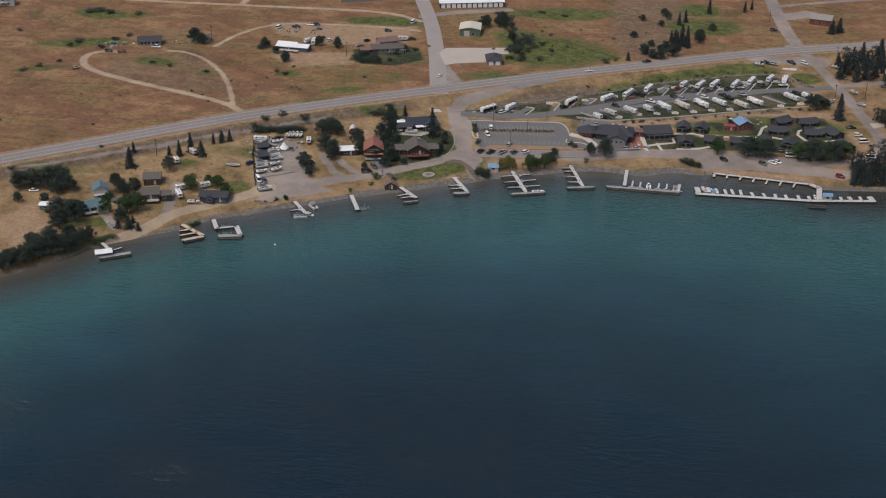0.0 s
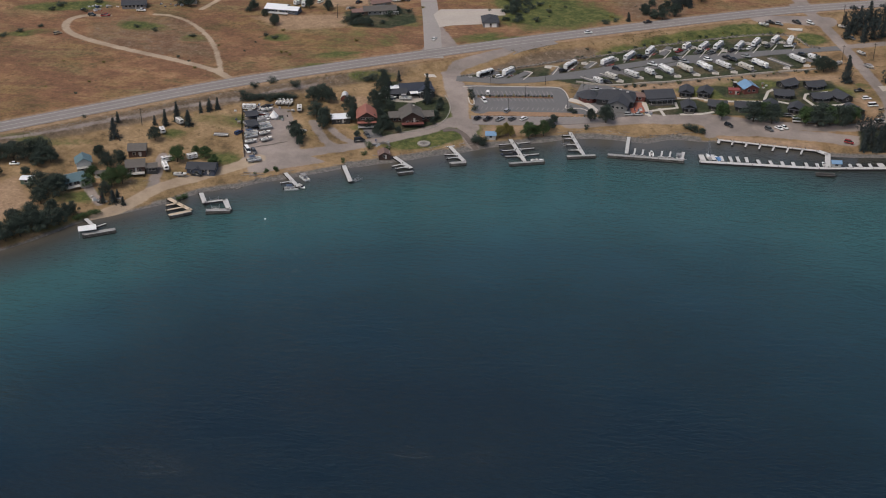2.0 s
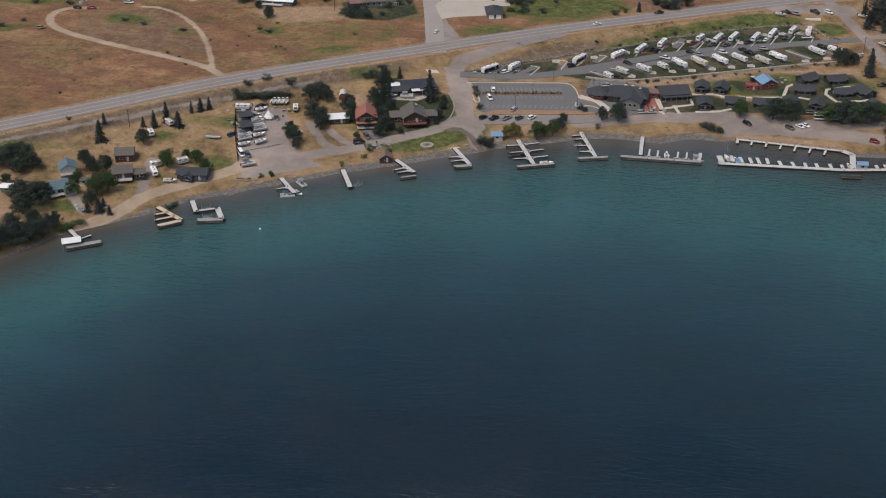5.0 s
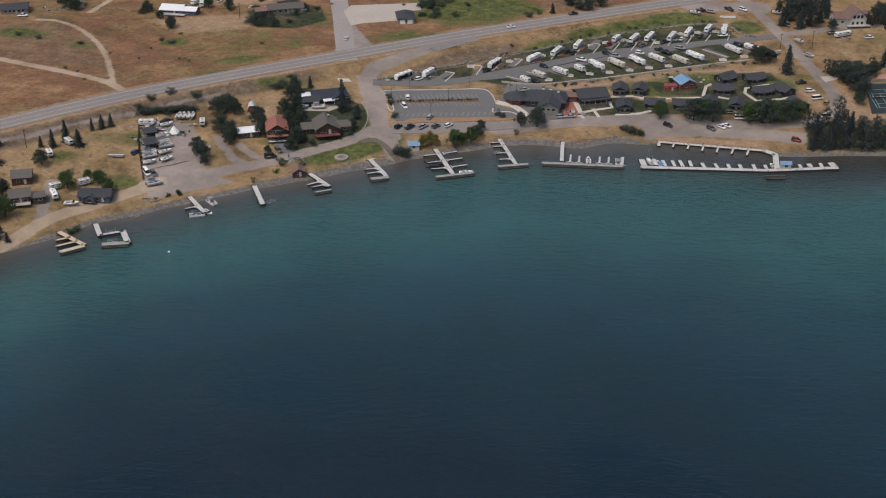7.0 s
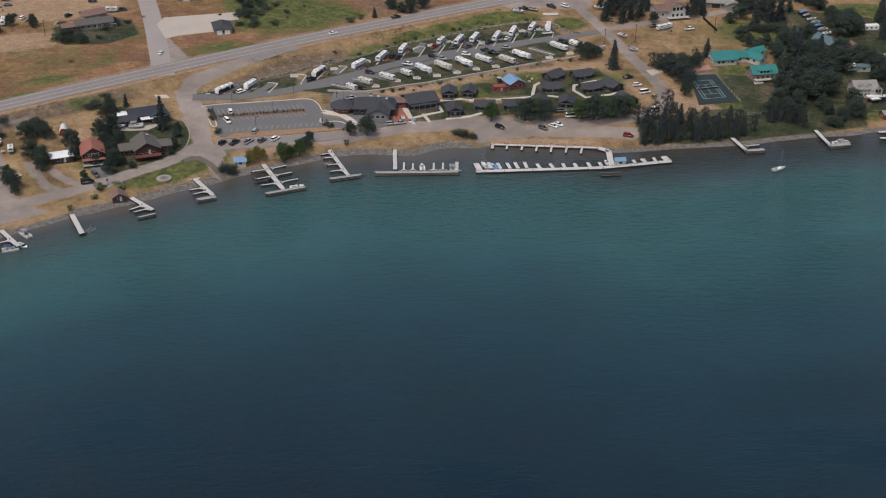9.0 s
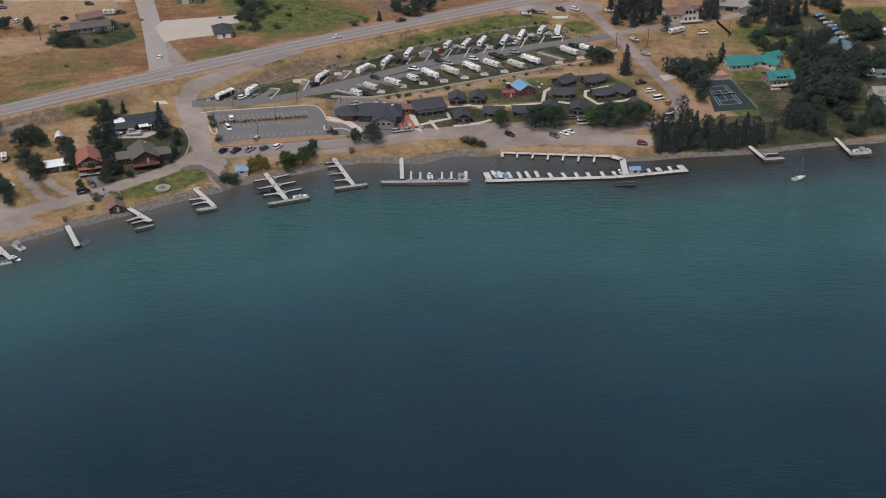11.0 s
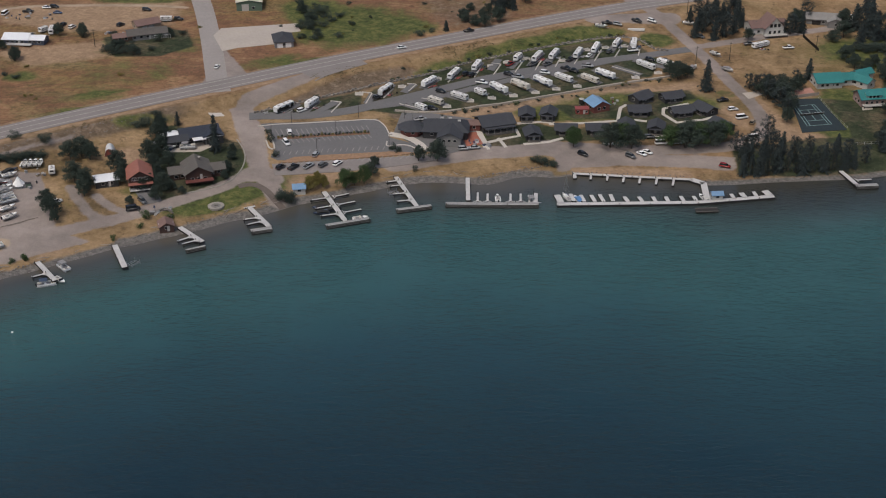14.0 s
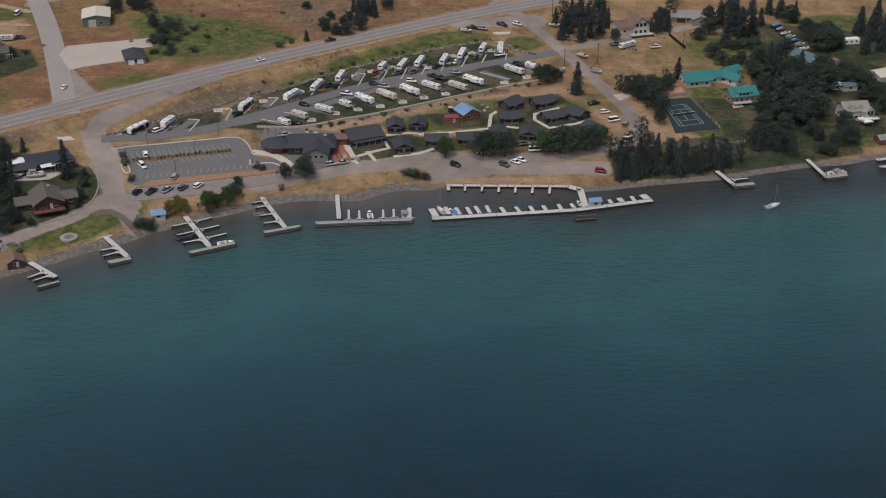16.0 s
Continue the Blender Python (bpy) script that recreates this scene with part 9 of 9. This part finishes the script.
# denser wood round the court, the teal lodge and the east gardens
grove("slender", "along the east shore", (((124.2, 49.8), 9, 1.3), ((126.6, 42.8), 11, 1.2), ((132.7, 53.0), 9, 1.3), ((139.2, 46.0), 12, 1.2), ((146.5, 40.5), 12, 1.2), ((155.6, 51.3), 7, 1.2), ((156.9, 38.8), 9, 1.3), ((163.1, 40.8), 9, 1.1), ((169.2, 40.9), 11, 1.1), ((176.2, 40.3), 9, 1.1), ((140.0, 61.4), 11, 1.2), ((127.0, 36.4), 10, 1.3)))
grove("slender", "beside the court", (((142.5, 112.6), 8, 1.5), ((144.9, 108.8), 9, 1.5), ((148.6, 111.5), 8, 1.5), ((148.6, 101.5), 10, 1.4), ((152.2, 104.1), 9, 1.5), ((151.9, 93.1), 10, 1.5), ((155.5, 98.0), 9, 1.3), ((153.3, 83.7), 9, 1.3), ((165.7, 119.5), 7, 1.3)))
grove("slender", "in the east gardens", (((186.3, 52.2), 9, 1.3), ((199.5, 43.9), 10, 1.1), ((195.5, 47.9), 11, 1.2), ((173.9, 181.0), 7, 1.4), ((179.8, 187.0), 8, 1.4), ((170.0, 188.9), 6, 1.4)))
grove("pine", "in the east gardens", (((201.3, 85.0), 15, 1.2), ((204.9, 80.2), 17, 1.2), ((216.4, 79.4), 16, 1.2), ((216.4, 180.3), 15, 1.1), ((218.5, 174.0), 16, 1.1), ((225.3, 176.9), 14, 1.1), ((281.2, 175.5), 14, 1.1), ((285.4, 167.5), 15, 1.1), ((218.2, 129.3), 16, 1.0)))
grove("dark", "in the east gardens", (((253.6, 152.8), 12, 1.1), ((259.8, 156.9), 10, 1.1), ((241.3, 122.8), 11, 1.1), ((249.4, 113.0), 7, 1.2), ((255.2, 114.0), 7, 1.2), ((251.8, 95.2), 6, 1.2), ((259.8, 98.4), 7, 1.2), ((209.3, 123.2), 7, 1.1), ((251.1, 193.0), 9, 1.1)))
grove("darkbush", "in a clipped garden hedge", (((198.7, 160.1), 3.4, 1.1), ((201.0, 160.5), 3.4, 1.1), ((203.3, 161.0), 3.4, 1.1), ((205.6, 161.4), 3.4, 1.1), ((207.8, 161.9), 3.4, 1.1), ((210.1, 162.3), 3.4, 1.1), ((212.4, 162.8), 3.4, 1.1), ((214.7, 163.2), 3.4, 1.1), ((217.0, 163.7), 3.4, 1.1), ((219.4, 164.2), 3.4, 1.1), ((221.7, 164.7), 3.4, 1.1), ((224.0, 165.3), 3.4, 1.1)))
grove("darkbush", "in the green hollow", (((-60.7, 190.7), 2.7, 1.1), ((-65.2, 178.0), 4.8, 1.5), ((-66.3, 172.6), 3.6, 1.4), ((-51.1, 162.0), 2.7, 1.6), ((-69.0, 177.4), 4.5, 1.2), ((-69.8, 159.8), 3.1, 1.1), ((-84.1, 248.6), 3.0, 1.4), ((-71.5, 204.2), 2.2, 1.4), ((-62.0, 159.6), 4.3, 1.3), ((-64.9, 187.2), 3.0, 1.3), ((-61.7, 163.6), 4.7, 1.0), ((-83.9, 239.2), 4.1, 1.5), ((-65.7, 205.1), 3.2, 1.3), ((-77.9, 225.9), 2.2, 1.0), ((-66.5, 197.4), 2.7, 1.5), ((-61.0, 195.5), 4.6, 1.6), ((-87.6, 249.6), 3.6, 1.5), ((-76.4, 229.4), 2.5, 1.4), ((-75.5, 222.9), 2.3, 1.6), ((-68.0, 160.8), 2.4, 1.2), ((-71.2, 174.4), 3.1, 1.6), ((-86.9, 233.4), 3.6, 1.2), ((-64.9, 172.7), 2.4, 1.1), ((-79.5, 237.3), 4.0, 1.6), ((-67.9, 189.6), 4.8, 1.3), ((-81.1, 238.3), 3.3, 1.1)))
grove("dark", "in the green hollow", (((-84.8, 228.4), 7, 0.8), ((-80.1, 219.4), 6.5, 0.8), ((-84.0, 238.8), 6, 0.8), ((-72.6, 196.9), 6, 0.8), ((-67.3, 184.1), 5, 0.9)))
grove("pine", "in the dry gully", (((29.6, 205.0), 12, 1.0), ((33.7, 210.4), 14, 1.0), ((36.9, 206.5), 12, 0.9), ((27.0, 213.5), 9, 1.0), ((2.1, 173.1), 6, 1.0), ((31.2, 252.6), 9, 1.0)))
grove("dark", "in the dry gully", (((24.0, 197.1), 6, 0.9), ((44.4, 217.2), 7, 0.9), ((20.3, 192.0), 5, 1.0), ((14.7, 204.1), 4, 1.2), ((12.0, 185.9), 4, 1.0), ((19.7, 247.7), 4, 1.2), ((7.2, 257.6), 4, 1.2), ((3.5, 220.2), 4, 1.3)))
# hillside
grove("pine", "on the dry hillside", (((31.0, 200.9), 12, 0.8), ((37.1, 211.4), 13, 0.8), ((35.2, 259.8), 9, 0.8), ((50.7, 282.8), 12, 0.7), ((74.5, 291.9), 8, 0.8), ((79.2, 298.4), 8, 0.8), ((131.5, 185.2), 12, 1.0), ((136.8, 196.7), 13, 1.0), ((143.0, 203.5), 13, 1.0), ((147.2, 193.4), 11, 1.0), ((154.9, 213.5), 12, 1.0), ((154.1, 190.0), 11, 1.0), ((127.8, 193.0), 10, 1.0), ((2.8, 172.7), 5, 0.8), ((142.4, 177.9), 9, 1.0), ((133.9, 258.2), 10, 1.5), ((129.0, 254.8), 9, 1.6)))
grove("dark", "on the dry hillside", (((28.6, 187.0), 8, 1.0), ((21.9, 180.0), 6.5, 1.2), ((11.3, 188.8), 6, 1.2), ((16.7, 182.2), 5, 1.1), ((44.7, 224.8), 6.5, 1.2), ((22.9, 263.5), 6, 1.0), ((20.7, 272.2), 5, 1.0), ((52.5, 244.7), 5, 1.0), ((-266.0, 150.6), 9, 1.2), ((-260.4, 148.4), 7, 1.0), ((-200.5, 128.4), 6, 1.0), ((-220.2, 150.8), 6, 1.0), ((-210.5, 140.5), 4.5, 1.0), ((-188.3, 159.9), 6.5, 1.0), ((-176.7, 160.1), 6.5, 0.8), ((-93.1, 219.1), 8, 0.9), ((-92.8, 226.7), 6.5, 0.9), ((-83.7, 223.6), 6, 1.0), ((-81.9, 231.6), 5.5, 1.0), ((-156.6, 141.2), 5, 1.1), ((-146.6, 135.8), 4.5, 1.4), ((-134.9, 162.5), 4, 1.1), ((-154.0, 145.0), 4, 1.2)))
grove("darkbush", "in the green hollow", (((-74.5, 210.9), 4, 1.4), ((-70.9, 197.3), 4, 1.3), ((-63.4, 195.4), 3.4, 1.6), ((-56.8, 185.3), 3.4, 1.6), ((-52.3, 192.0), 3.0, 1.6), ((-59.3, 176.8), 3.0, 1.6), ((-45.6, 179.8), 2.4, 1.6), ((-44.3, 255.4), 2.4, 2.0), ((-60.0, 259.9), 2.4, 2.0), ((-10.8, 165.4), 3.2, 1.6), ((-5.0, 171.0), 2.2, 1.4), ((16.8, 181.1), 3.0, 1.5), ((-355.7, 196.0), 3.0, 2.2), ((-350.2, 200.0), 3.0, 2.2), ((-341.9, 196.6), 3.0, 2.0), ((-322.8, 198.5), 2.5, 2.0), ((-335.9, 134.7), 3.0, 2.0), ((-337.7, 126.2), 2.5, 2.0), ((-339.0, 86.5), 2.2, 2.0), ((-345.4, 77.7), 2.2, 2.0), ((-331.3, 96.7), 2.2, 1.6), ((-276.7, 106.9), 2.0, 2.0), ((-264.6, 103.3), 2.0, 1.8), ((-240.1, 98.5), 2.2, 1.6), ((-193.8, 104.7), 2.2, 1.8), ((-199.8, 107.5), 2.0, 1.6), ((-317.8, 127.4), 2.4, 2.0), ((-316.1, 145.1), 2.4, 2.0), ((-310.2, 153.6), 2.4, 2.0), ((2.4, 225.2), 2.2, 1.2), ((-382.1, 147.7), 2.0, 1.6)))
grove("darkbush", "below the highway bank", (((-175.9, 39.2), 3.0, 1.8), ((-183.1, 31.9), 2.6, 1.8), ((-186.9, 23.6), 2.6, 1.6), ((-163.3, 39.0), 3.4, 1.6), ((-122.6, 66.4), 3.0, 1.6), ((-284.0, -57.9), 2.0, 1.6), ((-252.0, -23.9), 1.8, 1.4), ((-168.1, 26.2), 2.6, 2.0), ((-162.3, 29.7), 2.6, 2.0), ((-172.8, 23.0), 2.4, 2.0), ((-129.3, 57.7), 3.0, 1.8), ((-126.2, 60.0), 3.4, 1.6), ((-120.9, 63.2), 3.0, 1.6), ((-18.1, 125.7), 1.6, 1.2), ((13.0, 139.1), 1.6, 1.2)))
grove("darkbush", "round the hillside bungalow", (((-160.4, 139.2), 4, 1.2), ((-156.4, 135.8), 4.5, 1.3), ((-152.3, 137.8), 4, 1.3), ((-149.0, 141.7), 3.5, 1.2), ((-137.7, 154.0), 4, 1.2), ((-134.1, 160.4), 4, 1.2), ((-128.1, 163.9), 3, 1.3), ((-139.2, 141.7), 2.5, 1.3), ((-160.4, 156.9), 4, 1.2), ((-222.2, 148.0), 5, 1.0), ((-200.2, 126.3), 5, 1.0), ((-176.2, 157.9), 6, 0.8)))
grove("darkbush", "behind the boat yard", (((-185.2, 21.2), 3.6, 1.3), ((-183.0, 21.9), 3.6, 1.3), ((-180.8, 22.7), 3.6, 1.3), ((-178.6, 23.4), 3.6, 1.3), ((-176.3, 24.0), 3.6, 1.3), ((-174.0, 24.5), 3.6, 1.3), ((-171.8, 25.3), 3.6, 1.3), ((-169.6, 26.0), 3.6, 1.3), ((-167.4, 26.8), 3.6, 1.3), ((-165.2, 27.6), 3.6, 1.3), ((-163.0, 28.4), 3.6, 1.3)))
rng = random.Random(41)
for i in range(46):
    x = rng.uniform(-330, 60)
    y = float(line_y(x, HWY_X, HWY_Y)) + rng.uniform(18, 110)
    if min(abs(x + 105), 99) > 16:
        tree((x, y), rng.uniform(0.7, 1.6), rng.choice(("darkbush", "drybush", "drybush")), rng.uniform(1.2, 2.2), "on the dry hillside")

# ---- stones ----
def stone_mesh(seed):
    rr = random.Random(seed)
    bm = bmesh.new()
    bmesh.ops.create_icosphere(bm, subdivisions=1, radius=0.5)
    for v in bm.verts:
        v.co *= rr.uniform(0.75, 1.2)
        v.co.z *= 0.7
    return bm


def stone_row(name, label, pts, gap, size, high=1, seed=3):
    """A dry wall or bank edge of loose stones, each a part."""
    x0, y0 = pts[0]
    e = thing(name, x0, y0, 0, label, "stone wall", z=0.0)
    rr = random.Random(seed)
    for x, y in eased(pts, gap):
        for k in range(high):
            s = size * rr.uniform(0.7, 1.3)
            px, py = x + rr.gauss(0, 0.25), y + rr.gauss(0, 0.25)
            ob = shared("stone", ("stone", rr.randrange(5)), lambda: stone_mesh(rr.randrange(99)), M_ROCK, e, px - x0, py - y0, gz(px, py) + 0.2 * s + k * size * 0.55, rr.uniform(0, 360))
            ob.matrix_basis = ob.matrix_basis @ Matrix.Diagonal((s * 1.3, s, s, 1))
    return e


PALE_WALL = surface("pale_wall_stone", (0.36, 0.32, 0.27), 0.95, var=0.3, fine=2.0, coarse=0.4, bump=0.4, world_space=True)
def wall_band(pts, label, tall=0.55, half=0.3):
    ribbon("retaining_wall", pts, half, tall, PALE_WALL, label, "retaining wall", cross=1, step=2.5, deep=tall + 0.4)


lower = [(-20.8, 83.6), (-5.9, 82.0), (4.0, 84.0), (19.1, 90.2), (37.1, 96.9), (55.4, 104.7), (71.6, 111.9), (90.7, 119.3), (107.3, 125.4)]
upper = [(-81.8, 75.9), (-65.7, 86.8), (-46.6, 98.5), (-26.8, 111.4), (-6.2, 121.8), (12.4, 137.0), (31.6, 147.8), (60.1, 162.6), (83.5, 173.4), (99.0, 173.2), (104.1, 158.8), (110.7, 156.6)]
wall_band(lower, "pale stacked stone retaining wall below the camping park", 0.8, 0.42)
wall_band(upper, "pale stacked stone retaining wall above the camping park", 0.5, 0.25)
stone_row("stone_wall", "row of loose pale boulders along the lower retaining wall", lower, 1.6, 0.8, 1, 5)
stone_row("stone_wall", "two courses of dark boulders on the bank above the camping park", upper, 1.8, 1.15, 2, 8)
bank_rng = random.Random(77)
for line, side, count in ((lower, -2.6, 34), (upper, 2.0, 30)):
    for x, y in bank_rng.sample(eased(line, 1.2), count):
        tree((x + bank_rng.gauss(0, 0.9), y + side + bank_rng.gauss(0, 1.2)), bank_rng.uniform(0.7, 1.9), bank_rng.choice(("darkbush", "bush", "drybush", "darkbush")), bank_rng.uniform(0.9, 1.7), "on the bank of the camping park")
stone_row("stone_edge", "loose shore boulders beside the old slipway", [(-163.6, -63.5), (-159.6, -56.2), (-151.9, -48.3), (-143.4, -42.8)], 1.1, 0.8, 1, 11)
stone_row("stone_edge", "loose shore boulders below the dry bank", [(15.1, 27.3), (26.7, 32.6), (36.1, 35.7), (46.7, 38.1)], 1.0, 0.8, 1, 12)
stone_row("stone_edge", "loose shore boulders beside the lane", [(-180.1, -69.7), (-174.0, -65.6), (-165.4, -61.7)], 1.2, 0.6, 1, 13)
stone_row("stone_edge", "rough boulders lining the marina basin", [(49.8, 33.4), (72.8, 32.5), (101.0, 29.0)], 1.5, 0.7, 1, 14)
stone_row("stone_edge", "rough shore boulders below the lake house lawn", [(-115.0, -26.8), (-107.6, -22.5), (-96.4, -14.4), (-83.1, -3.1), (-75.1, 2.2)], 1.6, 0.5, 1, 15)
stone_row("stone_edge", "pile of pale boulders behind the boathouse", [(-110.1, -8.5), (-107.2, -5.9), (-103.5, -7.8)], 0.7, 1.0, 2, 16)
# far pebbles on the beach and rubble on the highway bank, too many to count
def scatter(name, label, count, seed, chooser, lo, hi):
    rr = random.Random(seed)
    verts, faces = [], []
    base = stone_mesh(2)
    bv = [v.co.copy() for v in base.verts]
    bf = [[v.index for v in f.verts] for f in base.faces]
    base.free()
    for _ in range(count):
        x, y = chooser(rr)
        s, t = rr.uniform(lo, hi), rr.uniform(0, 6.28)
        c, sn, z, o = math.cos(t), math.sin(t), gz(x, y), len(verts)
        verts += [(x + s * (v.x * c - v.y * sn), y + s * (v.x * sn + v.y * c), z + s * (v.z * 0.8 + 0.1)) for v in bv]
        faces += [[i + o for i in f] for f in bf]
    me = bpy.data.meshes.new(name)
    me.from_pydata(verts, [], faces)
    me.materials.append(M_ROCK)
    return tagged(new(name, me), label, "stones", kind="stuff")


def on_bank(rr):
    x = rr.uniform(-330, -125)
    return x, float(line_y(x, HWY_X, HWY_Y)) - rr.uniform(11, 17) / 0.78


def on_beach(rr):
    x = rr.uniform(-245, 200)
    return x, float(line_y(x, SHORE_X, SHORE_Y)) + abs(rr.gauss(0, 2.0))


scatter("bank_rubble", "grey rubble on the bank below the highway", 500, 21, on_bank, 0.25, 0.7)
scatter("beach_pebbles", "grey shingle and pebbles along the water's edge", 1800, 22, on_beach, 0.12, 0.32)



def scrub(name, label, count, seed, chooser, material, size):
    """Low tufts of weed, each a handful of leaf clumps, thicker where the ground is rough."""
    rr = random.Random(seed)
    bm = bmesh.new()
    made = 0
    while made < count:
        x, y = chooser(rr)
        if noise.noise(Vector((x * 0.022, y * 0.03, seed))) + 0.35 * noise.noise(Vector((x * 0.09, y * 0.11, 3.0))) < rr.uniform(0.08, 0.42):
            continue
        made += 1
        z, k = gz(x, y), rr.uniform(0.5, 1.0) * size
        for _ in range(6):
            d = Vector((rr.gauss(0, 0.5), rr.gauss(0, 0.5), abs(rr.gauss(0, 0.14))))
            leaf(bm, Vector((x, y, z)) + d * k, 0.45 * k, rr, d + Vector((0, 0, 1.2)))
    return tagged(link(name, bm, material), label, "scrub", kind="stuff")


def on_slope(rr):
    while True:
        x = rr.uniform(-330, 60)
        y = float(line_y(x, HWY_X, HWY_Y)) - rr.uniform(11, 26)
        if float(shore_gap(x, y)) > 8 and not -100 < x < -60:
            return x, y


M_SCRUB = surface("dry_scrub", (0.105, 0.090, 0.048), 0.9, var=0.3, fine=1.0, coarse=0.1, bump=0.0, per_island=0.25, world_space=True, gloss=0.1)
scrub("bank_scrub", "dark weeds on the bank below the highway", 500, 53, on_slope, M_SCRUB, 0.8)

M_DRIFT = surface("bleached_driftwood", (0.27, 0.235, 0.20), 0.9, var=0.3, fine=4.0, coarse=0.5, bump=0.3, per_object=0.3)


def driftwood(x, y, turn, long, r=0.16, lift=0.1):
    """A bare log with two broken branch stubs."""
    def build():
        e = thing("driftwood_log", 0, 0, 0, "", "", z=0)
        bm = bmesh.new()
        rod(bm, (-long / 2, 0, 0), (long / 2, 0, 0.05), r, r * 0.6, seg=7)
        part("log", bm, M_DRIFT, e)
        for px, py in ((-0.1, 0.5), (0.2, -0.45)):
            bm = bmesh.new()
            rod(bm, (px * long, 0, 0.02), (px * long + 0.3, py, 0.2), 0.06, 0.03, seg=5)
            part("branch", bm, M_DRIFT, e)
        return e
    return tagged(repeat(("drift", long), build, pose(x, y, gz(x, y) + lift, 0, 0, turn)), "bleached bare log lying on the ground near the shore", "log", "driftwood")


drift_rng = random.Random(61)
for i in range(46):
    x = drift_rng.uniform(-165, 40)
    lean = math.degrees(math.atan2(float(line_y(x + 4, SHORE_X, SHORE_Y) - line_y(x - 4, SHORE_X, SHORE_Y)), 8))
    driftwood(x, float(line_y(x, SHORE_X, SHORE_Y)) + drift_rng.uniform(3.0, 8.0), lean + drift_rng.gauss(0, 25), drift_rng.choice((2.4, 3.6, 5.0)))
for i in range(12):
    driftwood(-159.6 + drift_rng.uniform(-4, 4), -49.7 + drift_rng.uniform(-1.5, 1.5), drift_rng.gauss(20, 25), drift_rng.choice((3.6, 5.0)), 0.16, drift_rng.uniform(0.1, 0.7))
for i in range(10):
    t = i / 9
    driftwood(-164.3 + 10.5 * t, -24.5 + 7.5 * t, 36 + drift_rng.gauss(0, 12), 3.6, 0.16, 0.15)
